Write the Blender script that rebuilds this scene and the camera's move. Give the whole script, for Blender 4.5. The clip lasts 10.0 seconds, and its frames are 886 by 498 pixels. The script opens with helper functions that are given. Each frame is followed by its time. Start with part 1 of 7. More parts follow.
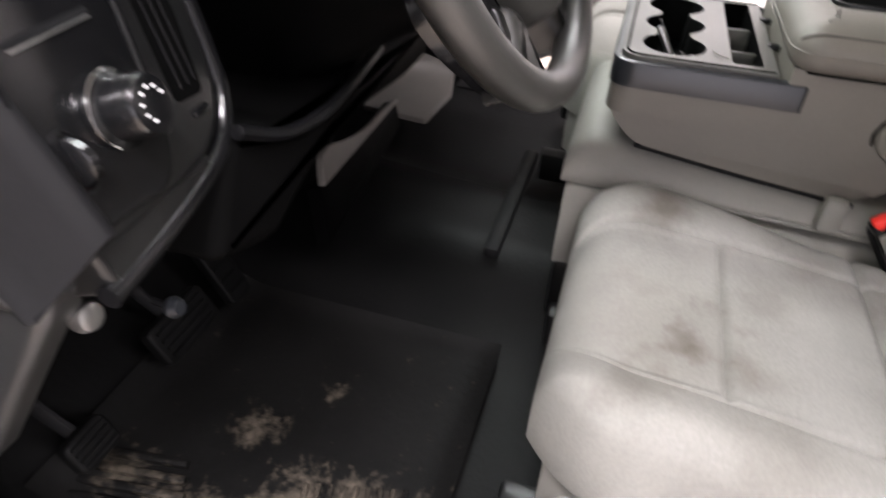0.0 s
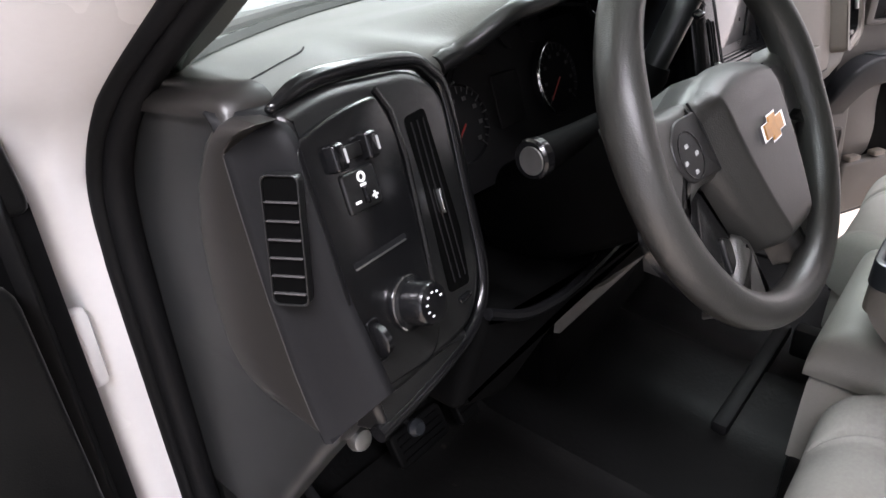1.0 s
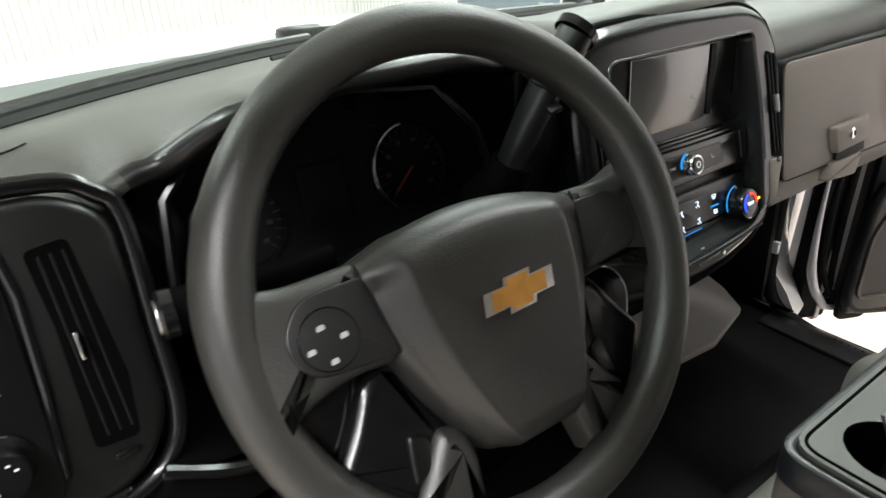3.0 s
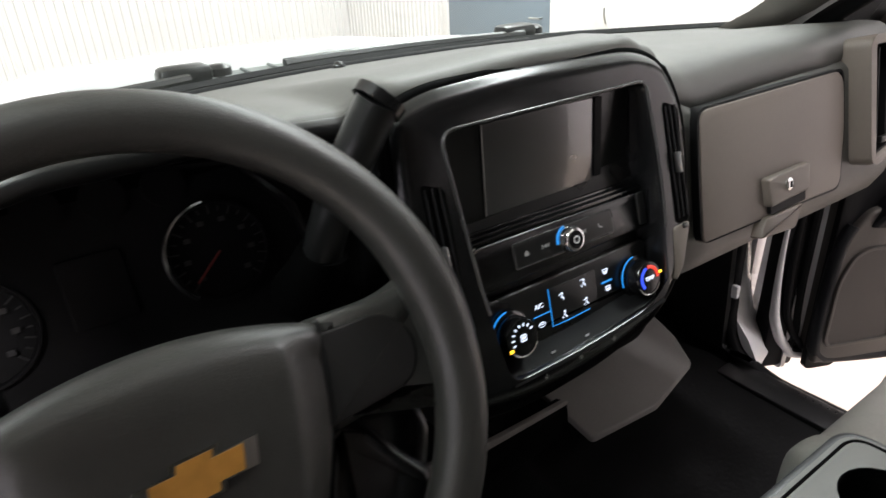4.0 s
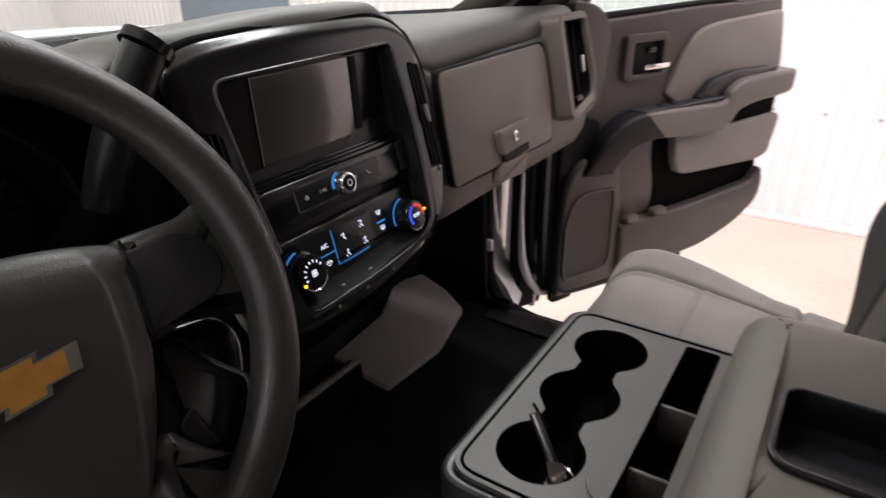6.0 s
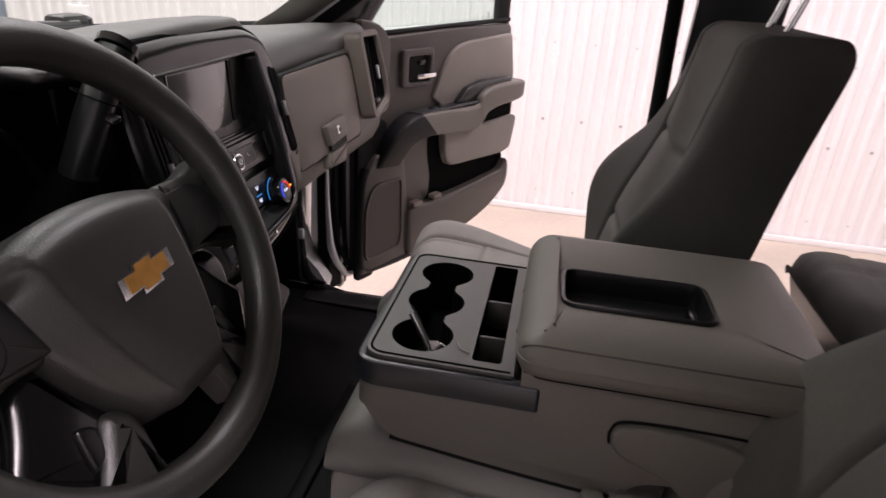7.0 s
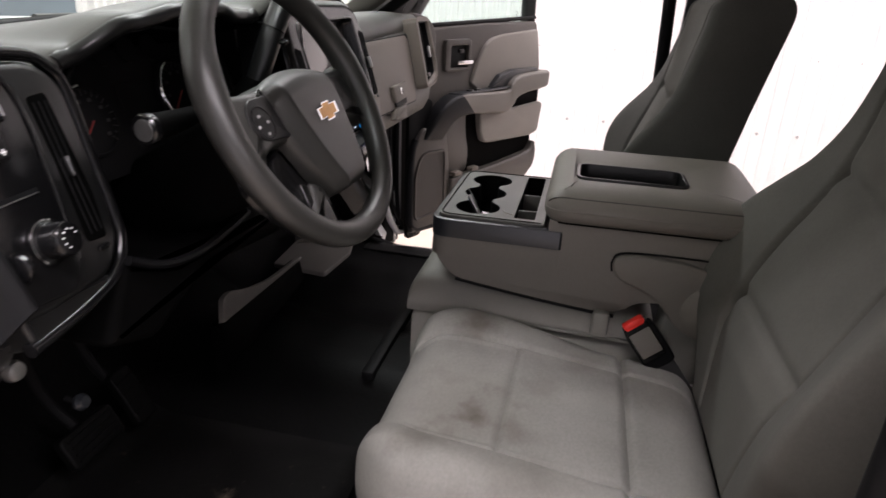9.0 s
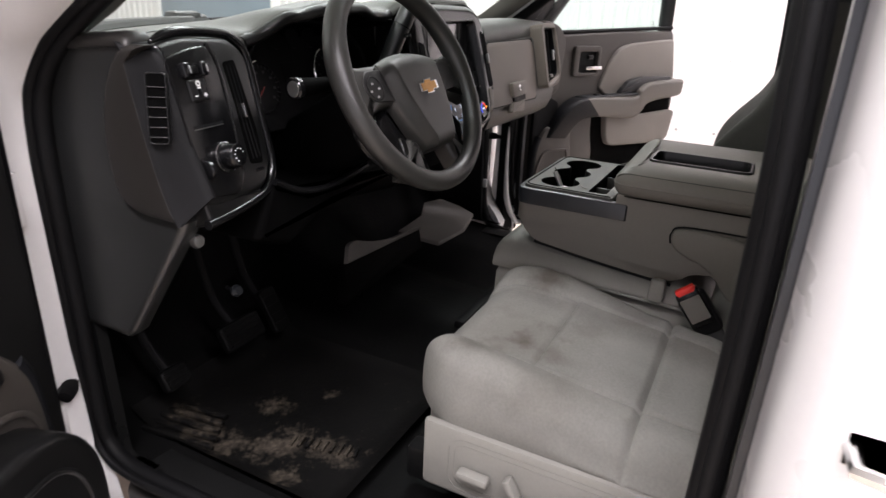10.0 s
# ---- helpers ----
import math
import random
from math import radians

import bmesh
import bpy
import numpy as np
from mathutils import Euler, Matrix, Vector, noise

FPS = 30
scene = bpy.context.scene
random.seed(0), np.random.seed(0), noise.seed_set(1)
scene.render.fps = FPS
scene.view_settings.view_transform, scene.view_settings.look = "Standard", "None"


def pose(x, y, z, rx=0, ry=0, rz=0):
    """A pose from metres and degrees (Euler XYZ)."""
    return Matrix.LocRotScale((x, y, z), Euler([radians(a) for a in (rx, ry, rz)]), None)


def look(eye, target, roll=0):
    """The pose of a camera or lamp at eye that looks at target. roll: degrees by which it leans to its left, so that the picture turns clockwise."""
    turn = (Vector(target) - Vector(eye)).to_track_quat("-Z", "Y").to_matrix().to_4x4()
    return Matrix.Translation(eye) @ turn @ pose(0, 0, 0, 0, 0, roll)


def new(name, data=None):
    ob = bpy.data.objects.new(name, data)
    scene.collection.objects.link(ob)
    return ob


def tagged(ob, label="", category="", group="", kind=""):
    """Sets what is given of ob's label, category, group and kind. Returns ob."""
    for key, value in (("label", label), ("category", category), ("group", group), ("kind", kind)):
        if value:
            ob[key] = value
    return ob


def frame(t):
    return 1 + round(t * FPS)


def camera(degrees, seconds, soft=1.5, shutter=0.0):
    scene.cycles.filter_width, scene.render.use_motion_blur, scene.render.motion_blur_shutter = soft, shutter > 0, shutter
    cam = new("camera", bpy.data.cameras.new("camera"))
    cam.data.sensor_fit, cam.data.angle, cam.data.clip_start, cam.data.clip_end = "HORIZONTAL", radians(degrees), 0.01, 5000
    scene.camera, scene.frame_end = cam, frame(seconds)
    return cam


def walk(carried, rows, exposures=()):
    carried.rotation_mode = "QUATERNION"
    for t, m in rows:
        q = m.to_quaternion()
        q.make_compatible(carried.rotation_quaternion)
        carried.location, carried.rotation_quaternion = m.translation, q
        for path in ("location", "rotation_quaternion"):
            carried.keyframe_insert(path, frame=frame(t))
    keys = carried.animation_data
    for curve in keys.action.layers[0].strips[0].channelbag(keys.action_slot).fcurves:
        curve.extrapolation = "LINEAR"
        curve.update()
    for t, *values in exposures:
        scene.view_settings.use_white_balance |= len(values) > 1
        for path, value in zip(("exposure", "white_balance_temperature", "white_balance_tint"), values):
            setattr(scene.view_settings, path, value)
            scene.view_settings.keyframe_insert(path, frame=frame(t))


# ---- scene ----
cam = camera(70.68, 10.0, soft=1.5, shutter=0.3)
# seconds, eye x y z, turn x y z
PATH = [
    (0.0, -0.9990, -0.1153, 1.4345, 52.32, -2.21, -72.53),
    (0.5, -1.0298, -0.1256, 1.5167, 57.84, -0.97, -57.14),
    (1.0, -1.0381, -0.1522, 1.5399, 62.55, 1.92, -49.07),
    (1.5, -1.0108, -0.1719, 1.5371, 62.78, 2.02, -48.37),
    (2.0, -0.9163, -0.2091, 1.5584, 63.96, 2.10, -45.63),
    (2.2, -0.8686, -0.2324, 1.5666, 64.62, 2.21, -42.77),
    (3.3, -0.6156, -0.2903, 1.5897, 63.11, 2.29, -35.22),
    (3.5, -0.5783, -0.2865, 1.5888, 63.27, 2.26, -35.55),
    (4.0, -0.4467, -0.2829, 1.6056, 64.20, 2.73, -35.08),
    (4.5, -0.3569, -0.3038, 1.6079, 64.13, 2.84, -34.86),
    (5.0, -0.3544, -0.3101, 1.6091, 63.95, 2.66, -35.60),
    (5.5, -0.4076, -0.3346, 1.5875, 63.91, 2.25, -42.71),
    (6.0, -0.5218, -0.3394, 1.5704, 64.19, 0.60, -57.08),
    (6.2, -0.5775, -0.3412, 1.5736, 64.72, -0.28, -62.21),
    (7.3, -0.8621, -0.2802, 1.6014, 66.00, -4.40, -83.08),
    (7.5, -0.8775, -0.2698, 1.5933, 66.18, -4.34, -84.43),
    (8.0, -0.9665, -0.2742, 1.5807, 67.23, -3.78, -85.34),
    (8.5, -1.0965, -0.3161, 1.5390, 66.81, -3.70, -82.31),
    (9.0, -1.2127, -0.3410, 1.5161, 67.84, -2.39, -77.21),
    (9.5, -1.3156, -0.3831, 1.4922, 67.82, -2.59, -70.92),
    (10.0, -1.4018, -0.5347, 1.5018, 68.45, -2.50, -62.78),
]
EXPOSURES = [(0.0, 1.6, 6500, 14), (0.5, 1.55, 6400, 14), (1.0, 1.25, 6200, 13), (1.5, 0.85, 6300, 12), (2.2, 0.65, 6500, 0), (3.3, 1.05, 6500, 6), (3.6, 1.05, 6500, 8), (4.0, 0.85, 6500, 12), (4.5, 0.49, 6500, 13), (5.5, 0.37, 6600, 15), (6.2, 0.29, 6700, 21), (7.3, 0.09, 6750, 24), (8.5, 0.29, 6650, 19), (10.0, 0.52, 6500, 14)]
walk(cam, [(row[0], pose(*row[1:])) for row in PATH], EXPOSURES)

# ---- world and lights ----
world = bpy.data.worlds.new("world")
world.use_nodes = True
world.node_tree.nodes["Background"].inputs[0].default_value = (0.9, 0.95, 1.0, 1)
world.node_tree.nodes["Background"].inputs[1].default_value = 0.02
scene.world = world
LAMP_POWER = 105.0
FILL_POWER = 60.0


# ---- building helpers ----
def mix(a, b, t):
    return a + (b - a) * t


def curve_at(table, x):
    """Smooth value of a table of (x, value) pairs."""
    if x <= table[0][0]:
        return table[0][1]
    for (x0, v0), (x1, v1) in zip(table, table[1:]):
        if x <= x1:
            t = (x - x0) / (x1 - x0)
            return mix(v0, v1, t * t * (3 - 2 * t))
    return table[-1][1]


def basis(o, u, w):
    """A frame at o: local x along u, local y along w, local z out of their plane."""
    u = Vector(u).normalized()
    w = Vector(w)
    w = (w - u * w.dot(u)).normalized()
    n = u.cross(w)
    m = Matrix((u, w, n)).transposed().to_4x4()
    m.translation = o
    return m


I4 = Matrix.Identity(4)


def thing(name, at, label, category, group="", kind=""):
    ob = new(name)
    ob.location = at
    ob.empty_display_size = 0.05
    return tagged(ob, label, category, group, kind)


def part(name, bm, material, parent=None, label="", sharp=38, flat=False):
    """Links a bmesh as one mesh, under a thing or a part."""
    bmesh.ops.remove_doubles(bm, verts=bm.verts, dist=1e-6)
    bmesh.ops.recalc_face_normals(bm, faces=bm.faces)
    me = bpy.data.meshes.new(name)
    bm.to_mesh(me)
    bm.free()
    if not flat:
        me.shade_smooth()
        me.set_sharp_from_angle(angle=radians(sharp))
    me.materials.append(material)
    ob = new(name, me)
    if parent is not None:
        ob.parent = parent
        top = parent
        if parent.type == "EMPTY":
            ob.matrix_parent_inverse = Matrix.Translation(-parent.location)
    if label:
        tagged(ob, label)
    return ob


def fillet(pts, r, k=5):
    """A polygon with its corners rounded. r: one radius, or one for each corner."""
    out = []
    n = len(pts)
    for i in range(n):
        p = Vector(pts[i]).to_2d()
        a = Vector(pts[i - 1]).to_2d() - p
        b = Vector(pts[(i + 1) % n]).to_2d() - p
        rad = r[i] if isinstance(r, (list, tuple)) else r
        cut = min(rad, a.length * 0.49, b.length * 0.49)
        p0, p1 = p + a.normalized() * cut, p + b.normalized() * cut
        if cut < 1e-5:
            out.append(p)
            continue
        for j in range(k + 1):
            t = j / k
            out.append(p0 * (1 - t) ** 2 + p * 2 * t * (1 - t) + p1 * t * t)
    return out


def rrect(w, h, r, cx=0.0, cy=0.0, k=5):
    return fillet([(cx - w / 2, cy - h / 2), (cx + w / 2, cy - h / 2), (cx + w / 2, cy + h / 2), (cx - w / 2, cy + h / 2)], r, k)


def circle(r, cx=0.0, cy=0.0, n=32):
    return [Vector((cx + r * math.cos(2 * math.pi * i / n), cy + r * math.sin(2 * math.pi * i / n))) for i in range(n)]


def inset(pts, d):
    """A polygon moved inwards by d."""
    n = len(pts)
    area = sum(pts[i - 1].x * pts[i].y - pts[i].x * pts[i - 1].y for i in range(n))
    s = 1 if area > 0 else -1
    out = []
    for i in range(n):
        e0 = pts[i] - pts[i - 1]
        e1 = pts[(i + 1) % n] - pts[i]
        if e0.length < 1e-9 or e1.length < 1e-9:
            e0 = e1 = pts[(i + 1) % n] - pts[i - 1]
        n0 = Vector((-e0.y, e0.x)).normalized() * s
        n1 = Vector((-e1.y, e1.x)).normalized() * s
        m = n0 + n1
        m = m / max(m.length_squared / 2, 0.35) if m.length > 1e-6 else n0
        out.append(pts[i] + m * d)
    return out


def rings(bm, loops, cap0=True, cap1=True, closed=True):
    """Skins loops of equal count; each loop is a list of 3D points."""
    vs = [[bm.verts.new(p) for p in loop] for loop in loops]
    n = len(vs[0])
    for a, b in zip(vs, vs[1:]):
        for i in range(n if closed else n - 1):
            j = (i + 1) % n
            bm.faces.new((a[i], a[j], b[j], b[i]))
    if cap0:
        bm.faces.new(vs[0][::-1])
    if cap1:
        bm.faces.new(vs[-1])
    return vs


def up3(pts, c, m):
    return [m @ Vector((p.x, p.y, c)) for p in pts]


def prism(pts, c0, c1, m=I4, bevel=0.0, bm=None, steps=3):
    """A solid of a polygon between two depths, its front edge rounded by bevel."""
    bm = bm or bmesh.new()
    pts = [Vector(p).to_2d() for p in pts]
    loops = [up3(pts, c0, m)]
    if bevel > 0:
        s = 1 if c1 > c0 else -1
        for i in range(steps + 1):
            a = math.pi / 2 * i / steps
            loops.append(up3(inset(pts, bevel * (1 - math.cos(a))), c1 - s * bevel * (1 - math.sin(a)), m))
    else:
        loops.append(up3(pts, c1, m))
    rings(bm, loops)
    return bm


def ringprism(outer, inner, c0, c1, m=I4, bevel=0.0, bm=None, c_in=None):
    """A frame: a polygon with a hole of equal count; c_in: the depth to which the hole's wall goes."""
    bm = bm or bmesh.new()
    outer = [Vector(p).to_2d() for p in outer]
    inner = [Vector(p).to_2d() for p in inner]
    c_in = c0 if c_in is None else c_in
    loops = [up3(outer, c0, m)]
    if bevel > 0:
        loops += [up3(outer, c1 - bevel, m), up3(inset(outer, bevel * 0.3), c1 - bevel * 0.3, m), up3(inset(outer, bevel), c1, m),
                  up3(inset(inner, -bevel), c1, m), up3(inset(inner, -bevel * 0.3), c1 - bevel * 0.3, m), up3(inner, c1 - bevel, m)]
    else:
        loops += [up3(outer, c1, m), up3(inner, c1, m)]
    loops.append(up3(inner, c_in, m))
    rings(bm, loops, False, False)
    return bm


def box(size, at=(0, 0, 0), m=I4, bevel=0.0, bm=None, segs=2):
    bm = bm or bmesh.new()
    got = bmesh.ops.create_cube(bm, size=1.0, matrix=m @ Matrix.Translation(at) @ Matrix.Diagonal((*size, 1)))
    if bevel > 0:
        edges = list({e for v in got["verts"] for e in v.link_edges})
        bmesh.ops.bevel(bm, geom=edges, offset=bevel, segments=segs, affect="EDGES", profile=0.5)
    return bm


def lathe(profile, m=I4, n=32, bm=None, close=True):
    """Turns a profile of (radius, height) about the local z axis."""
    bm = bm or bmesh.new()
    loops = [[m @ Vector((r * math.cos(2 * math.pi * i / n), r * math.sin(2 * math.pi * i / n), h)) for i in range(n)] for r, h in profile]
    rings(bm, loops, close, close)
    return bm


def tube(points, radius, n=10, closed=False, bm=None, squash=1.0):
    """A round bar along points; radius: a number, or a function of 0..1."""
    bm = bm or bmesh.new()
    pts = [Vector(p) for p in points]
    k = len(pts)
    ref = None
    loops = []
    for i, p in enumerate(pts):
        if closed:
            d = pts[(i + 1) % k] - pts[i - 1]
        else:
            d = pts[min(i + 1, k - 1)] - pts[max(i - 1, 0)]
        d.normalize()
        if ref is None:
            ref = d.orthogonal().normalized()
        ref = (ref - d * ref.dot(d)).normalized()
        side = d.cross(ref)
        r = radius(i / (k - 1)) if callable(radius) else radius
        loops.append([p + (ref * math.cos(2 * math.pi * j / n) + side * squash * math.sin(2 * math.pi * j / n)) * r for j in range(n)])
    if closed:
        loops.append(loops[0])
        rings(bm, loops, False, False)
    else:
        rings(bm, loops)
    return bm


def smooth_path(pts, k=6, closed=False):
    """Points along a Catmull-Rom curve."""
    pts = [Vector(p) for p in pts]
    n = len(pts)
    out = []
    for i in range(n if closed else n - 1):
        p0 = pts[i - 1] if closed or i > 0 else pts[0]
        p1, p2 = pts[i], pts[(i + 1) % n]
        p3 = pts[(i + 2) % n] if closed or i + 2 < n else pts[-1]
        for j in range(k):
            t = j / k
            out.append(0.5 * ((2 * p1) + (p2 - p0) * t + (2 * p0 - 5 * p1 + 4 * p2 - p3) * t * t + (3 * p1 - p0 - 3 * p2 + p3) * t ** 3))
    if not closed:
        out.append(pts[-1])
    return out


def groove(d, w=0.006, deep=0.006):
    return -deep * math.exp(-(d / w) ** 2)


def cushion(m, half, y0, y1, top, bottom, roll=0.06, nx=64, ny=56, side=0.05, under=0.0):
    """A padded block. Local x across, y along, z out of the padding. half(t): half width; top(x, y, t): height of the padding;
    bottom: depth of its underside; roll: how round the ends are; side: how round the sides are."""
    bm = bmesh.new()
    loops = []
    for j in range(ny + 1):
        v = 0.5 - 0.5 * math.cos(math.pi * j / ny)
        y = mix(y0, y1, v)
        e = min(abs(y - y0), abs(y1 - y)) / roll
        drop = roll * (1 - math.sqrt(max(0.0, 1 - (1 - min(1.0, e)) ** 2)))
        h = half(v)
        pts = []
        for i in range(nx + 1):
            u = -1 + 2 * i / nx
            x = h * u
            d = (h - abs(x)) / side
            fall = side * (1 - math.sqrt(max(0.0, 1 - (1 - min(1.0, d)) ** 2)))
            pts.append((x, top(x / h, y, v) - max(drop, fall) - 0.25 * min(drop, fall)))
        zl, zr = pts[0][1], pts[-1][1]
        low = (bottom(v) if callable(bottom) else bottom) + under * drop
        for k in range(1, 5):
            pts.append((h * (1 + 0.02 * math.sin(math.pi * k / 4)), mix(zr, low, k / 4)))
        pts += [(h * 0.5, low), (0.0, low), (-h * 0.5, low)]
        for k in range(4):
            pts.append((-h * (1 + 0.02 * math.sin(math.pi * k / 4)), mix(low, zl, k / 4)))
        loops.append([m @ Vector((x, y, z)) for x, z in pts])
    rings(bm, loops)
    return bm


def lettering(text, size, m, thick=0.0003):
    """Words in the built-in font as a bmesh, centred on the frame m."""
    curve = bpy.data.curves.new("lettering", "FONT")
    curve.body, curve.size, curve.extrude = text, size, thick
    curve.align_x, curve.align_y = "CENTER", "CENTER"
    holder = bpy.data.objects.new("lettering", curve)
    me = bpy.data.meshes.new_from_object(holder)
    bm = bmesh.new()
    bm.from_mesh(me)
    bm.transform(m)
    bpy.data.objects.remove(holder)
    bpy.data.curves.remove(curve)
    bpy.data.meshes.remove(me)
    return bm


# ---- materials ----
def principled(name):
    m = bpy.data.materials.new(name)
    m.use_nodes = True
    return m, m.node_tree.nodes, m.node_tree.links, m.node_tree.nodes["Principled BSDF"]


def surface(name, colour, rough=0.5, metal=0.0, vary=0.15, big=6.0, small=140.0, bump=0.15, grain="NOISE", spec=0.5, dust=0.0, coat=0.0, depth=0.002):
    """A worn surface: colour and gloss vary at two scales, with a fine grain relief."""
    m, nodes, links, b = principled(name)
    geo = nodes.new("ShaderNodeNewGeometry")
    n1 = nodes.new("ShaderNodeTexNoise")
    n1.inputs["Scale"].default_value, n1.inputs["Detail"].default_value = big, 5
    n2 = nodes.new("ShaderNodeTexNoise")
    n2.inputs["Scale"].default_value, n2.inputs["Detail"].default_value = small, 3
    for n in (n1, n2):
        links.new(geo.outputs["Position"], n.inputs["Vector"])
    add = nodes.new("ShaderNodeMath")
    add.operation = "MULTIPLY_ADD"
    links.new(n2.outputs["Fac"], add.inputs[0])
    add.inputs[1].default_value = 0.4
    links.new(n1.outputs["Fac"], add.inputs[2])
    ramp = nodes.new("ShaderNodeValToRGB")
    e = ramp.color_ramp.elements
    e[0].position, e[1].position = 0.45, 0.95
    e[0].color = (*[c * (1 - vary) for c in colour], 1)
    e[1].color = (*[min(1, c * (1 + vary) + dust) for c in colour], 1)
    links.new(add.outputs[0], ramp.inputs[0])
    links.new(ramp.outputs[0], b.inputs["Base Color"])
    rr = nodes.new("ShaderNodeMapRange")
    rr.inputs["To Min"].default_value, rr.inputs["To Max"].default_value = max(0.02, rough - 0.08), min(1, rough + 0.1)
    links.new(n1.outputs["Fac"], rr.inputs["Value"])
    links.new(rr.outputs[0], b.inputs["Roughness"])
    b.inputs["Metallic"].default_value = metal
    b.inputs["Specular IOR Level"].default_value = spec
    b.inputs["Coat Weight"].default_value = coat
    b.inputs["Coat Roughness"].default_value = 0.08
    if bump > 0:
        if grain == "VORONOI":
            g = nodes.new("ShaderNodeTexVoronoi")
            g.inputs["Scale"].default_value = small * 4
            out = g.outputs["Distance"]
        elif grain == "WEAVE":
            g = nodes.new("ShaderNodeTexNoise")
            g.inputs["Scale"].default_value = small * 5
            g.inputs["Detail"].default_value = 1
            out = g.outputs["Fac"]
        else:
            g = n2
            out = n2.outputs["Fac"]
        if g is not n2:
            links.new(geo.outputs["Position"], g.inputs["Vector"])
        bp = nodes.new("ShaderNodeBump")
        bp.inputs["Strength"].default_value, bp.inputs["Distance"].default_value = bump, depth
        links.new(out, bp.inputs["Height"])
        links.new(bp.outputs[0], b.inputs["Normal"])
    return m


def glow(name, colour, strength):
    m, nodes, links, b = principled(name)
    b.inputs["Base Color"].default_value = (0.02, 0.02, 0.02, 1)
    b.inputs["Emission Color"].default_value = (*colour, 1)
    b.inputs["Emission Strength"].default_value = strength
    return m


def pane(name, tint, gloss=0.08):
    """Thin glass: see-through with a faint mirror."""
    m, nodes, links, b = principled(name)
    nodes.remove(b)
    tr = nodes.new("ShaderNodeBsdfTransparent")
    tr.inputs[0].default_value = (*tint, 1)
    gl = nodes.new("ShaderNodeBsdfGlossy")
    gl.inputs["Roughness"].default_value = 0.02
    lw = nodes.new("ShaderNodeLayerWeight")
    pw = nodes.new("ShaderNodeMath")
    pw.operation = "POWER"
    links.new(lw.outputs["Facing"], pw.inputs[0])
    pw.inputs[1].default_value = 5.0
    fr = nodes.new("ShaderNodeMath")
    fr.operation = "MULTIPLY_ADD"
    links.new(pw.outputs[0], fr.inputs[0])
    fr.inputs[1].default_value, fr.inputs[2].default_value = 0.7, 0.04
    mx = nodes.new("ShaderNodeMixShader")
    links.new(fr.outputs[0], mx.inputs[0])
    links.new(tr.outputs[0], mx.inputs[1])
    links.new(gl.outputs[0], mx.inputs[2])
    links.new(mx.outputs[0], nodes["Material Output"].inputs[0])
    return m


def stained_cloth(name, colour, spots, stain):
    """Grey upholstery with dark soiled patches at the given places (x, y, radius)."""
    m = surface(name, colour, 0.85, vary=0.22, big=7, small=220, bump=0.4, grain="WEAVE", spec=0.25)
    nodes, links = m.node_tree.nodes, m.node_tree.links
    b = nodes["Principled BSDF"]
    base = b.inputs["Base Color"].links[0].from_socket
    geo = nodes.new("ShaderNodeNewGeometry")
    warp = nodes.new("ShaderNodeTexNoise")
    warp.inputs["Scale"].default_value, warp.inputs["Detail"].default_value = 22, 4
    links.new(geo.outputs["Position"], warp.inputs["Vector"])
    total = None
    for x, y, r, k in spots:
        sub = nodes.new("ShaderNodeVectorMath")
        sub.operation = "SUBTRACT"
        links.new(geo.outputs["Position"], sub.inputs[0])
        sub.inputs[1].default_value = (x, y, 0.97)
        ln = nodes.new("ShaderNodeVectorMath")
        ln.operation = "LENGTH"
        links.new(sub.outputs[0], ln.inputs[0])
        off = nodes.new("ShaderNodeMath")
        off.operation = "MULTIPLY_ADD"
        links.new(warp.outputs["Fac"], off.inputs[0])
        off.inputs[1].default_value = 0.10
        links.new(ln.outputs["Value"], off.inputs[2])
        rg = nodes.new("ShaderNodeMapRange")
        rg.inputs["From Min"].default_value, rg.inputs["From Max"].default_value = r + 0.05, r * 0.2 + 0.04
        rg.inputs["To Min"].default_value, rg.inputs["To Max"].default_value = 0, k
        links.new(off.outputs[0], rg.inputs["Value"])
        if total is None:
            total = rg.outputs[0]
        else:
            mxm = nodes.new("ShaderNodeMath")
            mxm.operation = "MAXIMUM"
            links.new(total, mxm.inputs[0])
            links.new(rg.outputs[0], mxm.inputs[1])
            total = mxm.outputs[0]
    mxc = nodes.new("ShaderNodeMix")
    mxc.data_type = "RGBA"
    links.new(total, mxc.inputs["Factor"])
    links.new(base, mxc.inputs["A"])
    mxc.inputs["B"].default_value = (*stain, 1)
    links.new(mxc.outputs["Result"], b.inputs["Base Color"])
    return m


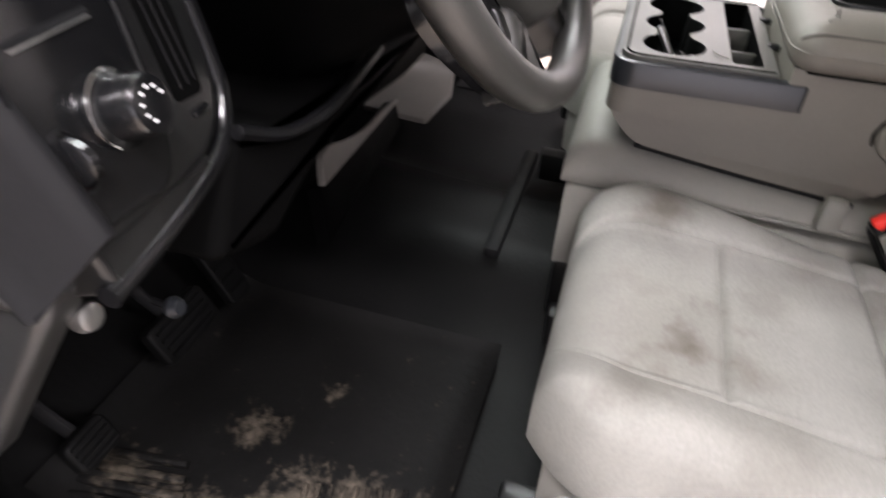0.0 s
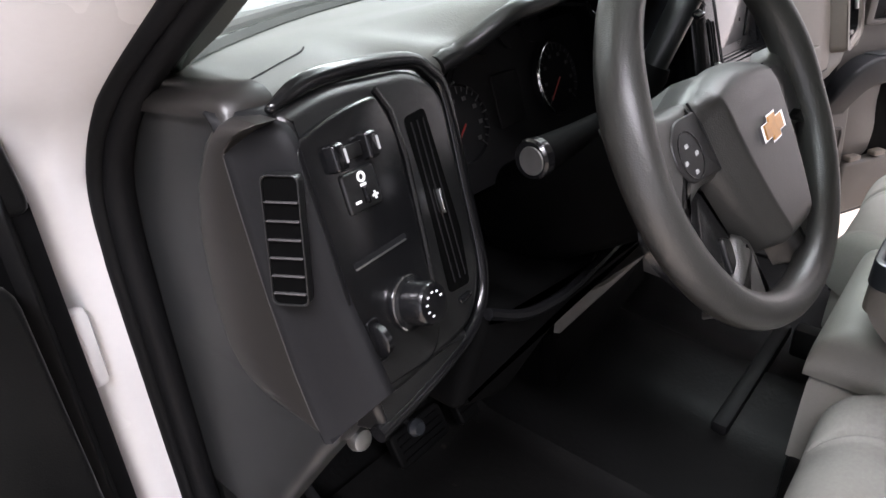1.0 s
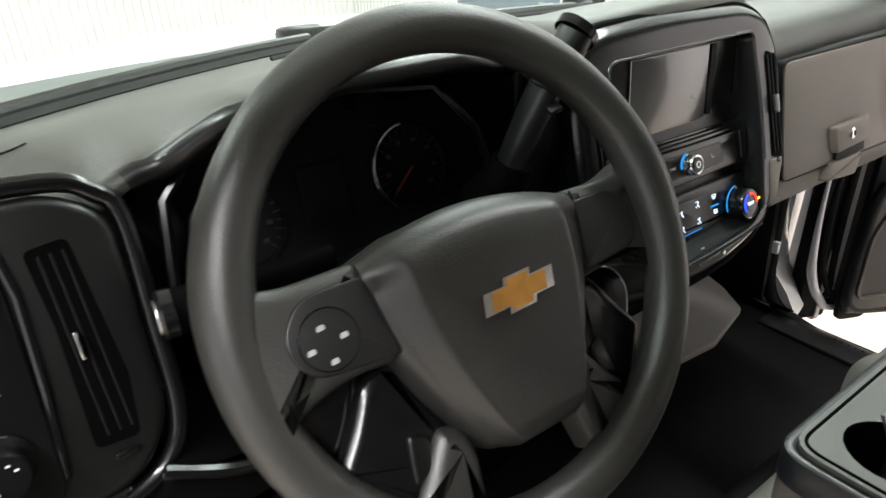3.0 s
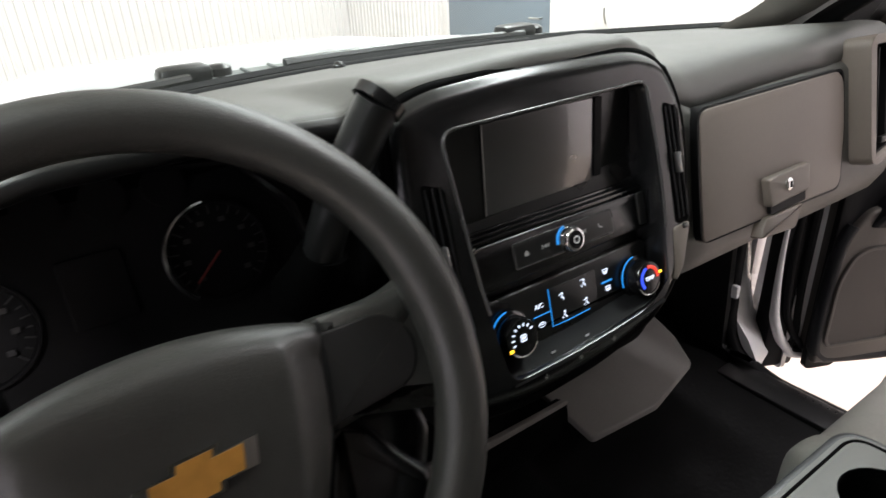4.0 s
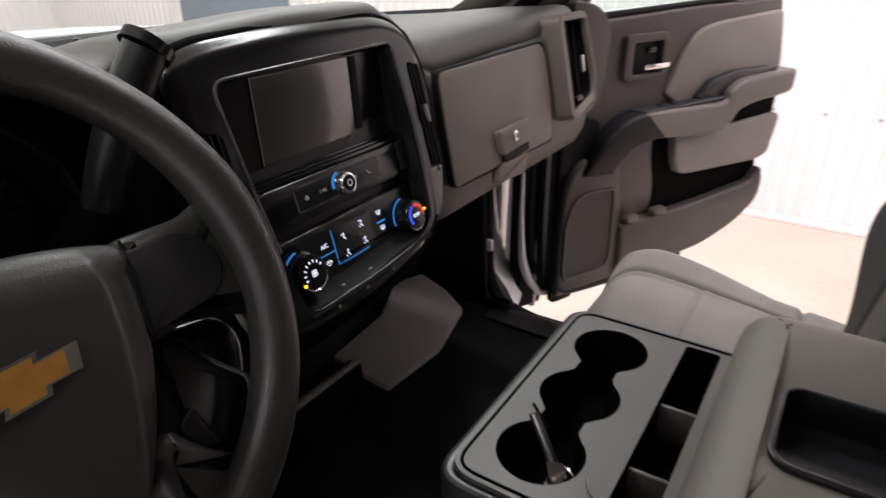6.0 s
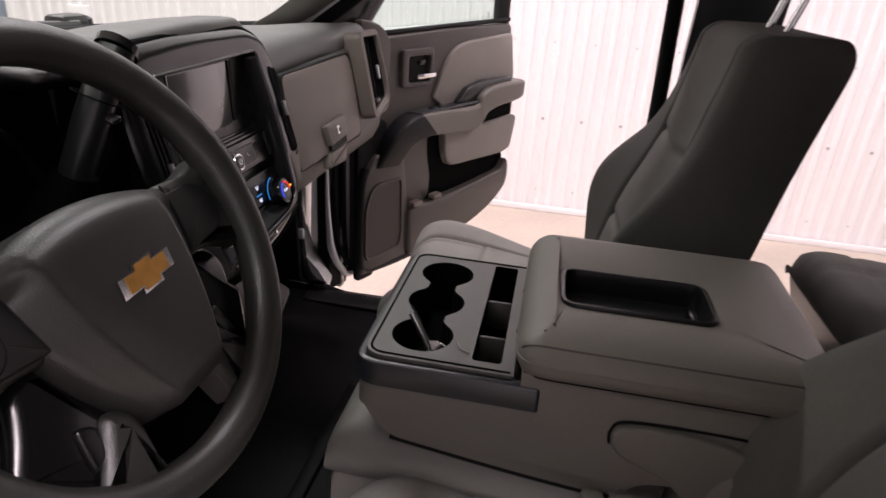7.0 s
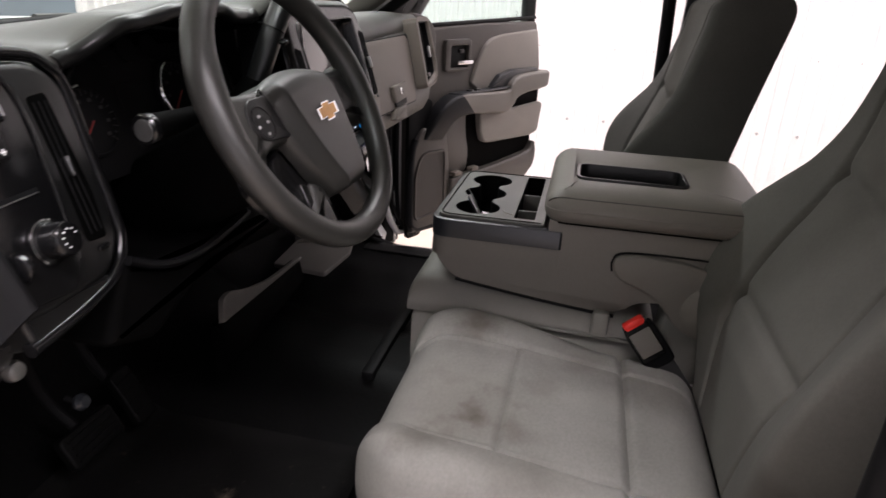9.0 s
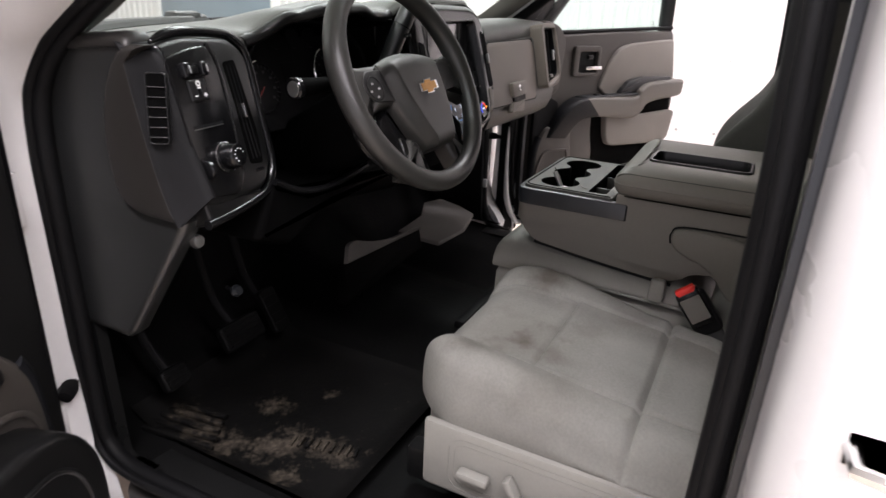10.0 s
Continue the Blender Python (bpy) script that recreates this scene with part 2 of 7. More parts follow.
def dirty_rubber(name, colour, dirt, low, high, scale, spots):
    """Black rubber with patches of dried mud."""
    m = surface(name, colour, 0.5, vary=0.25, big=7, small=90, bump=0.3, spec=0.06)
    nodes, links = m.node_tree.nodes, m.node_tree.links
    b = nodes["Principled BSDF"]
    base = b.inputs["Base Color"].links[0].from_socket
    geo = nodes.new("ShaderNodeNewGeometry")
    n1 = nodes.new("ShaderNodeTexNoise")
    n1.inputs["Scale"].default_value, n1.inputs["Detail"].default_value, n1.inputs["Roughness"].default_value = scale, 9, 0.7
    links.new(geo.outputs["Position"], n1.inputs["Vector"])
    rg = nodes.new("ShaderNodeMapRange")
    rg.inputs["From Min"].default_value, rg.inputs["From Max"].default_value = low, high
    lift = None
    for x, y, r in spots:
        away = nodes.new("ShaderNodeVectorMath")
        away.operation = "DISTANCE"
        links.new(geo.outputs["Position"], away.inputs[0])
        away.inputs[1].default_value = (x, y, 0.675)
        near = nodes.new("ShaderNodeMapRange")
        near.inputs["From Min"].default_value, near.inputs["From Max"].default_value = r, 0.0
        near.inputs["To Min"].default_value, near.inputs["To Max"].default_value = 0.0, 0.34
        links.new(away.outputs["Value"], near.inputs["Value"])
        if lift is None:
            lift = near.outputs[0]
        else:
            top = nodes.new("ShaderNodeMath")
            top.operation = "MAXIMUM"
            links.new(lift, top.inputs[0])
            links.new(near.outputs[0], top.inputs[1])
            lift = top.outputs[0]
    total = nodes.new("ShaderNodeMath")
    links.new(n1.outputs["Fac"], total.inputs[0])
    links.new(lift, total.inputs[1])
    cell = nodes.new("ShaderNodeTexVoronoi")
    cell.feature = "DISTANCE_TO_EDGE"
    cell.inputs["Scale"].default_value = 75
    links.new(geo.outputs["Position"], cell.inputs["Vector"])
    tread = nodes.new("ShaderNodeMath")
    tread.operation = "MULTIPLY_ADD"
    links.new(cell.outputs["Distance"], tread.inputs[0])
    tread.inputs[1].default_value = 0.25
    links.new(total.outputs[0], tread.inputs[2])
    links.new(tread.outputs[0], rg.inputs["Value"])
    mxc = nodes.new("ShaderNodeMix")
    mxc.data_type = "RGBA"
    links.new(rg.outputs[0], mxc.inputs["Factor"])
    links.new(base, mxc.inputs["A"])
    mxc.inputs["B"].default_value = (*dirt, 1)
    links.new(mxc.outputs["Result"], b.inputs["Base Color"])
    return m


PAD = surface("grained dash vinyl", (0.066, 0.065, 0.059), 0.45, vary=0.08, small=160, bump=0.35, grain="VORONOI", depth=0.0006)
ASH = surface("ash grey plastic", (0.120, 0.101, 0.084), 0.5, vary=0.07, small=150, bump=0.25, grain="VORONOI", depth=0.0005)
BLACK = surface("black moulded plastic", (0.0062, 0.0063, 0.0063), 0.30, spec=0.42, vary=0.15, small=180, bump=0.2, grain="VORONOI", depth=0.0004)
SATIN = surface("satin black trim", (0.0035, 0.0035, 0.0038), 0.20, spec=0.42, vary=0.12, small=90, bump=0.05, depth=0.0003)
# satin trim made lighter: the highlights on thin edges are in this colour
EDGE = surface("satin edge with highlight", (0.035, 0.034, 0.034), 0.25, vary=0.15, small=90, bump=0.05, depth=0.0003)
GLOSS = surface("gloss black trim", (0.004, 0.004, 0.004), 0.28, vary=0.1, bump=0.0, spec=0.5)
SCREEN = surface("dark screen glass", (0.013, 0.013, 0.014), 0.30, vary=0.05, bump=0.0, spec=1.0, coat=1.0)
WHEEL = surface("worn wheel leather", (0.0215, 0.0212, 0.0192), 0.37, spec=0.5, vary=0.15, small=170, bump=0.3, grain="VORONOI", depth=0.0005)
VINYL = surface("grey seat vinyl", (0.21, 0.205, 0.185), 0.55, vary=0.08, small=190, bump=0.3, grain="VORONOI", depth=0.0006)
# backrest and rear-seat cloth: their shade is put in as a darker colour
CLOTH = surface("shaded grey seat cloth", (0.066, 0.066, 0.059), 0.85, vary=0.14, big=9, small=220, bump=0.35, grain="WEAVE", spec=0.25)
SOILED = stained_cloth("soiled shaded grey seat cloth", (0.172, 0.170, 0.154), [(-0.52, -0.205, 0.05, 0.75), (-0.465, -0.235, 0.045, 0.95), (-0.405, -0.27, 0.03, 0.6), (-0.40, -0.19, 0.07, 0.35), (-0.235, -0.20, 0.05, 0.7), (-0.57, -0.19, 0.05, 0.5), (-0.26, -0.40, 0.06, 0.35), (-0.60, -0.45, 0.04, 0.5), (-0.46, -0.20, 0.17, 0.30), (-0.60, -0.33, 0.10, 0.30), (-0.36, -0.33, 0.06, 0.35), (-0.28, -0.52, 0.09, 0.35), (-0.50, -0.30, 0.05, 0.6), (-0.43, -0.30, 0.025, 0.55)], (0.054, 0.044, 0.033))
DOORARM = surface("grey-brown door vinyl", (0.13, 0.12, 0.105), 0.5, vary=0.08, small=180, bump=0.3, grain="VORONOI", depth=0.0005)
CONSOLE = surface("grey console vinyl", (0.156, 0.144, 0.124), 0.5, vary=0.08, small=180, bump=0.3, grain="VORONOI", depth=0.0005)
TRAYTOP = surface("grey tray plastic", (0.082, 0.080, 0.072), 0.42, vary=0.08, small=180, bump=0.2, grain="VORONOI", depth=0.0004)
SLATE = surface("slate trim", (0.018, 0.020, 0.023), 0.3, vary=0.1, bump=0.05)
RUBBER = surface("black floor rubber", (0.0030, 0.0030, 0.0030), 0.45, spec=0.07, vary=0.25, big=8, small=110, bump=0.35)
MUD = dirty_rubber("muddy floor rubber", (0.0038, 0.0037, 0.0036), (0.108, 0.090, 0.069), 0.66, 1.30, 40.0, [(-0.66, 0.41, 0.055), (-0.685, 0.33, 0.07), (-0.69, 0.27, 0.07), (-0.655, 0.20, 0.075), (-0.62, 0.17, 0.08), (-0.60, 0.10, 0.07), (-0.60, 0.05, 0.055), (-0.54, 0.28, 0.06), (-0.70, 0.12, 0.05), (-0.446, 0.20, 0.03)])
SEAL = surface("black rubber seal", (0.004, 0.004, 0.0044), 0.6, vary=0.2, bump=0.1, spec=0.15)
# blacker than any trim: shade of recesses and dark places is in the colour
SHADEBLACK = surface("matt black with shade", (0.0010, 0.0010, 0.0010), 0.7, vary=0.25, bump=0.1, spec=0.03)
GRILLE = surface("speaker mesh", (0.036, 0.031, 0.027), 0.6, vary=0.06, small=700, bump=0.5, grain="VORONOI", depth=0.0006)
# slate taken darker, so the shade on the armrest's nose is in it
NOSE = surface("dark slate door plastic", (0.0085, 0.009, 0.0108), 0.5, spec=0.22, vary=0.1, small=160, bump=0.2, grain="VORONOI", depth=0.0004)
ENDGREY = surface("dark blue-grey end plastic", (0.0095, 0.0100, 0.0100), 0.42, spec=0.9, vary=0.08, small=180, bump=0.2, grain="VORONOI", depth=0.0004)
PODBROWN = surface("brown-black pod plastic", (0.0145, 0.0132, 0.0120), 0.36, spec=0.42, vary=0.1, small=180, bump=0.15, grain="VORONOI", depth=0.0003)
DOORTRIM = surface("dark door plastic", (0.050, 0.044, 0.039), 0.45, vary=0.08, small=160, bump=0.25, grain="VORONOI", depth=0.0005)
ARMPAD = surface("light grey door vinyl", (0.20, 0.184, 0.166), 0.55, vary=0.08, small=180, bump=0.3, grain="VORONOI", depth=0.0006)
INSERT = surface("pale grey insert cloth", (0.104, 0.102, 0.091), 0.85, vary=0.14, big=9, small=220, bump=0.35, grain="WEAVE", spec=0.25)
# same cloth made paler: the light on the passenger's cushion is in its colour
LITCLOTH = surface("lit copy of the seat cloth", (0.235, 0.23, 0.21), 0.85, vary=0.12, big=9, small=220, bump=0.35, grain="WEAVE", spec=0.25)
PAINT = surface("white body paint", (0.72, 0.71, 0.705), 0.25, vary=0.03, big=3, bump=0.0, coat=0.6)
CHROME = surface("chrome", (0.75, 0.75, 0.75), 0.12, metal=1.0, vary=0.05, bump=0.0)
STEEL = surface("bare steel", (0.45, 0.45, 0.44), 0.35, metal=1.0, vary=0.15, bump=0.1)
GOLD = surface("gold enamel", (0.55, 0.27, 0.06), 0.3, metal=0.5, vary=0.2, big=40, bump=0.1)
RED = surface("red buckle plastic", (0.75, 0.03, 0.02), 0.35, vary=0.08, bump=0.0)
GREYINK = surface("faded white print", (0.30, 0.30, 0.30), 0.5, vary=0.1, bump=0.0)
PADBLACK = surface("soft black switch plastic", (0.0085, 0.0083, 0.0082), 0.42, spec=0.36, vary=0.12, small=170, bump=0.15, grain="VORONOI", depth=0.0004)
WHITEINK = surface("white print", (0.7, 0.7, 0.7), 0.5, vary=0.05, bump=0.0)
DIALINK = surface("grey print", (0.018, 0.018, 0.018), 0.5, vary=0.05, bump=0.0)
NEEDLE = surface("red needle", (0.16, 0.012, 0.01), 0.4, vary=0.05, bump=0.0)
CONCRETE = surface("sealed concrete", (0.50, 0.43, 0.36), 0.42, vary=0.14, big=1.3, small=30, bump=0.08)
SHEET = surface("white wall sheet metal", (0.80, 0.775, 0.77), 0.42, vary=0.04, big=0.8, small=20, bump=0.0)
# for walls never in view, dark so that they bounce little light
DARKWALL = surface("dark grey of unseen walls", (0.16, 0.16, 0.165), 0.55, vary=0.08, big=0.8, small=20, bump=0.0)
CEILING = surface("white ceiling sheet", (0.75, 0.75, 0.73), 0.6, vary=0.05, big=1, bump=0.0)
BLUEDOOR = surface("blue-grey door paint", (0.19, 0.235, 0.28), 0.4, vary=0.05, big=2, bump=0.0)
LINER = surface("grey headliner felt", (0.33, 0.32, 0.30), 0.9, vary=0.06, small=200, bump=0.3)
COWL = surface("weathered cowl plastic", (0.10, 0.11, 0.105), 0.6, vary=0.2, big=12, bump=0.15)
CARPET = surface("light grey underlay", (0.118, 0.110, 0.100), 0.75, vary=0.12, big=9, small=160, bump=0.25)
BELT = surface("black belt webbing", (0.02, 0.02, 0.02), 0.7, vary=0.1, small=300, bump=0.3)
GLASS = pane("windscreen glass", (0.80, 0.91, 0.865))
DOORGLASS = pane("green tinted glass", (0.80, 0.90, 0.87))
ICON = glow("backlit white icon", (0.72, 0.82, 1.0), 0.95)
BLUELIGHT = glow("blue backlight", (0.01, 0.26, 0.75), 0.65)
AMBER = glow("amber pointer", (1.0, 0.55, 0.02), 2.0)
REDLIGHT = glow("red backlight", (0.8, 0.04, 0.02), 0.8)
DEEPBLUE = glow("deep blue backlight", (0.03, 0.08, 0.9), 0.8)
TUBE = glow("fluorescent tube", (1.0, 0.97, 0.92), 6.0)
# ---- the workshop ----
def corrugated(name, start, along, out, length, height, label):
    """A wall of ribbed sheet: ribs of trapezoid section, 90 mm apart."""
    pitch, deep = 0.09, 0.018
    bm = bmesh.new()
    a, o = Vector(along), Vector(out)
    low, high = [], []
    s = 0.0
    while s < length:
        for ds, d in ((0.0, 0.0), (0.046, 0.0), (0.058, deep), (0.078, deep)):
            p = Vector(start) + a * (s + ds) + o * d
            low.append(p)
            high.append(p + Vector((0, 0, height)))
        s += pitch
    low += [low[-1] - o * 0.1, low[0] - o * 0.1]
    high += [high[-1] - o * 0.1, high[0] - o * 0.1]
    rings(bm, [low, high])
    wall = part(name, bm, SHEET, None, "", sharp=20)
    return tagged(wall, label, "wall", kind="structure")


FRONT, SIDE, LEFT, BACK, TOP = 7.9, 3.67, -6.0, -7.0, 4.6
right_wall = corrugated("wall_east", (SIDE, BACK, 0.0), (0, 1, 0), (-1, 0, 0), FRONT - BACK, TOP, "white ribbed sheet-metal workshop wall")
corrugated("wall_north", (SIDE - 0.02, FRONT, 0.0), (-1, 0, 0), (0, -1, 0), SIDE - LEFT - 0.02, TOP, "white ribbed sheet-metal workshop wall")
# unseen wall; its bay opening and lamp are added to light the driver's side
BAY0, BAY1, BAYH = -4.4, 0.4, 3.4
bm = box((0.1, BAY0 - BACK, TOP), (LEFT - 0.06, (BAY0 + BACK) / 2, TOP / 2))
box((0.1, FRONT - BAY1, TOP), (LEFT - 0.06, (FRONT + BAY1) / 2, TOP / 2), bm=bm)
box((0.1, BAY1 - BAY0, TOP - BAYH), (LEFT - 0.06, (BAY0 + BAY1) / 2, (TOP + BAYH) / 2), bm=bm)
left_wall = part("wall_west", bm, DARKWALL)
bay_fill = new("bay_fill_lamp", bpy.data.lights.new("bay_fill_lamp", "AREA"))
bay_fill.data.shape, bay_fill.data.size, bay_fill.data.size_y = "RECTANGLE", BAY1 - BAY0, BAYH
bay_fill.data.energy, bay_fill.data.color = FILL_POWER, (0.97, 0.93, 1.0)
bay_fill.matrix_world = look((LEFT - 0.1, (BAY0 + BAY1) / 2, BAYH / 2), (0, (BAY0 + BAY1) / 2, BAYH / 2))
tagged(left_wall, "unseen dark grey workshop wall with an added bay opening", "wall", kind="structure")
# unseen rear wall, dark to hold back bounced light
back_wall = part("wall_south", box((SIDE - LEFT, 0.1, TOP), ((SIDE + LEFT) / 2, BACK - 0.06, TOP / 2)), DARKWALL)
tagged(back_wall, "unseen dark grey workshop wall", "wall", kind="structure")
floor = part("floor", box((SIDE - LEFT + 0.4, FRONT - BACK + 0.4, 0.1), ((SIDE + LEFT) / 2, (FRONT + BACK) / 2, -0.05)), CONCRETE)
tagged(floor, "pale tan sealed concrete workshop floor", "floor", kind="structure")
ceiling = part("ceiling", box((SIDE - LEFT + 0.4, FRONT - BACK + 0.4, 0.1), ((SIDE + LEFT) / 2, (FRONT + BACK) / 2, TOP + 0.05)), CEILING)
tagged(ceiling, "white workshop ceiling", "ceiling", kind="structure")
edge = part("baseboard", box((0.02, FRONT - BACK, 0.045), (SIDE - 0.034, (FRONT + BACK) / 2, 0.0225), bevel=0.004), SHEET)
tagged(edge, "white steel base trim along the ribbed wall", "trim", kind="structure")

# rows of screws in the side wall
bm = bmesh.new()
for row in range(7):
    for k in range(28):
        y = -4.6 + k * 0.27 + 0.02 * (row % 2)
        lathe([(0.011, 0.0), (0.011, 0.003), (0.006, 0.007)], basis((SIDE - 0.0005, y + 0.022, 0.16 + row * 0.52), (0, -1, 0), (0, 0, 1)), 8, bm)
screws = part("screw_row", bm, STEEL, right_wall)
tagged(screws, "rows of small steel roofing screws", kind="stuff")

# a steel door in the side wall, past the hood
DY0, DY1 = 3.87, 5.46
shop_door = thing("door_1", (SIDE - 0.02, (DY0 + DY1) / 2, 0), "blue-grey painted steel workshop door, closed", "door", kind="structure")
part("leaf", box((0.05, DY1 - DY0 - 0.08, 2.08), (SIDE - 0.045, (DY0 + DY1) / 2, 1.06), bevel=0.006), BLUEDOOR, shop_door)
for y in (DY0, DY1):
    part("jamb", box((0.07, 0.06, 2.16), (SIDE - 0.05, y, 1.08), bevel=0.005), SHEET, shop_door, "white door jamb")
part("head", box((0.07, DY1 - DY0 + 0.06, 0.06), (SIDE - 0.05, (DY0 + DY1) / 2, 2.19), bevel=0.005), SHEET, shop_door, "white door head")
part("handle", tube([(SIDE - 0.07, DY0 + 0.14, 1.0), (SIDE - 0.11, DY0 + 0.14, 1.0), (SIDE - 0.115, DY0 + 0.16, 1.0), (SIDE - 0.115, DY0 + 0.26, 1.0)], 0.009), STEEL, shop_door, "steel lever handle")
wall_box = thing("wall_switch_box", (SIDE - 0.04, 3.3, 1.0), "small white switch box on the wall", "switch box")
part("case", box((0.06, 0.16, 0.24), (SIDE - 0.05, 3.3, 1.05), bevel=0.01), SHEET, wall_box)
part("lever", tube([(SIDE - 0.085, 3.27, 1.0), (SIDE - 0.11, 3.27, 1.06), (SIDE - 0.11, 3.27, 1.12)], 0.008), STEEL, wall_box, "grey lever")

# ceiling tube lights, two rows along the bay
for x, row in ((-2.7, ((-3.6, 1.6), (-0.7, 2.1), (2.9, 0.55), (6.3, 0.35))), (2.4, ((-3.6, 0.8), (0.2, 1.0), (2.9, 0.95), (6.3, 0.4)))):
    for y, share in row:
        light = thing("ceiling_light", (x, y, TOP), "white ceiling batten with lit tubes", "ceiling light", "workshop ceiling lights")
        part("housing", box((0.34, 2.5, 0.06), (x, y, TOP - 0.035), bevel=0.01), SHEET, light, "white housing")
        for dx in (-0.09, 0.09):
            part("tube", tube([(x + dx, y - 1.2, TOP - 0.085), (x + dx, y + 1.2, TOP - 0.085)], 0.013, 8), TUBE, light, "lit tube")
        lamp = new("batten_lamp", bpy.data.lights.new("batten_lamp", "AREA"))
        lamp.data.shape, lamp.data.size, lamp.data.size_y = "RECTANGLE", 0.34, 2.5
        lamp.data.energy, lamp.data.color = LAMP_POWER * share, (1.0, 0.965, 1.0)
        lamp.matrix_world = pose(x, y, TOP - 0.11)

# ---- the truck's body ----
truck = thing("pickup_truck", (0, 0, 0), "white crew-cab pickup truck standing with its doors open", "pickup truck")

# hood with a raised middle
HOOD = [(-1.0, 0.0), (-0.86, 0.035), (-0.62, 0.048), (-0.46, 0.052), (-0.36, 0.075), (0.0, 0.082), (0.36, 0.075), (0.46, 0.052), (0.62, 0.048), (0.86, 0.035), (1.0, 0.0)]
bm = bmesh.new()
loops = []
for i in range(41):
    x = -1.0 + 2.0 * i / 40
    h = curve_at(HOOD, x)
    rear = 1.02 - 0.26 * (abs(x) / 1.0) ** 2.2
    row = []
    for t, dz in ((0.0, -0.04), (0.0, -0.004), (0.01, 0.0), (0.3, -0.022), (0.6, -0.062), (0.85, -0.105), (1.0, -0.17), (1.03, -0.3)):
        row.append(Vector((x, mix(rear, 2.25, t), 1.345 + h + dz)))
    loops.append(row)
rings(bm, loops, False, False, closed=False)
part("hood", bm, PAINT, truck, "white painted hood with a raised middle", sharp=50)
bm = bmesh.new()
rings(bm, [[Vector((s * 1.0, 0.75, 1.34)), Vector((s * 1.0, 2.2, 1.2)), Vector((s * 1.0, 2.2, 0.5)), Vector((s * 1.0, 0.75, 0.5))] for s in (-1, 1)])
for s in (-1, 1):
    box((0.045, 0.34, 0.88), (s * 0.983, 0.60, 0.90), bm=bm)
part("front_body", bm, PAINT, truck, "white front body")

# cowl below the windscreen, wipers on it
def screen_base(x):
    """Where the windscreen meets the dashboard."""
    return 0.76 - 0.33 * ((x - 0.06) / 0.82) ** 2


bm = bmesh.new()
loops = []
for i in range(33):
    x = -0.80 + 1.60 * i / 32
    y0 = screen_base(x) + 0.012
    y1 = 1.04 - 0.26 * (abs(x) / 1.0) ** 2.2
    loops.append([Vector((x, y0, 1.405)), Vector((x, y0 + 0.03, 1.420)), Vector((x, mix(y0, y1, 0.5), 1.417)), Vector((x, y1, 1.400)), Vector((x, y1 + 0.02, 1.36)), Vector((x, y0, 1.36))])
rings(bm, loops)
part("cowl", bm, COWL, truck, "weathered dark grey cowl panel")
for k in range(24):
    x = -0.62 + 1.24 * k / 23
    y0 = screen_base(x) + 0.10
    part("cowl_rib", box((0.006, 0.10, 0.006), (x, y0, 1.422), bevel=0.002), COWL, truck)


def wiper(x, flip):
    y = screen_base(x) + 0.085
    w = part("wiper", smooth_wiper(x, y, flip), BLACK, truck, "black wiper arm and blade")
    part("pivot_cap", lathe([(0.022, 0.0), (0.021, 0.012), (0.012, 0.018)], pose(x - 0.06 * flip, y + 0.02, 1.428), 16), BLACK, w)


def smooth_wiper(x, y, flip):
    bm = box((0.085, 0.05, 0.032), (x, y + 0.01, 1.437), bevel=0.011)
    pts = [(x + flip * s, screen_base(x + flip * s) + 0.045 + 0.02 * (1 - s), 1.434) for s in (0.0, 0.12, 0.25, 0.4, 0.5)]
    return tube(pts, 0.009, 8, bm=bm)


wiper(-0.20, -1)
wiper(0.47, -1)

# windscreen
bm = bmesh.new()
loops = []
for i in range(25):
    x = -0.80 + 1.6 * i / 24
    y0, xt = screen_base(x), x * 0.80
    loops.append([Vector((x, y0, 1.412)), Vector((mix(x, xt, 0.5), mix(y0, y0 - 0.70, 0.5) + 0.03, 1.66)), Vector((xt, y0 - 0.70, 1.88))])
rings(bm, loops, False, False, closed=False)
glass = part("windscreen", bm, GLASS, truck, "clear windscreen")
bm = bmesh.new()
loops = []
for i in range(25):
    x = -0.80 + 1.6 * i / 24
    y0 = screen_base(x)
    loops.append([Vector((x, y0 - 0.030, 1.436)), Vector((x, y0 - 0.004, 1.414)), Vector((x, y0 + 0.004, 1.416)), Vector((x, y0 - 0.022, 1.443))])
rings(bm, loops)
part("windscreen_band", bm, SEAL, truck, "black printed band at the foot of the windscreen")

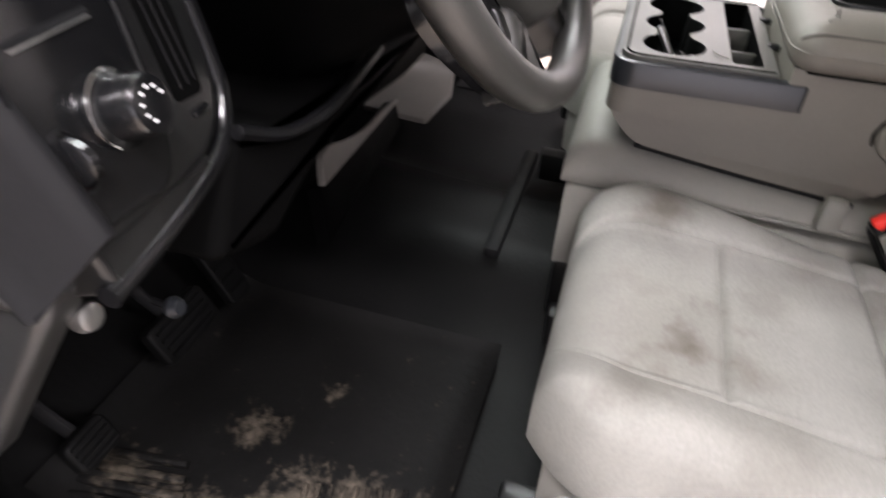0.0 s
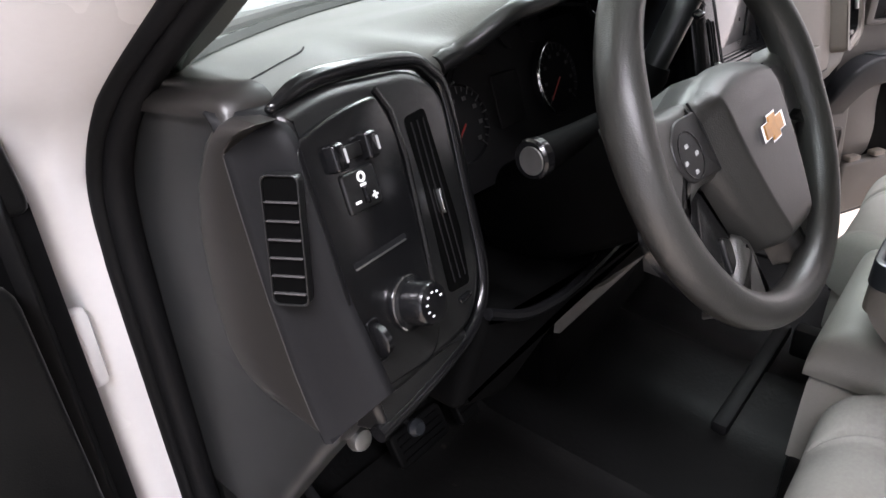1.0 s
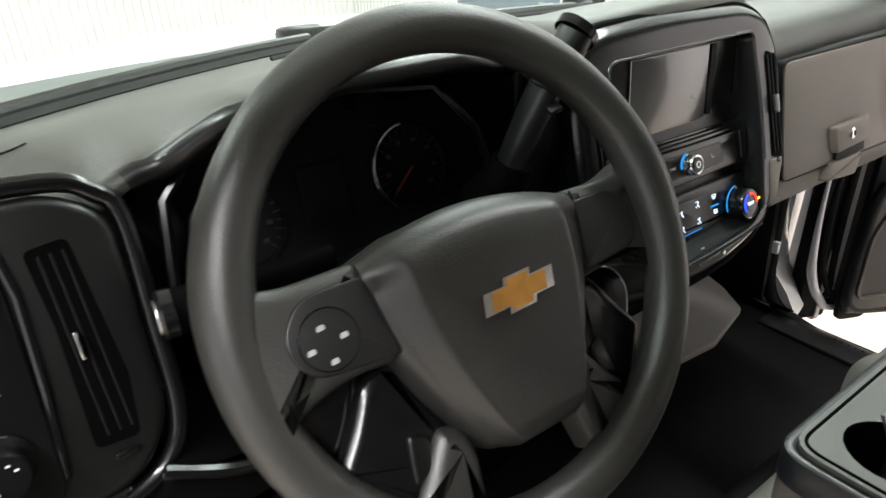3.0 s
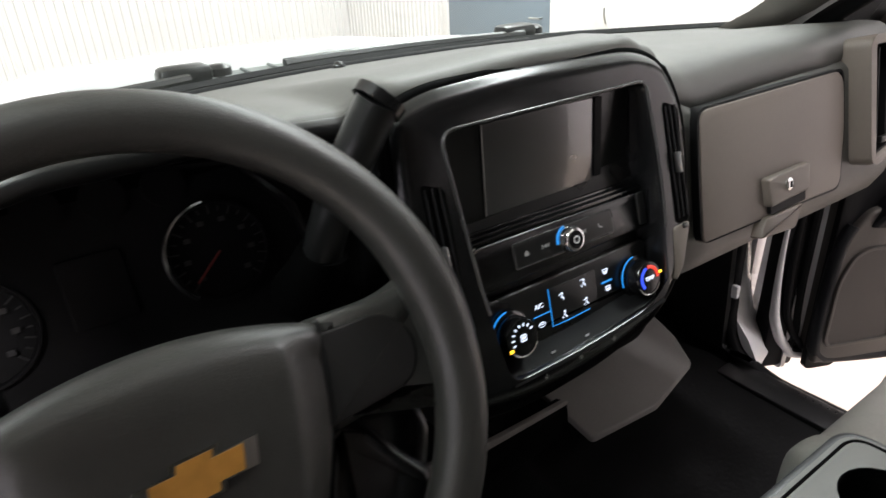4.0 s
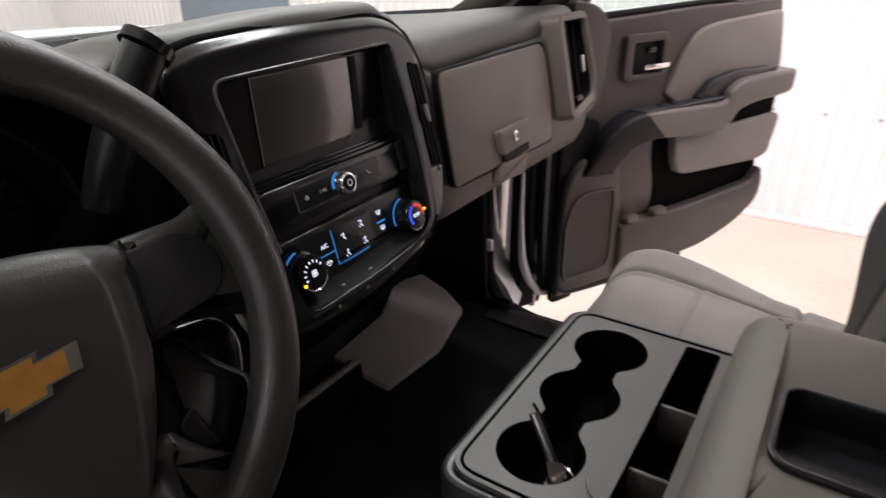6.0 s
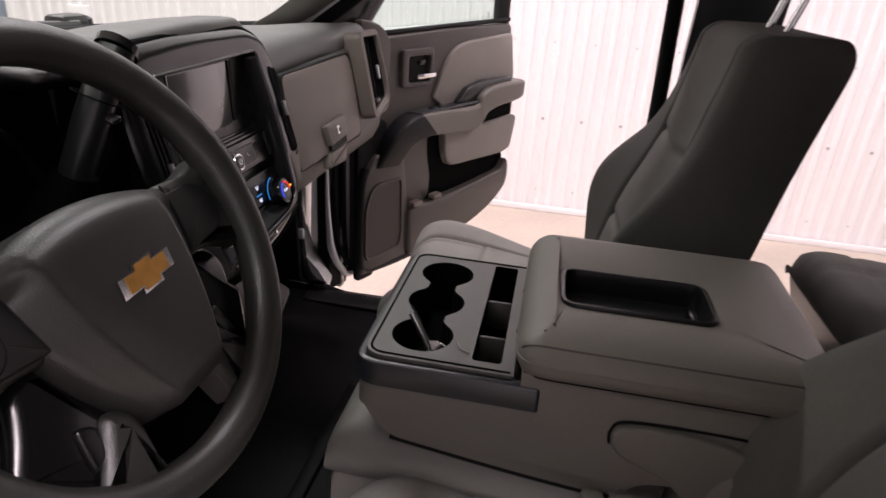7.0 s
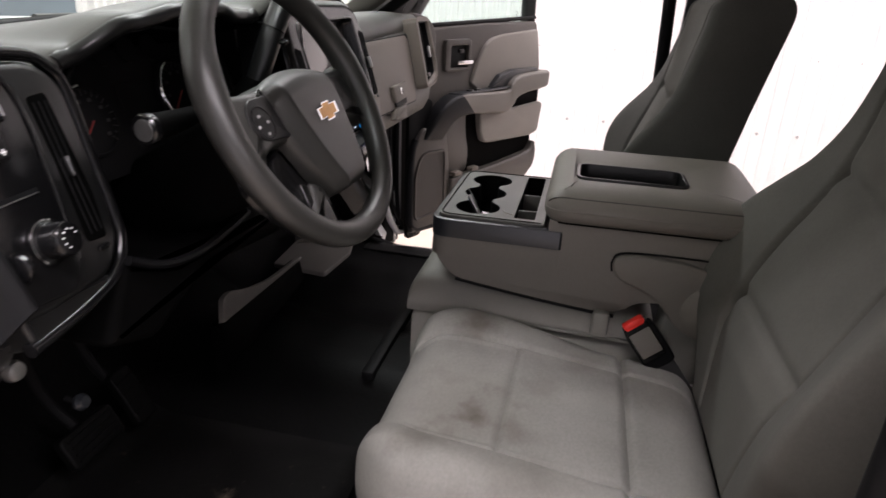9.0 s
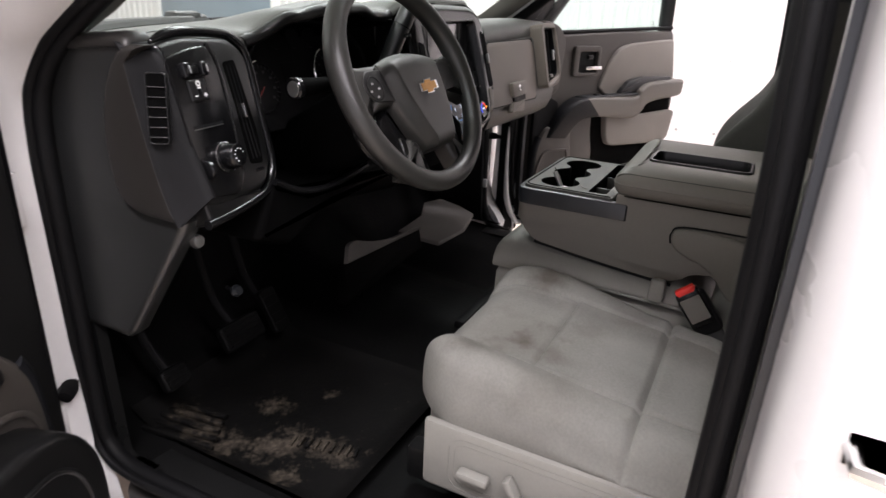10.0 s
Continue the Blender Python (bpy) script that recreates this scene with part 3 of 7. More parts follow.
# cab sides: pillars, sills, roof
XO, XI = 0.96, 0.84
for s in (-1, 1):
    # A pillar: upright part with the hinge face, then leaning back with the windscreen
    bm = bmesh.new()
    loops = []
    foot = ((0.45, 0.80, 0.36), (0.70, 0.72, 0.40)) if s < 0 else ((0.45, 0.80, 0.36), (0.62, 0.78, 0.335), (0.68, 0.75, 0.320), (0.72, 0.72, 0.345), (0.76, 0.71, 0.382), (0.85, 0.70, 0.406))
    for z, yf, yr in (*foot, (0.95, 0.70, 0.418), (1.25, 0.69, 0.425), (1.36, 0.66, 0.415), (1.43, 0.50, 0.365), (1.52, 0.36, 0.24), (1.66, 0.16, 0.04), (1.86, -0.10, -0.22)):
        lean = max(0.0, z - 1.36) * 0.24
        loops.append([Vector((s * (XI - lean), yr, z)), Vector((s * (XI + 0.035 - lean), yr - 0.006, z)), Vector((s * (XO - 0.03 - lean), yr + 0.012, z)), Vector((s * (XO - lean), yr + 0.045, z)), Vector((s * (XO - lean), yf, z)), Vector((s * (XI - lean), yf, z))])
    rings(bm, loops)
    part("a_pillar", bm, PAINT, truck, "white painted front door pillar", sharp=50)
    # B pillar
    bm = bmesh.new()
    loops = []
    back, rear_y = (0.0, -0.86) if s < 0 else (-0.018, -0.775)
    for z, lean in ((0.45, 0.0), (0.7, 0.0), (1.3, 0.0), (1.45, 0.01), (1.86, 0.10)):
        loops.append([Vector((s * (XI - lean), -0.60 + back, z)), Vector((s * (XI + 0.03 - lean), -0.585 + back, z)), Vector((s * (XO - 0.025 - lean), -0.60 + back, z)), Vector((s * (XO - lean), -0.63 + back, z)), Vector((s * (XO - lean), rear_y, z)), Vector((s * (XI - lean), rear_y, z))])
    rings(bm, loops)
    part("b_pillar", bm, PAINT, truck, "white painted middle door pillar", sharp=50)
    bm = bmesh.new()
    rings(bm, [[Vector((s * (XI + dx - lean), y, z)) for dx, y in ((-0.012, rear_y - 0.01), (-0.012, -0.595 + back), (-0.004, -0.577 + back), (0.02, -0.577 + back), (0.02, -0.592 + back), (0.0, -0.604 + back), (0.0, rear_y - 0.01))] for z, lean in ((0.66, 0.0), (1.3, 0.0), (1.45, 0.01), (1.86, 0.10))])
    part("b_pillar_trim", bm, SLATE, truck, "black inner pillar trim", sharp=50)
    # sill
    part("sill", box((0.15, 2.6, 0.16), (s * 0.885, -0.55, 0.50), bevel=0.025), PAINT, truck, "white painted door sill")
    plate = part("sill_plate", prism(fillet([(0.745, 0.668), (0.790, 0.672), (0.836, 0.662), (0.846, 0.648), (0.846, 0.56), (0.745, 0.56)], [0.004, 0.02, 0.012, 0.008, 0.002, 0.002], 5), -0.44, 0.36, basis((0, 0, 0), (s, 0, 0), (0, 0, 1)) @ Matrix.Diagonal((1, 1, -s, 1))), BLACK, truck, "black plastic scuff plate", sharp=45)
    for k in range(9):
        part("tread_dot", lathe([(0.004, 0.0), (0.0025, 0.0015)], pose(s * 0.812, 0.20 - 0.016 * k, 0.6665), 8), SATIN, plate)
    # rear quarter above the rear seat
    part("rear_pillar", box((0.12, 0.5, 1.4), (s * 0.90, -2.0, 1.16), bevel=0.02), PAINT, truck, "white rear cab pillar")
    part("roof_rail", box((0.10, 2.1, 0.09), (s * 0.79, -1.1, 1.89), bevel=0.02), PAINT, truck, "white roof rail")
# closed rear door on the driver's side
part("rear_door", box((0.10, 0.92, 0.85), (-0.92, -1.33, 1.02), bevel=0.03), PAINT, truck, "white closed rear door")
part("roof", box((1.62, 2.35, 0.05), (0, -1.25, 1.945), bevel=0.02), PAINT, truck, "white roof")
part("headliner", box((1.56, 2.25, 0.02), (0, -1.25, 1.908), bevel=0.005), LINER, truck, "grey felt headliner")
part("rear_wall", box((1.8, 0.08, 1.4), (0, -2.27, 1.2), bevel=0.02), LINER, truck, "rear cab wall")

# door seals, one ring round each front door opening
for s in (-1, 1):
    x = s * 0.842
    foot = [(x, -0.50, 0.74), (x, -0.38, 0.708), (x, 0.15, 0.708), (x, 0.325, 0.704), (x, 0.390, 0.732)] if s < 0 else [(x, -0.50, 0.71), (x, -0.38, 0.652), (x, 0.15, 0.640), (x, 0.29, 0.645), (x, 0.375, 0.690)]
    ring = [(x, 0.407, 0.80), (x, 0.413, 1.0), (x, 0.418, 1.20), (x, 0.414, 1.31), (x * 0.997, 0.394, 1.375), (x * 0.988, 0.340, 1.438), (x * 0.965, 0.225, 1.52), (x * 0.92, 0.03, 1.66), (x * 0.87, -0.21, 1.83), (x * 0.87, -0.45, 1.85), (x * 0.93, -0.53, 1.72), (x, -0.555, 1.45), (x, -0.56, 1.15), (x, -0.55, 0.85), *foot]
    part("door_seal", tube(smooth_path(ring, 5, True), 0.017 if s < 0 else 0.023, 10, True, squash=0.8), SEAL, truck, "black rubber door seal", sharp=80)
    outer = [Vector(p) + Vector((s * 0.018, 0.001 if p[1] > 0.0 else 0.0, 0.0)) for p in ring]
    part("seal_lip", tube(smooth_path(outer, 5, True), 0.0075, 8, True), SEAL, truck, "", sharp=80)
    # inner pillar trims beside the windscreen
    bm = bmesh.new()
    loops = []
    for z, y in ((1.432, 0.425), (1.47, 0.355), (1.60, 0.165), (1.86, -0.18)):
        lean = max(0.0, z - 1.36) * 0.24
        xo, xi = s * (0.825 - lean), s * (0.762 - lean * 0.8)
        loops.append([Vector((xo, y - 0.03, z)), Vector((mix(xo, xi, 0.6), y - 0.035, z)), Vector((xi, y + 0.01, z)), Vector((xi, y + 0.06, z)), Vector((xo, y + 0.08, z))])
    rings(bm, loops)
    part("pillar_cover", bm, DOORARM, truck, "grey-brown plastic pillar cover", sharp=60)
clip = part("harness_clip", box((0.014, 0.020, 0.034), (0.826, 0.392, 0.842), bevel=0.005), WHITEINK, truck, "white plastic harness clip")
# striker on the middle pillar, check strap, and the fuse clip by the passenger's kick panel
striker = part("striker", box((0.010, 0.055, 0.034), (-0.955, -0.655, 1.230), bevel=0.004), STEEL, truck, "steel door striker")
part("loop", tube([(-0.96, -0.635, 1.232), (-0.992, -0.635, 1.234), (-0.997, -0.655, 1.234), (-0.992, -0.68, 1.234), (-0.96, -0.68, 1.232)], 0.006, 8), CHROME, striker)
for s in (-1, 1):
    zc = 0.873 if s < 0 else 1.02
    strap = part("check_strap", tube([(s * 0.89, 0.42, zc), (s * 0.94, 0.385, zc - 0.012), (s * 1.0, 0.345, zc - 0.02)], 0.005, 8, squash=2.0), BLACK, truck, "black door check strap")
    part("boot", tube([(s * 0.876, 0.42, zc), (s * 0.888, 0.402, zc), (s * 0.898, 0.394, zc - 0.002), (s * 0.904, 0.390, zc - 0.003)], lambda t: 0.015 - 0.004 * t, 12), SEAL, strap, "rubber boot", sharp=70)
    for z in (0.80, 1.195) if s < 0 else ():
        hinge_ = part("hinge", lathe([(0.010, -0.036), (0.017, -0.034), (0.020, -0.028), (0.020, -0.003), (0.016, 0.0), (0.020, 0.003), (0.020, 0.028), (0.017, 0.034), (0.010, 0.036)], pose(s * 0.950, 0.392, z), 20), PAINT, truck, "white painted door hinge")
        part("leaf", box((0.055, 0.020, 0.085), (s * 0.925, 0.408, z + 0.012), bevel=0.008), PAINT, hinge_)
        for dz in (0.075, 0.105):
            part("bolt", lathe([(0.009, 0.0), (0.009, 0.006), (0.005, 0.008)], basis((s * 0.948, 0.418, z + dz), (1, 0, 0), (0, 0, 1)), 6), STEEL, hinge_, "zinc hinge bolt")

# proud black block, a recess's shade in its colour, with two bolts above the driver's upper hinge
recess = part("recess_block", box((0.036, 0.030, 0.125), (-0.955, 0.452, 1.290), bevel=0.010), SEAL, truck, "black block for the recess's shade above the hinge")
for x, z in ((-0.951, 1.262), (-0.947, 1.302)):
    part("bolt", lathe([(0.009, 0.0), (0.009, 0.006), (0.005, 0.008)], basis((x, 0.437, z), (1, 0, 0), (0, 0, 1)), 6), STEEL, recess, "zinc hinge bolt")

# road wheels and the load bed behind the cab
for x, y in ((-0.86, 1.62), (0.86, 1.62), (-0.86, -2.75), (0.86, -2.75)):
    axle = basis((x, y, 0.40), (0, 1, 0), (0, 0, 1))
    road_wheel = part("road_wheel", lathe([(0.22, -0.12), (0.34, -0.13), (0.39, -0.115), (0.40, -0.09), (0.40, 0.09), (0.39, 0.115), (0.34, 0.13), (0.22, 0.12)], axle, 40), RUBBER, truck, "black tyre on a steel rim")
    part("rim", lathe([(0.225, -0.10), (0.215, 0.10), (0.19, 0.06), (0.06, 0.07), (0.05, 0.09)], axle, 32), STEEL, road_wheel, "steel rim")
for x in (-0.42, 0.42):
    part("frame_rail", box((0.09, 5.6, 0.14), (x, -0.9, 0.46), bevel=0.01), BLACK, truck, "black chassis rail")
bm = box((1.9, 1.7, 0.06), (0, -3.2, 0.72), bevel=0.01)
for x in (-0.95, 0.95):
    box((0.10, 1.7, 0.55), (x, -3.2, 0.98), bevel=0.02, bm=bm)
box((1.9, 0.08, 0.52), (0, -4.06, 0.97), bevel=0.02, bm=bm)
part("load_bed", bm, PAINT, truck, "white load bed")

# ---- cab floor ----
bm = bmesh.new()
loops = []
TUNNEL = [(-0.30, 0.0), (-0.20, 0.03), (-0.10, 0.10), (0.10, 0.10), (0.20, 0.03), (0.30, 0.0)]
for i in range(35):
    x = -0.835 + 1.67 * i / 34
    h = curve_at(TUNNEL, x)
    row = []
    for y, z, k in ((-2.2, 0.68, 0.3), (-0.6, 0.66, 0.5), (0.0, 0.655, 0.8), (0.30, 0.66, 1.0), (0.47, 0.675, 1.0), (0.60, 0.76, 0.9), (0.72, 0.92, 0.5), (0.76, 1.10, 0.1), (0.76, 1.30, 0.0)):
        row.append(Vector((x, y, z + h * k)))
    loops.append(row)
rings(bm, loops, False, False, closed=False)
cab_floor = part("cab_floor", bm, RUBBER, None, "", sharp=60)
tagged(cab_floor, "black ribbed rubber cab floor and toe board", "floor", kind="structure")
for s in (-1, 1):
    kick = part("kick_panel", prism(fillet([(0.30, 0.69), (0.39, 0.69), (0.405, 1.0), (0.41, 1.30), (0.76, 1.30), (0.76, 0.69)], 0.02), -0.01, 0.01, basis((s * 0.815, 0, 0), (0, 1, 0), (0, 0, 1))), BLACK, cab_floor, "black kick panel")
# ---- dashboard ----
dash = thing("dashboard", (0, 0.4, 1.13), "grey-brown grained dashboard with a black lower half", "dashboard")
REAR_Y = [(-0.82, 0.235), (-0.72, 0.215), (-0.645, 0.222), (-0.60, 0.222), (-0.52, 0.195), (-0.43, 0.185), (-0.33, 0.19), (-0.26, 0.205), (-0.215, 0.205), (-0.175, 0.188), (0.0, 0.184), (0.12, 0.186), (0.19, 0.196), (0.24, 0.205), (0.45, 0.215), (0.62, 0.20), (0.82, 0.20)]
REAR_Z = [(-0.82, 1.434), (-0.72, 1.442), (-0.645, 1.428), (-0.60, 1.446), (-0.52, 1.482), (-0.43, 1.496), (-0.33, 1.496), (-0.26, 1.484), (-0.215, 1.482), (-0.175, 1.503), (0.0, 1.512), (0.12, 1.510), (0.18, 1.492), (0.235, 1.458), (0.45, 1.458), (0.62, 1.464), (0.82, 1.456)]
ROUND = [(-0.82, 0.014), (0.16, 0.014), (0.23, 0.035), (0.30, 0.055), (0.60, 0.05), (0.82, 0.03)]
FACE_T = [(-0.82, 0.25), (-0.65, 0.25), (-0.60, 0.31), (-0.25, 0.31), (-0.20, 0.25), (0.19, 0.25), (0.225, 0.202), (0.30, 0.194), (0.82, 0.185)]
FACE_B = [(-0.82, 0.23), (-0.65, 0.23), (-0.60, 0.30), (-0.25, 0.30), (-0.20, 0.23), (0.17, 0.23), (0.215, 0.168), (0.30, 0.160), (0.82, 0.152)]


def pad_height(x, t):
    """Height of the dash top from the windscreen (t = 0) to its rear edge (t = 1)."""
    zr = curve_at(REAR_Z, x)
    level = 1.437 + 0.030 * max(0.0, 1 - (x / 0.75) ** 2)
    e = max(0.0, (t - 0.45) / 0.55)
    return mix(mix(1.434, level, min(1.0, t * 2)), zr, e * e * (3 - 2 * e))


bm = bmesh.new()
loops = []
for i in range(165):
    x = -0.822 + 1.644 * i / 164
    yw, yr, zr, r = screen_base(x), curve_at(REAR_Y, x), curve_at(REAR_Z, x), curve_at(ROUND, x)
    ft, fb = curve_at(FACE_T, x), curve_at(FACE_B, x)
    row = [(yw + 0.005, 1.39), (yw + 0.003, 1.420), (yw - 0.010, 1.430)]
    for t in (0.0, 0.12, 0.25, 0.4, 0.55, 0.7, 0.82, 0.92, 1.0):
        row.append((mix(yw - 0.03, yr + r + 0.012, t), pad_height(x, t)))
    for a in range(1, 7):
        a = math.pi / 2 * a / 6
        row.append((yr + r - r * math.sin(a), zr - r * (1 - math.cos(a))))
    row += [(yr + 0.002, zr - r - 0.006), (mix(yr, ft, 0.5), zr - r - 0.011), (ft, zr - r - 0.018)]
    top = zr - r - 0.018
    for t in (0.3, 0.65, 1.0):
        row.append((mix(ft, fb, t), mix(top, 1.232, t)))
    row += [(fb + 0.004, 1.20), (fb + 0.022, 1.165), (fb + 0.06, 1.14), (0.40, 1.12)]
    loops.append([Vector((x, y, z)) for y, z in row])
rings(bm, loops, False, False, closed=False)
part("pad", bm, PAD, dash, "grey-brown grained dash pad", sharp=60)
# defroster slot with the light sensor
slot = [Vector((x, mix(screen_base(x) - 0.03, curve_at(REAR_Y, x) + curve_at(ROUND, x) + 0.012, 0.2), pad_height(x, 0.2) + 0.001)) for x in [-0.36 + 0.03 * k for k in range(25)]]
part("defroster_slot", tube(slot, 0.006, 6, squash=0.4), SEAL, dash, "thin dark defroster slot")
part("light_sensor", lathe([(0.011, 0.0), (0.010, 0.006), (0.006, 0.011), (0.001, 0.0125)], pose(-0.027, 0.60, pad_height(-0.027, 0.22) - 0.001), 16), SATIN, dash, "small dark sensor dome")
# seams of the corner covers, and the rounded ends of the dash top
for s in (-1, 1):
    seam = [(s * x, y, 0) for x, y in ((0.805, 0.266), (0.758, 0.290), (0.69, 0.328), (0.668, 0.346))]
    pts = []
    for p in smooth_path(seam, 4):
        x, yw = p.x, screen_base(p.x) - 0.03
        yr = curve_at(REAR_Y, x) + curve_at(ROUND, x) + 0.012
        pts.append(Vector((x, p.y, pad_height(x, (yw - p.y) / (yw - yr)) + 0.0004)))
    part("cover_seam", tube(pts, 0.0009, 6), SEAL, dash, "thin seam of the corner cover")
    bm = bmesh.new()
    rings(bm, [[Vector((s * x, y, z + dz)) for x, dz in ((0.795, 0.004), (0.815, 0.004), (0.829, 0.0), (0.835, -0.007), (0.834, -0.015), (0.815, -0.018), (0.795, -0.018))] for y, z in ((0.44, 1.424), (0.38, 1.431), (0.33, 1.436), (0.28, 1.441), (0.240, 1.445), (0.226, 1.443), (0.218, 1.438), (0.215, 1.430))])
    part("end_lip", bm, PODBROWN, dash, "rounded end of the dash top", sharp=60)

# glove box
GB = basis((0.45, 0.187, 1.395), (1, -0.012, 0), (0, 0.205, 0.979))
box_door = part("glovebox_door", prism(fillet([(-0.184, -0.172), (-0.06, -0.174), (0.08, -0.176), (0.176, -0.178), (0.190, -0.08), (0.186, 0.008), (-0.178, 0.006), (-0.182, -0.06)], [0.01, 0.02, 0.02, 0.02, 0.02, 0.03, 0.02, 0.02], 6), -0.02, 0.0048, GB, 0.003), ASH, dash, "grey-brown glovebox door")
part("gap", ringprism(fillet([(-0.187, -0.174), (0.0, -0.177), (0.178, -0.181), (0.193, -0.08), (0.189, 0.011), (-0.181, 0.009), (-0.185, -0.06)], 0.02, 6), inset(fillet([(-0.187, -0.174), (0.0, -0.177), (0.178, -0.181), (0.193, -0.08), (0.189, 0.011), (-0.181, 0.009), (-0.185, -0.06)], 0.02, 6), 0.004), -0.02, 0.0035, GB), SEAL, dash, "dark joint round the glovebox door")
latch = part("latch", prism(fillet([(-0.040, -0.158), (0.064, -0.154), (0.066, -0.112), (-0.047, -0.114)], 0.006), 0.004, 0.016, GB, 0.004), ASH, box_door, "latch plate")
part("latch_hollow", prism(rrect(0.094, 0.016, 0.004, 0.014, -0.162), 0.004, 0.0105, GB, 0.0), SEAL, box_door, "dark finger gap")
part("lock", lathe([(0.0095, 0.0), (0.0095, 0.003), (0.007, 0.0045)], GB @ pose(0.004, -0.132, 0.016), 20), CHROME, latch, "bright key lock")
part("lock_slot", box((0.0022, 0.009, 0.002), (0.004, -0.132, 0.0208), GB), SEAL, latch)
part("lower_tab", prism(fillet([(-0.062, -0.200), (0.030, -0.207), (0.052, -0.172), (-0.046, -0.172)], 0.006), -0.005, 0.013, GB, 0.004), ASH, dash, "grip below the glovebox")

# passenger's side air outlet
RV = basis((0.745, 0.150, 1.345), (1, -0.06, 0), (0, 0.20, 0.98))
outlet = part("side_outlet", ringprism(fillet([(-0.076, -0.100), (0.020, -0.098), (0.062, -0.070), (0.040, 0.104), (-0.086, 0.106)], 0.020, 8), fillet([(-0.066, -0.088), (0.036, -0.060), (0.040, -0.03), (0.020, 0.094), (-0.077, 0.096)], 0.012, 8), -0.06, 0.015, RV, 0.012), ASH, dash, "grey-brown surround of an air outlet")
# outlet depth is shown by a near-black plate, its shade in the colour
part("outlet_well", prism(fillet([(-0.066, -0.088), (0.036, -0.060), (0.040, -0.03), (0.020, 0.094), (-0.077, 0.096)], 0.012, 5), -0.06, -0.02, RV), SHADEBLACK, outlet, "dark air outlet")
for k in range(3):
    part("vane", box((0.003, 0.15, 0.02), (-0.052 + 0.026 * k, 0.01, -0.014), RV), SEAL, outlet)
WELL = fillet([(-0.066, -0.088), (0.036, -0.060), (0.040, -0.03), (0.020, 0.094), (-0.077, 0.096)], 0.012, 8)
part("outlet_lining", ringprism(inset(WELL, 0.0006), inset(WELL, 0.004), -0.058, 0.006, RV), SEAL, outlet, "black lining of the outlet")
part("vane_tab", box((0.007, 0.034, 0.008), (-0.004, 0.005, 0.012), RV, 0.002), STEEL, outlet, "silver vane tab")
part("outlet_wheel", box((0.03, 0.012, 0.01), (-0.02, -0.062, 0.004), RV, 0.004), BLACK, outlet)
part("end_panel", box((0.022, 0.24, 0.28), (0.826, 0.305, 1.30), bevel=0.008), ASH, dash, "grey-brown end panel")

# ---- driver's switch panel ----
LP = basis((-0.72, 0.166, 1.30), (1.0, 0.12, 0), (0, 0.27, 0.963))
switches = thing("switch_panel", (-0.72, 0.2, 1.18), "black driver's switch panel with headlamp knob and outlets", "switch panel")
BEZ = fillet([(-0.088, 0.140), (-0.04, 0.149), (0.060, 0.143), (0.092, 0.118), (0.084, -0.045), (0.050, -0.090), (-0.058, -0.090), (-0.088, -0.085)], [0.008, 0.03, 0.05, 0.05, 0.06, 0.05, 0.03, 0.01], 7)
part("bezel", prism(BEZ, -0.09, 0.004, LP, 0.010), BLACK, switches, "black rounded bezel")
part("bezel_groove", tube(smooth_path([LP @ Vector((p[0], p[1], -0.004)) for p in ((-0.089, 0.143), (-0.04, 0.155), (0.055, 0.150), (0.085, 0.136), (0.099, 0.112), (0.095, 0.03), (0.090, -0.045), (0.074, -0.080), (0.045, -0.097), (-0.02, -0.106), (-0.090, -0.109))], 5), lambda t: 0.0075 * min(1.0, 0.35 + t * 9), 14), SATIN, switches, "raised outer rim", sharp=80)
PLATE = fillet([(-0.089, 0.119), (-0.04, 0.131), (0.001, 0.133), (0.012, 0.105), (0.008, 0.02), (0.002, -0.062), (-0.018, -0.082), (-0.089, -0.072)], [0.012, 0.02, 0.008, 0.03, 0.05, 0.02, 0.02, 0.008], 6)
part("plate", prism(PLATE, 0.0, 0.009, LP, 0.003), SATIN, switches, "satin black switch plate")
part("rib", tube([LP @ Vector(p) for p in ((0.004, 0.136, 0.005), (0.014, 0.118, 0.006), (0.017, 0.08, 0.006), (0.011, 0.01, 0.006), (0.003, -0.055, 0.005))], 0.0032, 8), SATIN, switches)
for a_, b_ in ((-0.026, 0.101), (-0.060, 0.101)):
    sw = part("toggle", prism(rrect(0.012, 0.020, 0.003, a_, b_), 0.008, 0.019, LP, 0.003), SATIN, switches, "toggle switch")
    part("mark", box((0.0018, 0.010, 0.001), (a_ + 0.0038, b_, 0.0193), LP), GREYINK, sw, "white mark")
part("toggle_bridge", box((0.022, 0.010, 0.003), (-0.043, 0.101, 0.010), LP, 0.001), BLACK, switches)
brake = part("trailer_brake", prism(rrect(0.034, 0.030, 0.003, -0.043, 0.073), 0.008, 0.012, LP, 0.002), BLACK, switches, "trailer brake control with white marks")
part("dial_mark", ringprism(circle(0.0042, -0.042, 0.082, 16), circle(0.0022, -0.042, 0.082, 16), 0.0118, 0.0126, LP), WHITEINK, brake)
part("bar_mark", box((0.006, 0.002, 0.0008), (-0.042, 0.0762, 0.0123), LP), WHITEINK, brake)
part("slider", box((0.003, 0.012, 0.005), (-0.043, 0.0685, 0.013), LP, 0.001), SATIN, brake)
part("minus", box((0.0055, 0.0018, 0.0008), (-0.0515, 0.0655, 0.0123), LP), WHITEINK, brake, "white minus sign")
bm = box((0.0060, 0.0016, 0.0008), (-0.033, 0.0655, 0.0123), LP)
box((0.0016, 0.0060, 0.0008), (-0.033, 0.0655, 0.0124), LP, bm=bm)
part("plus", bm, WHITEINK, brake, "white plus sign")
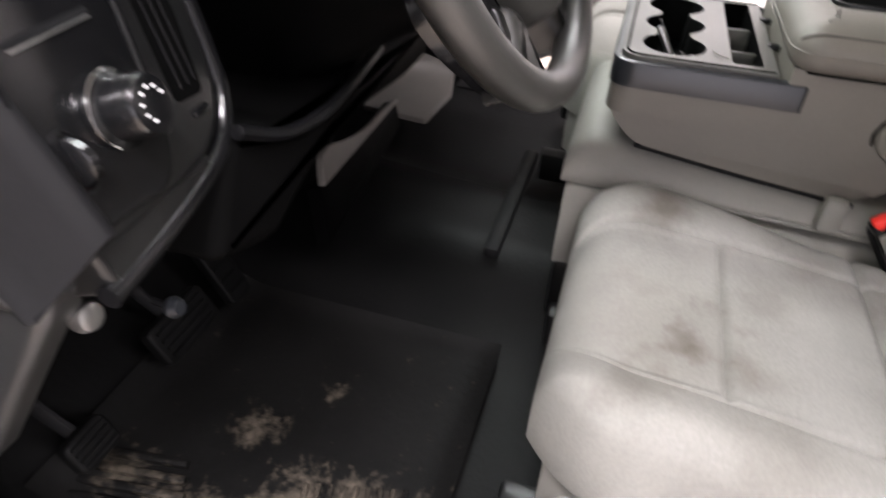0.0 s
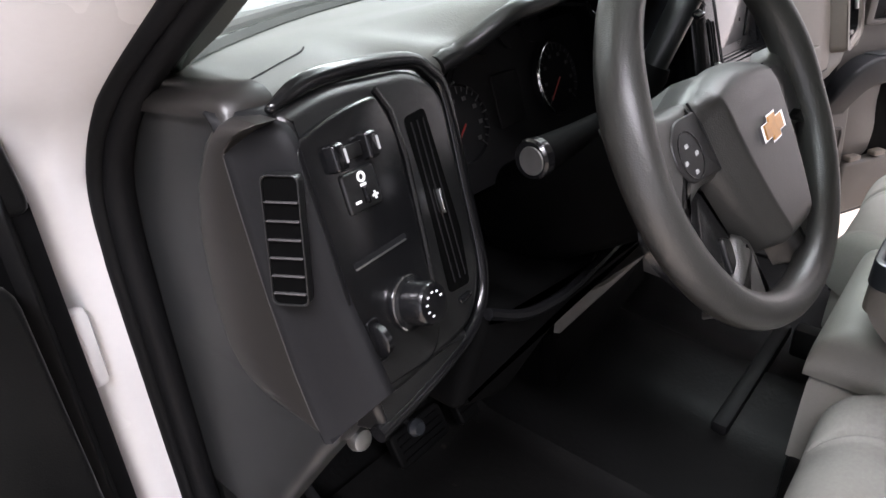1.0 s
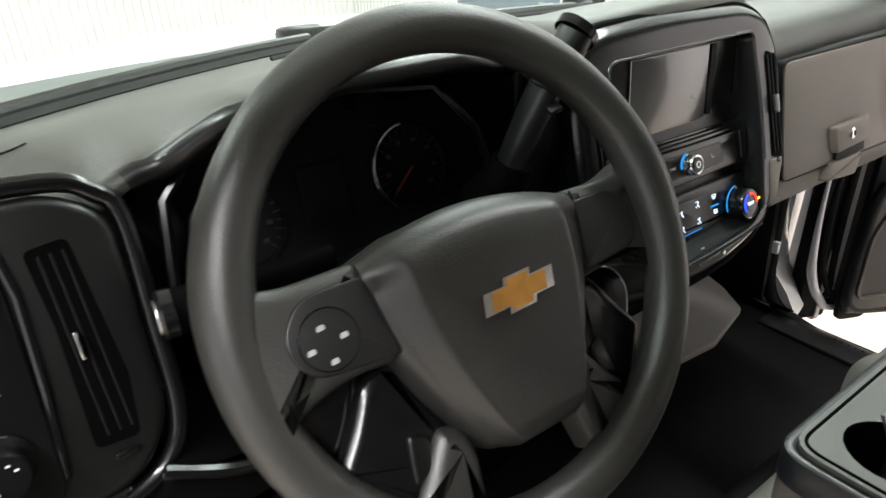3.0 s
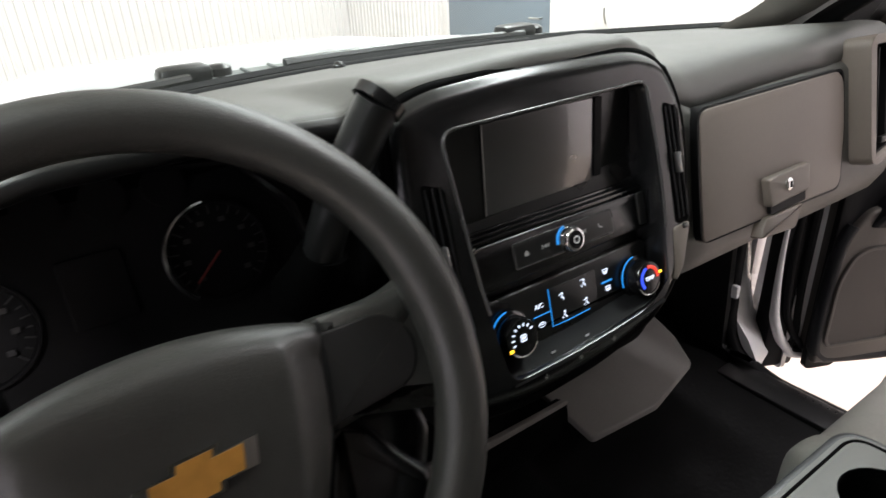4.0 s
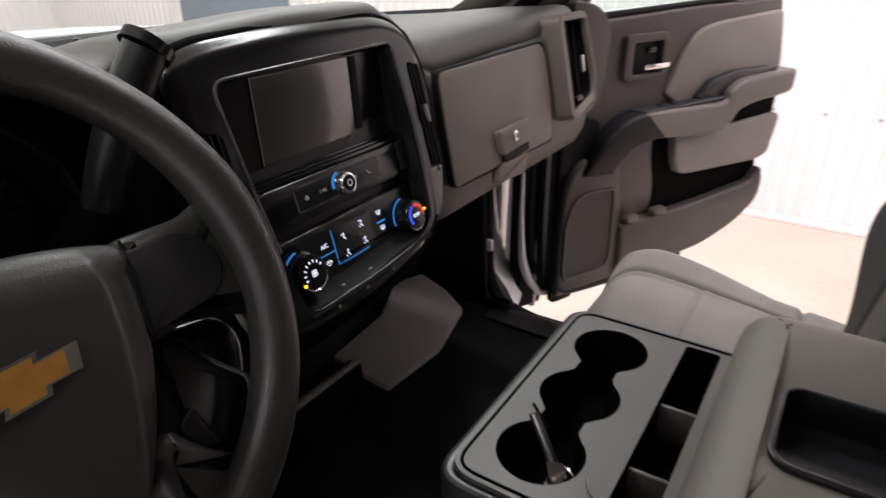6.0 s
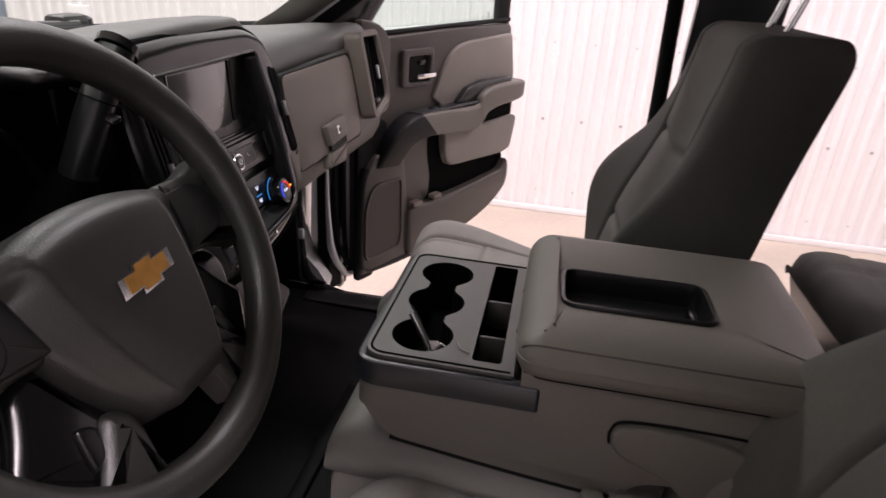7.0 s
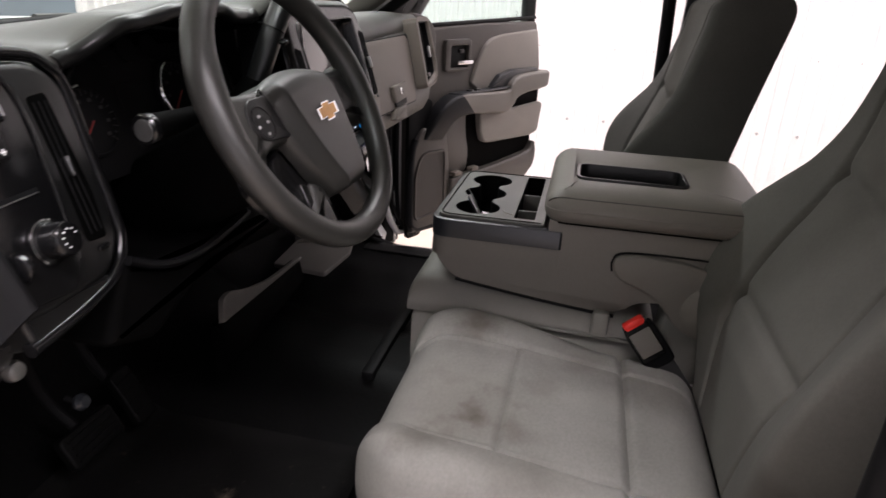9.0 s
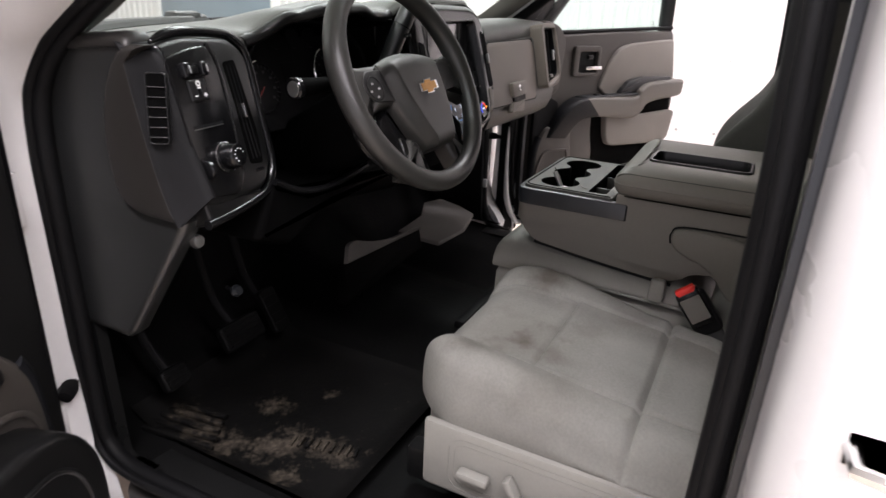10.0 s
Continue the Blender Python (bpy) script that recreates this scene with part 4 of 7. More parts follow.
part("card_slot", prism(rrect(0.060, 0.0038, 0.001, -0.042, 0.0245), 0.004, 0.0096, LP), SEAL, switches, "narrow slot")
part("slot_lip", box((0.058, 0.0012, 0.002), (-0.042, 0.0215, 0.0093), LP), STEEL, switches)
KN = LP @ pose(-0.030, -0.025, 0.009)
knob = part("headlamp_knob", lathe([(0.0225, 0.0), (0.0225, 0.003), (0.0195, 0.005), (0.0178, 0.006), (0.0172, 0.024), (0.0158, 0.0265), (0.013, 0.027)], KN, 36), SATIN, switches, "black headlamp knob")
part("chrome_ring", tube([KN @ Vector((0.0215 * math.cos(t), 0.0215 * math.sin(t), 0.0035)) for t in [math.radians(60 + 9 * k) for k in range(20)]], 0.0013, 6), CHROME, knob, "bright part of the ring")
for k in range(7):
    t = math.radians(20 + 36 * k)
    part("knob_mark", box((0.0024, 0.0013, 0.0006), (0.0095 * math.cos(t), 0.0095 * math.sin(t), 0.0272), KN), WHITEINK, knob)
dimmer = part("dimmer_wheel", lathe([(0.012, -0.0035), (0.0135, -0.0025), (0.0135, 0.0025), (0.012, 0.0035)], LP @ pose(-0.072, -0.035, 0.009) @ pose(0, 0, 0, 0, 90, 0), 28), SATIN, switches, "ribbed dimmer wheel")
part("dimmer_rim", ringprism(rrect(0.014, 0.036, 0.006, -0.072, -0.035), rrect(0.0105, 0.032, 0.0045, -0.072, -0.035), 0.008, 0.0105, LP, 0.0008), SATIN, switches, "thin surround")
# tall outlet beside the wheel
# shallow plate; the outlet's inner shade is painted as near-black
part("outlet_well", prism(fillet([(0.029, 0.108), (0.058, 0.110), (0.064, 0.0), (0.057, -0.050), (0.026, -0.046), (0.031, 0.05)], 0.006), 0.0, 0.0045, LP), SHADEBLACK, switches, "tall dark air outlet")
for k in range(3):
    part("vane", tube([LP @ Vector((0.037 + 0.0080 * k, 0.102, 0.0042)), LP @ Vector((0.037 + 0.0085 * k, -0.040, 0.0042))], 0.0011, 6), SEAL, switches)
part("vane_tab", box((0.0035, 0.022, 0.009), (0.040, 0.034, 0.009), LP, 0.0014), CHROME, switches, "bright vane tab")
part("outlet_thumb", box((0.018, 0.006, 0.006), (0.044, -0.058, 0.005), LP, 0.0025), SATIN, switches)
# flank between the plate and the pod's side, with the demister outlet
END = [(0.95, 0.34), (0.98, 0.299), (1.115, 0.205), (1.178, 0.160), (1.197, 0.152), (1.215, 0.164), (1.25, 0.178), (1.31, 0.196), (1.376, 0.211), (1.435, 0.222)]


def front_edge(z):
    for (z0, y0), (z1, y1) in zip(END, END[1:]):
        if z <= z1:
            return mix(y0, y1, (z - z0) / (z1 - z0))
    return END[-1][1]


bm = bmesh.new()
loops = []
for k in range(31):
    z = 1.196 + 0.240 * (k / 30) ** 0.8
    ya = front_edge(z)
    pb = LP @ Vector((-0.089, (z - 1.30) / 0.963, 0.0055))
    yb = min(pb.y, ya - 0.012)
    dome = 0.024 * (1 - math.sqrt(max(0.0, 1 - (max(0.0, z - 1.412) / 0.0242) ** 2)))
    ya, yb = ya + 0.4 * dome, yb + dome
    lift = 0.040 * max(0.0, 1 - (z - 1.196) / 0.11)
    row = [(-0.81, ya + 0.03, 0.0), (-0.832, ya + 0.010, 0.0), (-0.8395, ya + 0.002, 0.0), (-0.8395, ya - 0.001, 0.0), (-0.836, ya - 0.004, 0.0)]
    row += [(mix(-0.836, pb.x, f) - 0.0008, mix(ya, yb, f) - 0.003, f) for f in (0.25, 0.5, 0.8)]
    row += [(pb.x + 0.0005, yb - 0.003, 1.0), (pb.x + 0.006, yb - 0.0035, 1.0), (pb.x + 0.02, yb + 0.015, 1.0)]
    loops.append([Vector((x, y, z + lift * f)) for x, y, f in row])
rings(bm, loops, True, True)
flank = part("flank", bm, SEAL, switches, "black flank of the panel", sharp=60)
part("chin", prism(fillet([(-0.088, -0.070), (0.045, -0.088), (0.03, -0.105), (-0.086, -0.112)], [0.004, 0.02, 0.02, 0.006], 5), -0.08, 0.001, LP, 0.006), BLACK, switches, "black chin of the panel")
FL = basis((-0.8245, 0.1795, 1.354), (0.53, -0.85, 0), (-0.105, 0.415, 0.97)) @ pose(0, 0, 0.0042)
# no cavity behind the slats: the near-black plate stands for its shade
part("demister_well", prism(rrect(0.024, 0.090, 0.005), -0.004, 0.0018, FL), SHADEBLACK, flank, "dark demister outlet")
part("demister_frame", ringprism(rrect(0.027, 0.093, 0.006), rrect(0.024, 0.090, 0.005), -0.006, 0.0036, FL, 0.0010), BLACK, flank)
# slats are black trim; their bright highlights come from the lighter edge colour
for k in range(6):
    part("slat", box((0.0235, 0.0013, 0.005), (0.0, -0.0370 + 0.0130 * k, 0.0016), FL, 0.0004), EDGE, flank)
# end face of the dash, and the rounded side of the pod on it
def side_row(z, y0, y1, x_in, x_out, r0, r1):
    """Section of a panel standing on the dash's end: its two edges rounded by r0 and r1."""
    row = [Vector((x_in, y0, z))]
    for k in range(6):
        a = math.pi / 2 * k / 5
        row.append(Vector((x_out + r0 * (1 - math.sin(a)), y0 + r0 * (1 - math.cos(a)), z)))
    for k in range(5, -1, -1):
        a = math.pi / 2 * k / 5
        row.append(Vector((x_out + r1 * (1 - math.sin(a)), y1 - r1 * (1 - math.cos(a)), z)))
    row.append(Vector((x_in, y1, z)))
    return row


bm = bmesh.new()
loops = []
for k in range(61):
    z = 0.964 + 0.466 * k / 60
    low = 0.012 * (1 - min(1.0, (z - 0.964) / 0.014)) ** 2
    loops.append(side_row(z, front_edge(z) + (0.006 if z > 1.2 else 0.0), 0.42, -0.800, -0.829 + low, 0.014 - low, 0.002))
rings(bm, loops)
part("end_cover", bm, ENDGREY, switches, "dark grey end cover", sharp=60)
CREASE = [(1.197, 0.185), (1.203, 0.235), (1.215, 0.262), (1.235, 0.277), (1.275, 0.284), (1.335, 0.282), (1.378, 0.268), (1.412, 0.246), (1.428, 0.228), (1.434, 0.215)]


def crease(z):
    for (z0, y0), (z1, y1) in zip(CREASE, CREASE[1:]):
        if z <= z1:
            return mix(y0, y1, (z - z0) / (z1 - z0))
    return CREASE[-1][1]


bm = bmesh.new()
loops = []
for k in range(61):
    z = 1.197 + 0.237 * k / 60
    e = min(1.0, min(z - 1.197, 1.434 - z) / 0.012)
    low = 0.010 * (1 - math.sqrt(max(0.0, 1 - (1 - e) ** 2)))
    y1 = crease(z)
    y0 = min(front_edge(z) - 0.001, y1 - 0.03)
    loops.append(side_row(z, y0, y1, -0.815, -0.8402 + low, 0.0015, min(0.0115, 0.0125 - low)))
rings(bm, loops)
part("pod_side", bm, PODBROWN, switches, "rounded brown-black side of the pod", sharp=60)
# sheet under the panel; the knee room's shade is painted as its near-black
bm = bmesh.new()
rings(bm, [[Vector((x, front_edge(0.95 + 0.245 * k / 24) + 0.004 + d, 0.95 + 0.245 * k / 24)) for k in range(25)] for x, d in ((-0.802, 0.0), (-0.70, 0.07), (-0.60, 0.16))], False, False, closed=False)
part("knee_cover", bm, SHADEBLACK, switches, "cover under the panel, black with shade", sharp=60)
hood_release = thing("hood_release", (-0.796, 0.17, 1.158), "small silver release knob under the switch panel", "knob")
part("stem", tube([(-0.79, 0.20, 1.165), (-0.797, 0.165, 1.157)], 0.006, 8), BLACK, hood_release)
part("button", lathe([(0.010, 0.0), (0.011, 0.004), (0.009, 0.010), (0.004, 0.012)], basis((-0.796, 0.172, 1.158), (1, 0, 0), (0, 0.2, 1)), 18), STEEL, hood_release, "silver button")

# ---- centre stack ----
CS = basis((0, 0.129, 1.322), (1, 0, 0), (0, 0.2785, 0.9604))


def cz(z):
    return (z - 1.322) / 0.9604


def stack_bezel():
    """The rounded bezel with its opening for the inner panel cut through the front."""
    bm = bmesh.new()
    loops = [up3(OUT, -0.12, CS)]
    for i in range(6):
        t = math.pi / 2 * i / 5
        loops.append(up3(inset(OUT, 0.022 * (1 - math.cos(t))), 0.006 - 0.022 * (1 - math.sin(t)), CS))
    vs = rings(bm, loops, True, False)
    inner = [bm.verts.new(p) for p in up3(INN, 0.006, CS)]
    edges = [e for e in bm.edges if e.is_boundary]
    edges += [bm.edges.new((inner[i - 1], inner[i])) for i in range(len(inner))]
    bmesh.ops.triangle_fill(bm, edges=edges, use_beauty=True, use_dissolve=False)
    rings(bm, [up3(INN, 0.006, CS), up3(inset(INN, 0.002), 0.003, CS), up3(inset(INN, 0.005), -0.034, CS)], False, False)
    return bm


CI = CS @ pose(0, 0, -0.028)
stack = thing("centre_stack", (0, 0.2, 1.17), "black centre stack with a dark touch screen and lit climate controls", "centre stack")
OUT = fillet([(-0.190, cz(1.485)), (-0.150, cz(1.497)), (-0.04, cz(1.503)), (0.125, cz(1.499)), (0.172, cz(1.482)), (0.197, cz(1.43)), (0.196, cz(1.38)), (0.182, cz(1.295)), (0.152, cz(1.238)), (0.108, cz(1.207)), (0.02, cz(1.189)), (-0.10, cz(1.185)), (-0.188, cz(1.202)), (-0.207, cz(1.26)), (-0.203, cz(1.40))], [0.03, 0.03, 0.05, 0.05, 0.04, 0.04, 0.04, 0.05, 0.05, 0.04, 0.04, 0.04, 0.04, 0.05, 0.05], 5)
INN = fillet([(-0.147, cz(1.458)), (0.130, cz(1.462)), (0.136, cz(1.35)), (0.124, cz(1.228)), (0.09, cz(1.222)), (-0.02, cz(1.214)), (-0.122, cz(1.214)), (-0.137, cz(1.32))], [0.018, 0.014, 0.05, 0.02, 0.03, 0.05, 0.02, 0.05], 6)
part("bezel", stack_bezel(), SATIN, stack, "satin black rounded bezel")
part("bezel_groove", tube([CS @ Vector((p.x, p.y - (0.0045 if p.y > cz(1.47) else 0.0), -0.011)) for p in inset(OUT, -0.0015)], 0.0066, 10, True), SHADEBLACK, stack, "dark joint round the stack")
low = min(range(len(INN)), key=lambda k: INN[k].y)
rim_line = [p for p in INN[low:] + INN[:low] if p.y > -0.050]
part("inner_frame", tube([CS @ Vector((p.x, p.y, 0.0062)) for p in rim_line], 0.0019, 8), EDGE, stack, "thin grey inner frame", sharp=80)
part("inner_panel", prism(inset(INN, 0.003), -0.05, -0.032, CS), GLOSS, stack, "gloss black inner panel")
SC = basis((-0.006, 0.176, 1.407), (1, 0.02, 0), (0, 0.06, 1))
part("screen_panel", prism(rrect(0.262, 0.104, 0.006, 0.0, 0.003), -0.02, -0.001, SC, 0.001), GLOSS, stack, "gloss black screen surround")
screen = part("touch_screen", prism(rrect(0.154, 0.092, 0.003, -0.006, 0.0), -0.005, 0.0006, SC, 0.0004), SCREEN, stack, "dark touch screen, switched off")
part("screen_side", prism(rrect(0.011, 0.088, 0.002, 0.0785, 0.002), -0.005, 0.0022, SC), SEAL, stack, "dark strip beside the screen")
part("screen_edge", box((0.0010, 0.092, 0.0010), (-0.0835, 0.0, 0.0008), SC), STEEL, stack, "thin bright edge of the screen")
for k in range(3):
    part("ridge", box((0.262, 0.004, 0.010), (-0.006, cz(1.3560 - 0.0035 * k), -0.031 + 0.0055 * k), CS, 0.0012), SATIN, stack)
radio = part("radio_strip", prism(fillet([(-0.138, cz(1.300)), (0.126, cz(1.304)), (0.130, cz(1.346)), (-0.12, cz(1.346)), (-0.136, cz(1.335))], [0.004, 0.004, 0.004, 0.012, 0.015], 5), -0.004, 0.013, CI, 0.003), SATIN, stack, "raised radio control strip")
part("radio_end", prism(rrect(0.012, cz(1.344) - cz(1.308), 0.002, 0.118, cz(1.326)), 0.010, 0.0145, CI, 0.001), BLACK, radio)
part("inset_rim", ringprism(rrect(0.146, cz(1.3385) - cz(1.3115), 0.005, -0.004, cz(1.325)), rrect(0.142, cz(1.337) - cz(1.313), 0.004, -0.004, cz(1.325)), 0.010, 0.0146, CI, 0.0004), EDGE, radio, "thin rim of the button row")
part("radio_inset", prism(rrect(0.142, cz(1.337) - cz(1.313), 0.003, -0.004, cz(1.325)), 0.010, 0.0142, CI, 0.0006), BLACK, radio, "button row")
rk = part("radio_knob", lathe([(0.0135, 0.0), (0.0135, 0.012), (0.012, 0.0145), (0.0095, 0.015)], CI @ pose(-0.003, cz(1.324), 0.013), 32), CHROME, radio, "chrome-rimmed radio knob")
part("light_arc", tube([CI @ Vector((-0.003 + 0.0148 * math.cos(t), cz(1.324) + 0.0148 * math.sin(t), 0.0150)) for t in [math.radians(100 + 9 * k) for k in range(11)]], 0.0009, 6), BLUELIGHT, rk, "lit blue arc")
# tube paler than the strip, along its upper left edge
part("strip_edge", tube([CI @ Vector((x, cz(z), 0.0128)) for x, z in ((-0.120, 1.3465), (-0.131, 1.3405), (-0.137, 1.330), (-0.1385, 1.302))], 0.0009, 6), TRAYTOP, radio, "pale line along the strip's edge")
part("knob_face", lathe([(0.0097, 0.0), (0.0095, 0.001)], CI @ pose(-0.003, cz(1.324), 0.0279), 28), SATIN, rk, "black knob face")
part("power_mark", ringprism(circle(0.0042, -0.003, cz(1.324), 18), circle(0.003, -0.003, cz(1.324), 18), 0.028, 0.0292, CI), WHITEINK, rk, "white power mark")
bm = prism([Vector((-0.0628, cz(1.3222))), Vector((-0.0572, cz(1.3222))), Vector((-0.0572, cz(1.3250))), Vector((-0.060, cz(1.3278))), Vector((-0.0628, cz(1.3250)))], 0.014, 0.0146, CI)
part("home_mark", bm, GREYINK, radio, "pale house-shaped mark")
for a, way in ((-0.033, -1), (0.020, 1)):
    bm = bmesh.new()
    for d in (-0.0026, 0.0012):
        prism([Vector((a + d + (0.0015 + 0.0017 * way), cz(1.3250))), Vector((a + d + (0.0015 - 0.0017 * way), cz(1.3272))), Vector((a + d + (0.0015 - 0.0017 * way), cz(1.3228)))], 0.014, 0.0146, CI, bm=bm)
    prism(rrect(0.0008, 0.0046, 0.0002, a + 0.0052 * way, cz(1.3250)), 0.014, 0.0146, CI, bm=bm)
    part("seek_mark", bm, GREYINK, radio, "pale double-arrow mark")
part("phone_mark", tube([CI @ Vector((0.048 + x, cz(1.3250) + y, 0.0144)) for x, y in ((-0.0026, 0.0022), (-0.0020, -0.0006), (0.0002, -0.0024), (0.0026, -0.0026))], 0.0008, 6), GREYINK, radio, "pale handset mark")
climate = part("climate_panel", prism(fillet([(-0.124, cz(1.222)), (0.112, cz(1.228)), (0.124, cz(1.290)), (-0.133, cz(1.290))], 0.012, 5), -0.004, 0.008, CI, 0.003), GLOSS, stack, "gloss black climate panel")
for a, lit in ((-0.096, ICON), (0.096, ICON)):
    kb = part("climate_knob", lathe([(0.0245, 0.0), (0.0245, 0.004), (0.021, 0.006), (0.0205, 0.019), (0.019, 0.022), (0.016, 0.0225)], CI @ pose(a, cz(1.252), 0.008), 36), SATIN, climate, "black rotary climate knob")
    part("rim_arc", tube([CI @ Vector((a + 0.0195 * math.cos(t), cz(1.252) + 0.0195 * math.sin(t), 0.0295)) for t in [math.radians(200 + 10 * k) for k in range(14)]], 0.0011, 6), CHROME, kb, "bright rim")
    part("light_arc", tube([CI @ Vector((a + 0.0248 * math.cos(t), cz(1.252) + 0.0248 * math.sin(t), 0.012)) for t in [math.radians(95 + 9 * k) for k in range(12)]], 0.0009, 6), BLUELIGHT, kb, "lit blue arc")
    if a < 0:
        for k in range(8):
            t = math.radians(200 - 24 * k)
            part("scale_mark", box((0.0030, 0.0013, 0.0006), (0, 0, 0), CI @ pose(a + 0.0135 * math.cos(t), cz(1.252) + 0.0135 * math.sin(t), 0.0309) @ pose(0, 0, 0, 0, 0, math.degrees(t))), ICON, kb, "lit fan scale mark")
        bm = bmesh.new()
        for q in range(4):
            t = math.pi / 4 + math.pi / 2 * q
            ringprism(circle(0.0021, a + 0.0024 * math.cos(t), cz(1.252) + 0.0024 * math.sin(t), 12), circle(0.0012, a + 0.0024 * math.cos(t), cz(1.252) + 0.0024 * math.sin(t), 12), 0.0305, 0.0311, CI, bm=bm)
        part("fan_mark", bm, ICON, kb, "lit four-bladed fan mark")
        part("pointer", box((0.0036, 0.0026, 0.001), (a - 0.0172, cz(1.252) - 0.0085, 0.031), CI), AMBER, kb, "amber pointer")
    else:
        part("cold_arc", tube([CI @ Vector((a + 0.0135 * math.cos(t), cz(1.252) + 0.0135 * math.sin(t), 0.0305)) for t in [math.radians(110 + 10 * k) for k in range(12)]], 0.002, 6), DEEPBLUE, kb, "lit blue arc")
        part("warm_arc", tube([CI @ Vector((a + 0.0135 * math.cos(t), cz(1.252) + 0.0135 * math.sin(t), 0.0305)) for t in [math.radians(-5 + 10 * k) for k in range(11)]], 0.002, 6), REDLIGHT, kb, "lit red arc")
        part("temperature_mark", lettering("TEMP", 0.0062, CI @ pose(a, cz(1.252), 0.0309)), ICON, kb, "lit letters TEMP")
        part("pointer", box((0.0042, 0.0026, 0.001), (a + 0.0185, cz(1.252) + 0.003, 0.031), CI), AMBER, kb, "amber pointer")
part("air_conditioning_mark", lettering("A/C", 0.0070, CI @ pose(-0.052, cz(1.2655), 0.0083)), ICON, climate, "lit letters A/C")
bm = tube([CI @ Vector((-0.052 + 0.0042 * math.cos(t), cz(1.246) + 0.0024 * math.sin(t), 0.0083)) for t in [2 * math.pi * k / 18 for k in range(18)]], 0.0006, 5, True)
tube([CI @ Vector((-0.0535, cz(1.246), 0.0083)), CI @ Vector((-0.0500, cz(1.246), 0.0083))], 0.0006, 5, bm=bm)
part("recirculation_mark", bm, ICON, climate, "lit white air symbol")


def vent_figure(a, b, face, feet, glass):
    """A seated figure with the arrows of the air: at the face, at the feet, or a curved pane."""
    bm = prism(circle(0.0012, a + 0.0006, b + 0.0036, 10), 0.007, 0.0090, CI)
    tube([CI @ Vector((x + a, y + b, 0.0086)) for x, y in ((0.0006, 0.0020), (-0.0006, -0.0008), (0.0018, -0.0014), (0.0024, -0.0036))], 0.0007, 5, bm=bm)
    if face:
        tube([CI @ Vector((a - 0.0042, b + 0.0026, 0.0086)), CI @ Vector((a - 0.0012, b + 0.0030, 0.0086))], 0.0005, 5, bm=bm)
    if feet:
        tube([CI @ Vector((a - 0.0044, b - 0.0012, 0.0086)), CI @ Vector((a - 0.0020, b - 0.0034, 0.0086))], 0.0005, 5, bm=bm)
    if glass:
        tube([CI @ Vector((a - 0.0046 + 0.0016 * k, b + 0.0044 + 0.0006 * (k % 2), 0.0086)) for k in range(4)], 0.0004, 5, bm=bm)
    return bm


def screen_figure(a, b, wide):
    """A window outline with rising heat."""
    w0, w1 = (0.0042, 0.0024) if wide else (0.0034, 0.0034)
    bm = tube([CI @ Vector((a + x, b + y, 0.0086)) for x, y in ((-w0, 0.0024), (w0, 0.0024), (w1, -0.0016), (-w1, -0.0016))], 0.0006, 5, True)
    for k in (-1, 0, 1):
        tube([CI @ Vector((a + 0.0017 * k, b - 0.0032, 0.0086)), CI @ Vector((a + 0.0017 * k + 0.0006, b + 0.0006, 0.0086))], 0.0004, 5, bm=bm)
    return bm


for a, z, face, feet, glass in ((-0.019, 1.2655, True, False, False), (-0.019, 1.246, False, True, False), (0.015, 1.2695, False, True, True), (0.015, 1.249, True, True, False)):
    part("vent_icon", vent_figure(a, cz(z), face, feet, glass), ICON, climate, "lit white seated figure")
part("defrost_icon", screen_figure(0.050, cz(1.272), True), ICON, climate, "lit white windscreen symbol")
part("rear_defrost_icon", screen_figure(0.051, cz(1.2525), False), ICON, climate, "lit white rear window symbol")
BLK = fillet([(-0.038, cz(1.238)), (0.034, cz(1.240)), (0.036, cz(1.280)), (-0.036, cz(1.280))], 0.004, 4)
part("button_block", prism(inset(BLK, 0.0012), 0.006, 0.0084, CI, 0.0006), BLACK, climate, "block of mode buttons")
part("block_light", tube([CI @ Vector((p[0], p[1], 0.0086)) for p in ((-0.0365, cz(1.279)), (-0.038, cz(1.239)), (-0.015, cz(1.2385)), (0.018, cz(1.2395)))], 0.0006, 6), BLUELIGHT, climate, "lit blue edge")
part("side_light", tube([CI @ Vector((p[0], p[1], 0.0086)) for p in ((-0.062, cz(1.256)), (-0.037, cz(1.256)))], 0.0006, 6), BLUELIGHT, climate, "lit blue edge")
part("defrost_light", tube([CI @ Vector((p[0], p[1], 0.0088)) for p in ((0.042, cz(1.2605)), (0.058, cz(1.2605)))], 0.0011, 6), BLUELIGHT, climate, "lit blue edge")
bm = bmesh.new()
loops = []
for k in range(13):
    x = -0.119 + 0.232 * k / 12
    w = -0.1125 + 0.010 * max(0.0, (x + 0.02) / 0.13)
    loops.append([CS @ Vector((x, w + dw, c)) for dw, c in ((0.018, -0.032), (0.018, -0.0215), (0.006, -0.006), (-0.0015, 0.0066), (-0.004, 0.0066), (-0.004, -0.032))])
rings(bm, loops)
part("lower_shelf", bm, SEAL, stack, "black sloping row under the climate panel", sharp=60)
for a in (-0.080, -0.030, 0.021):
    part("pin", lathe([(0.0028, 0.0), (0.0025, 0.003)], CS @ pose(a, -0.1205 + 0.03 * (a + 0.080), 0.0045), 12), CHROME, stack, "small bright pin")
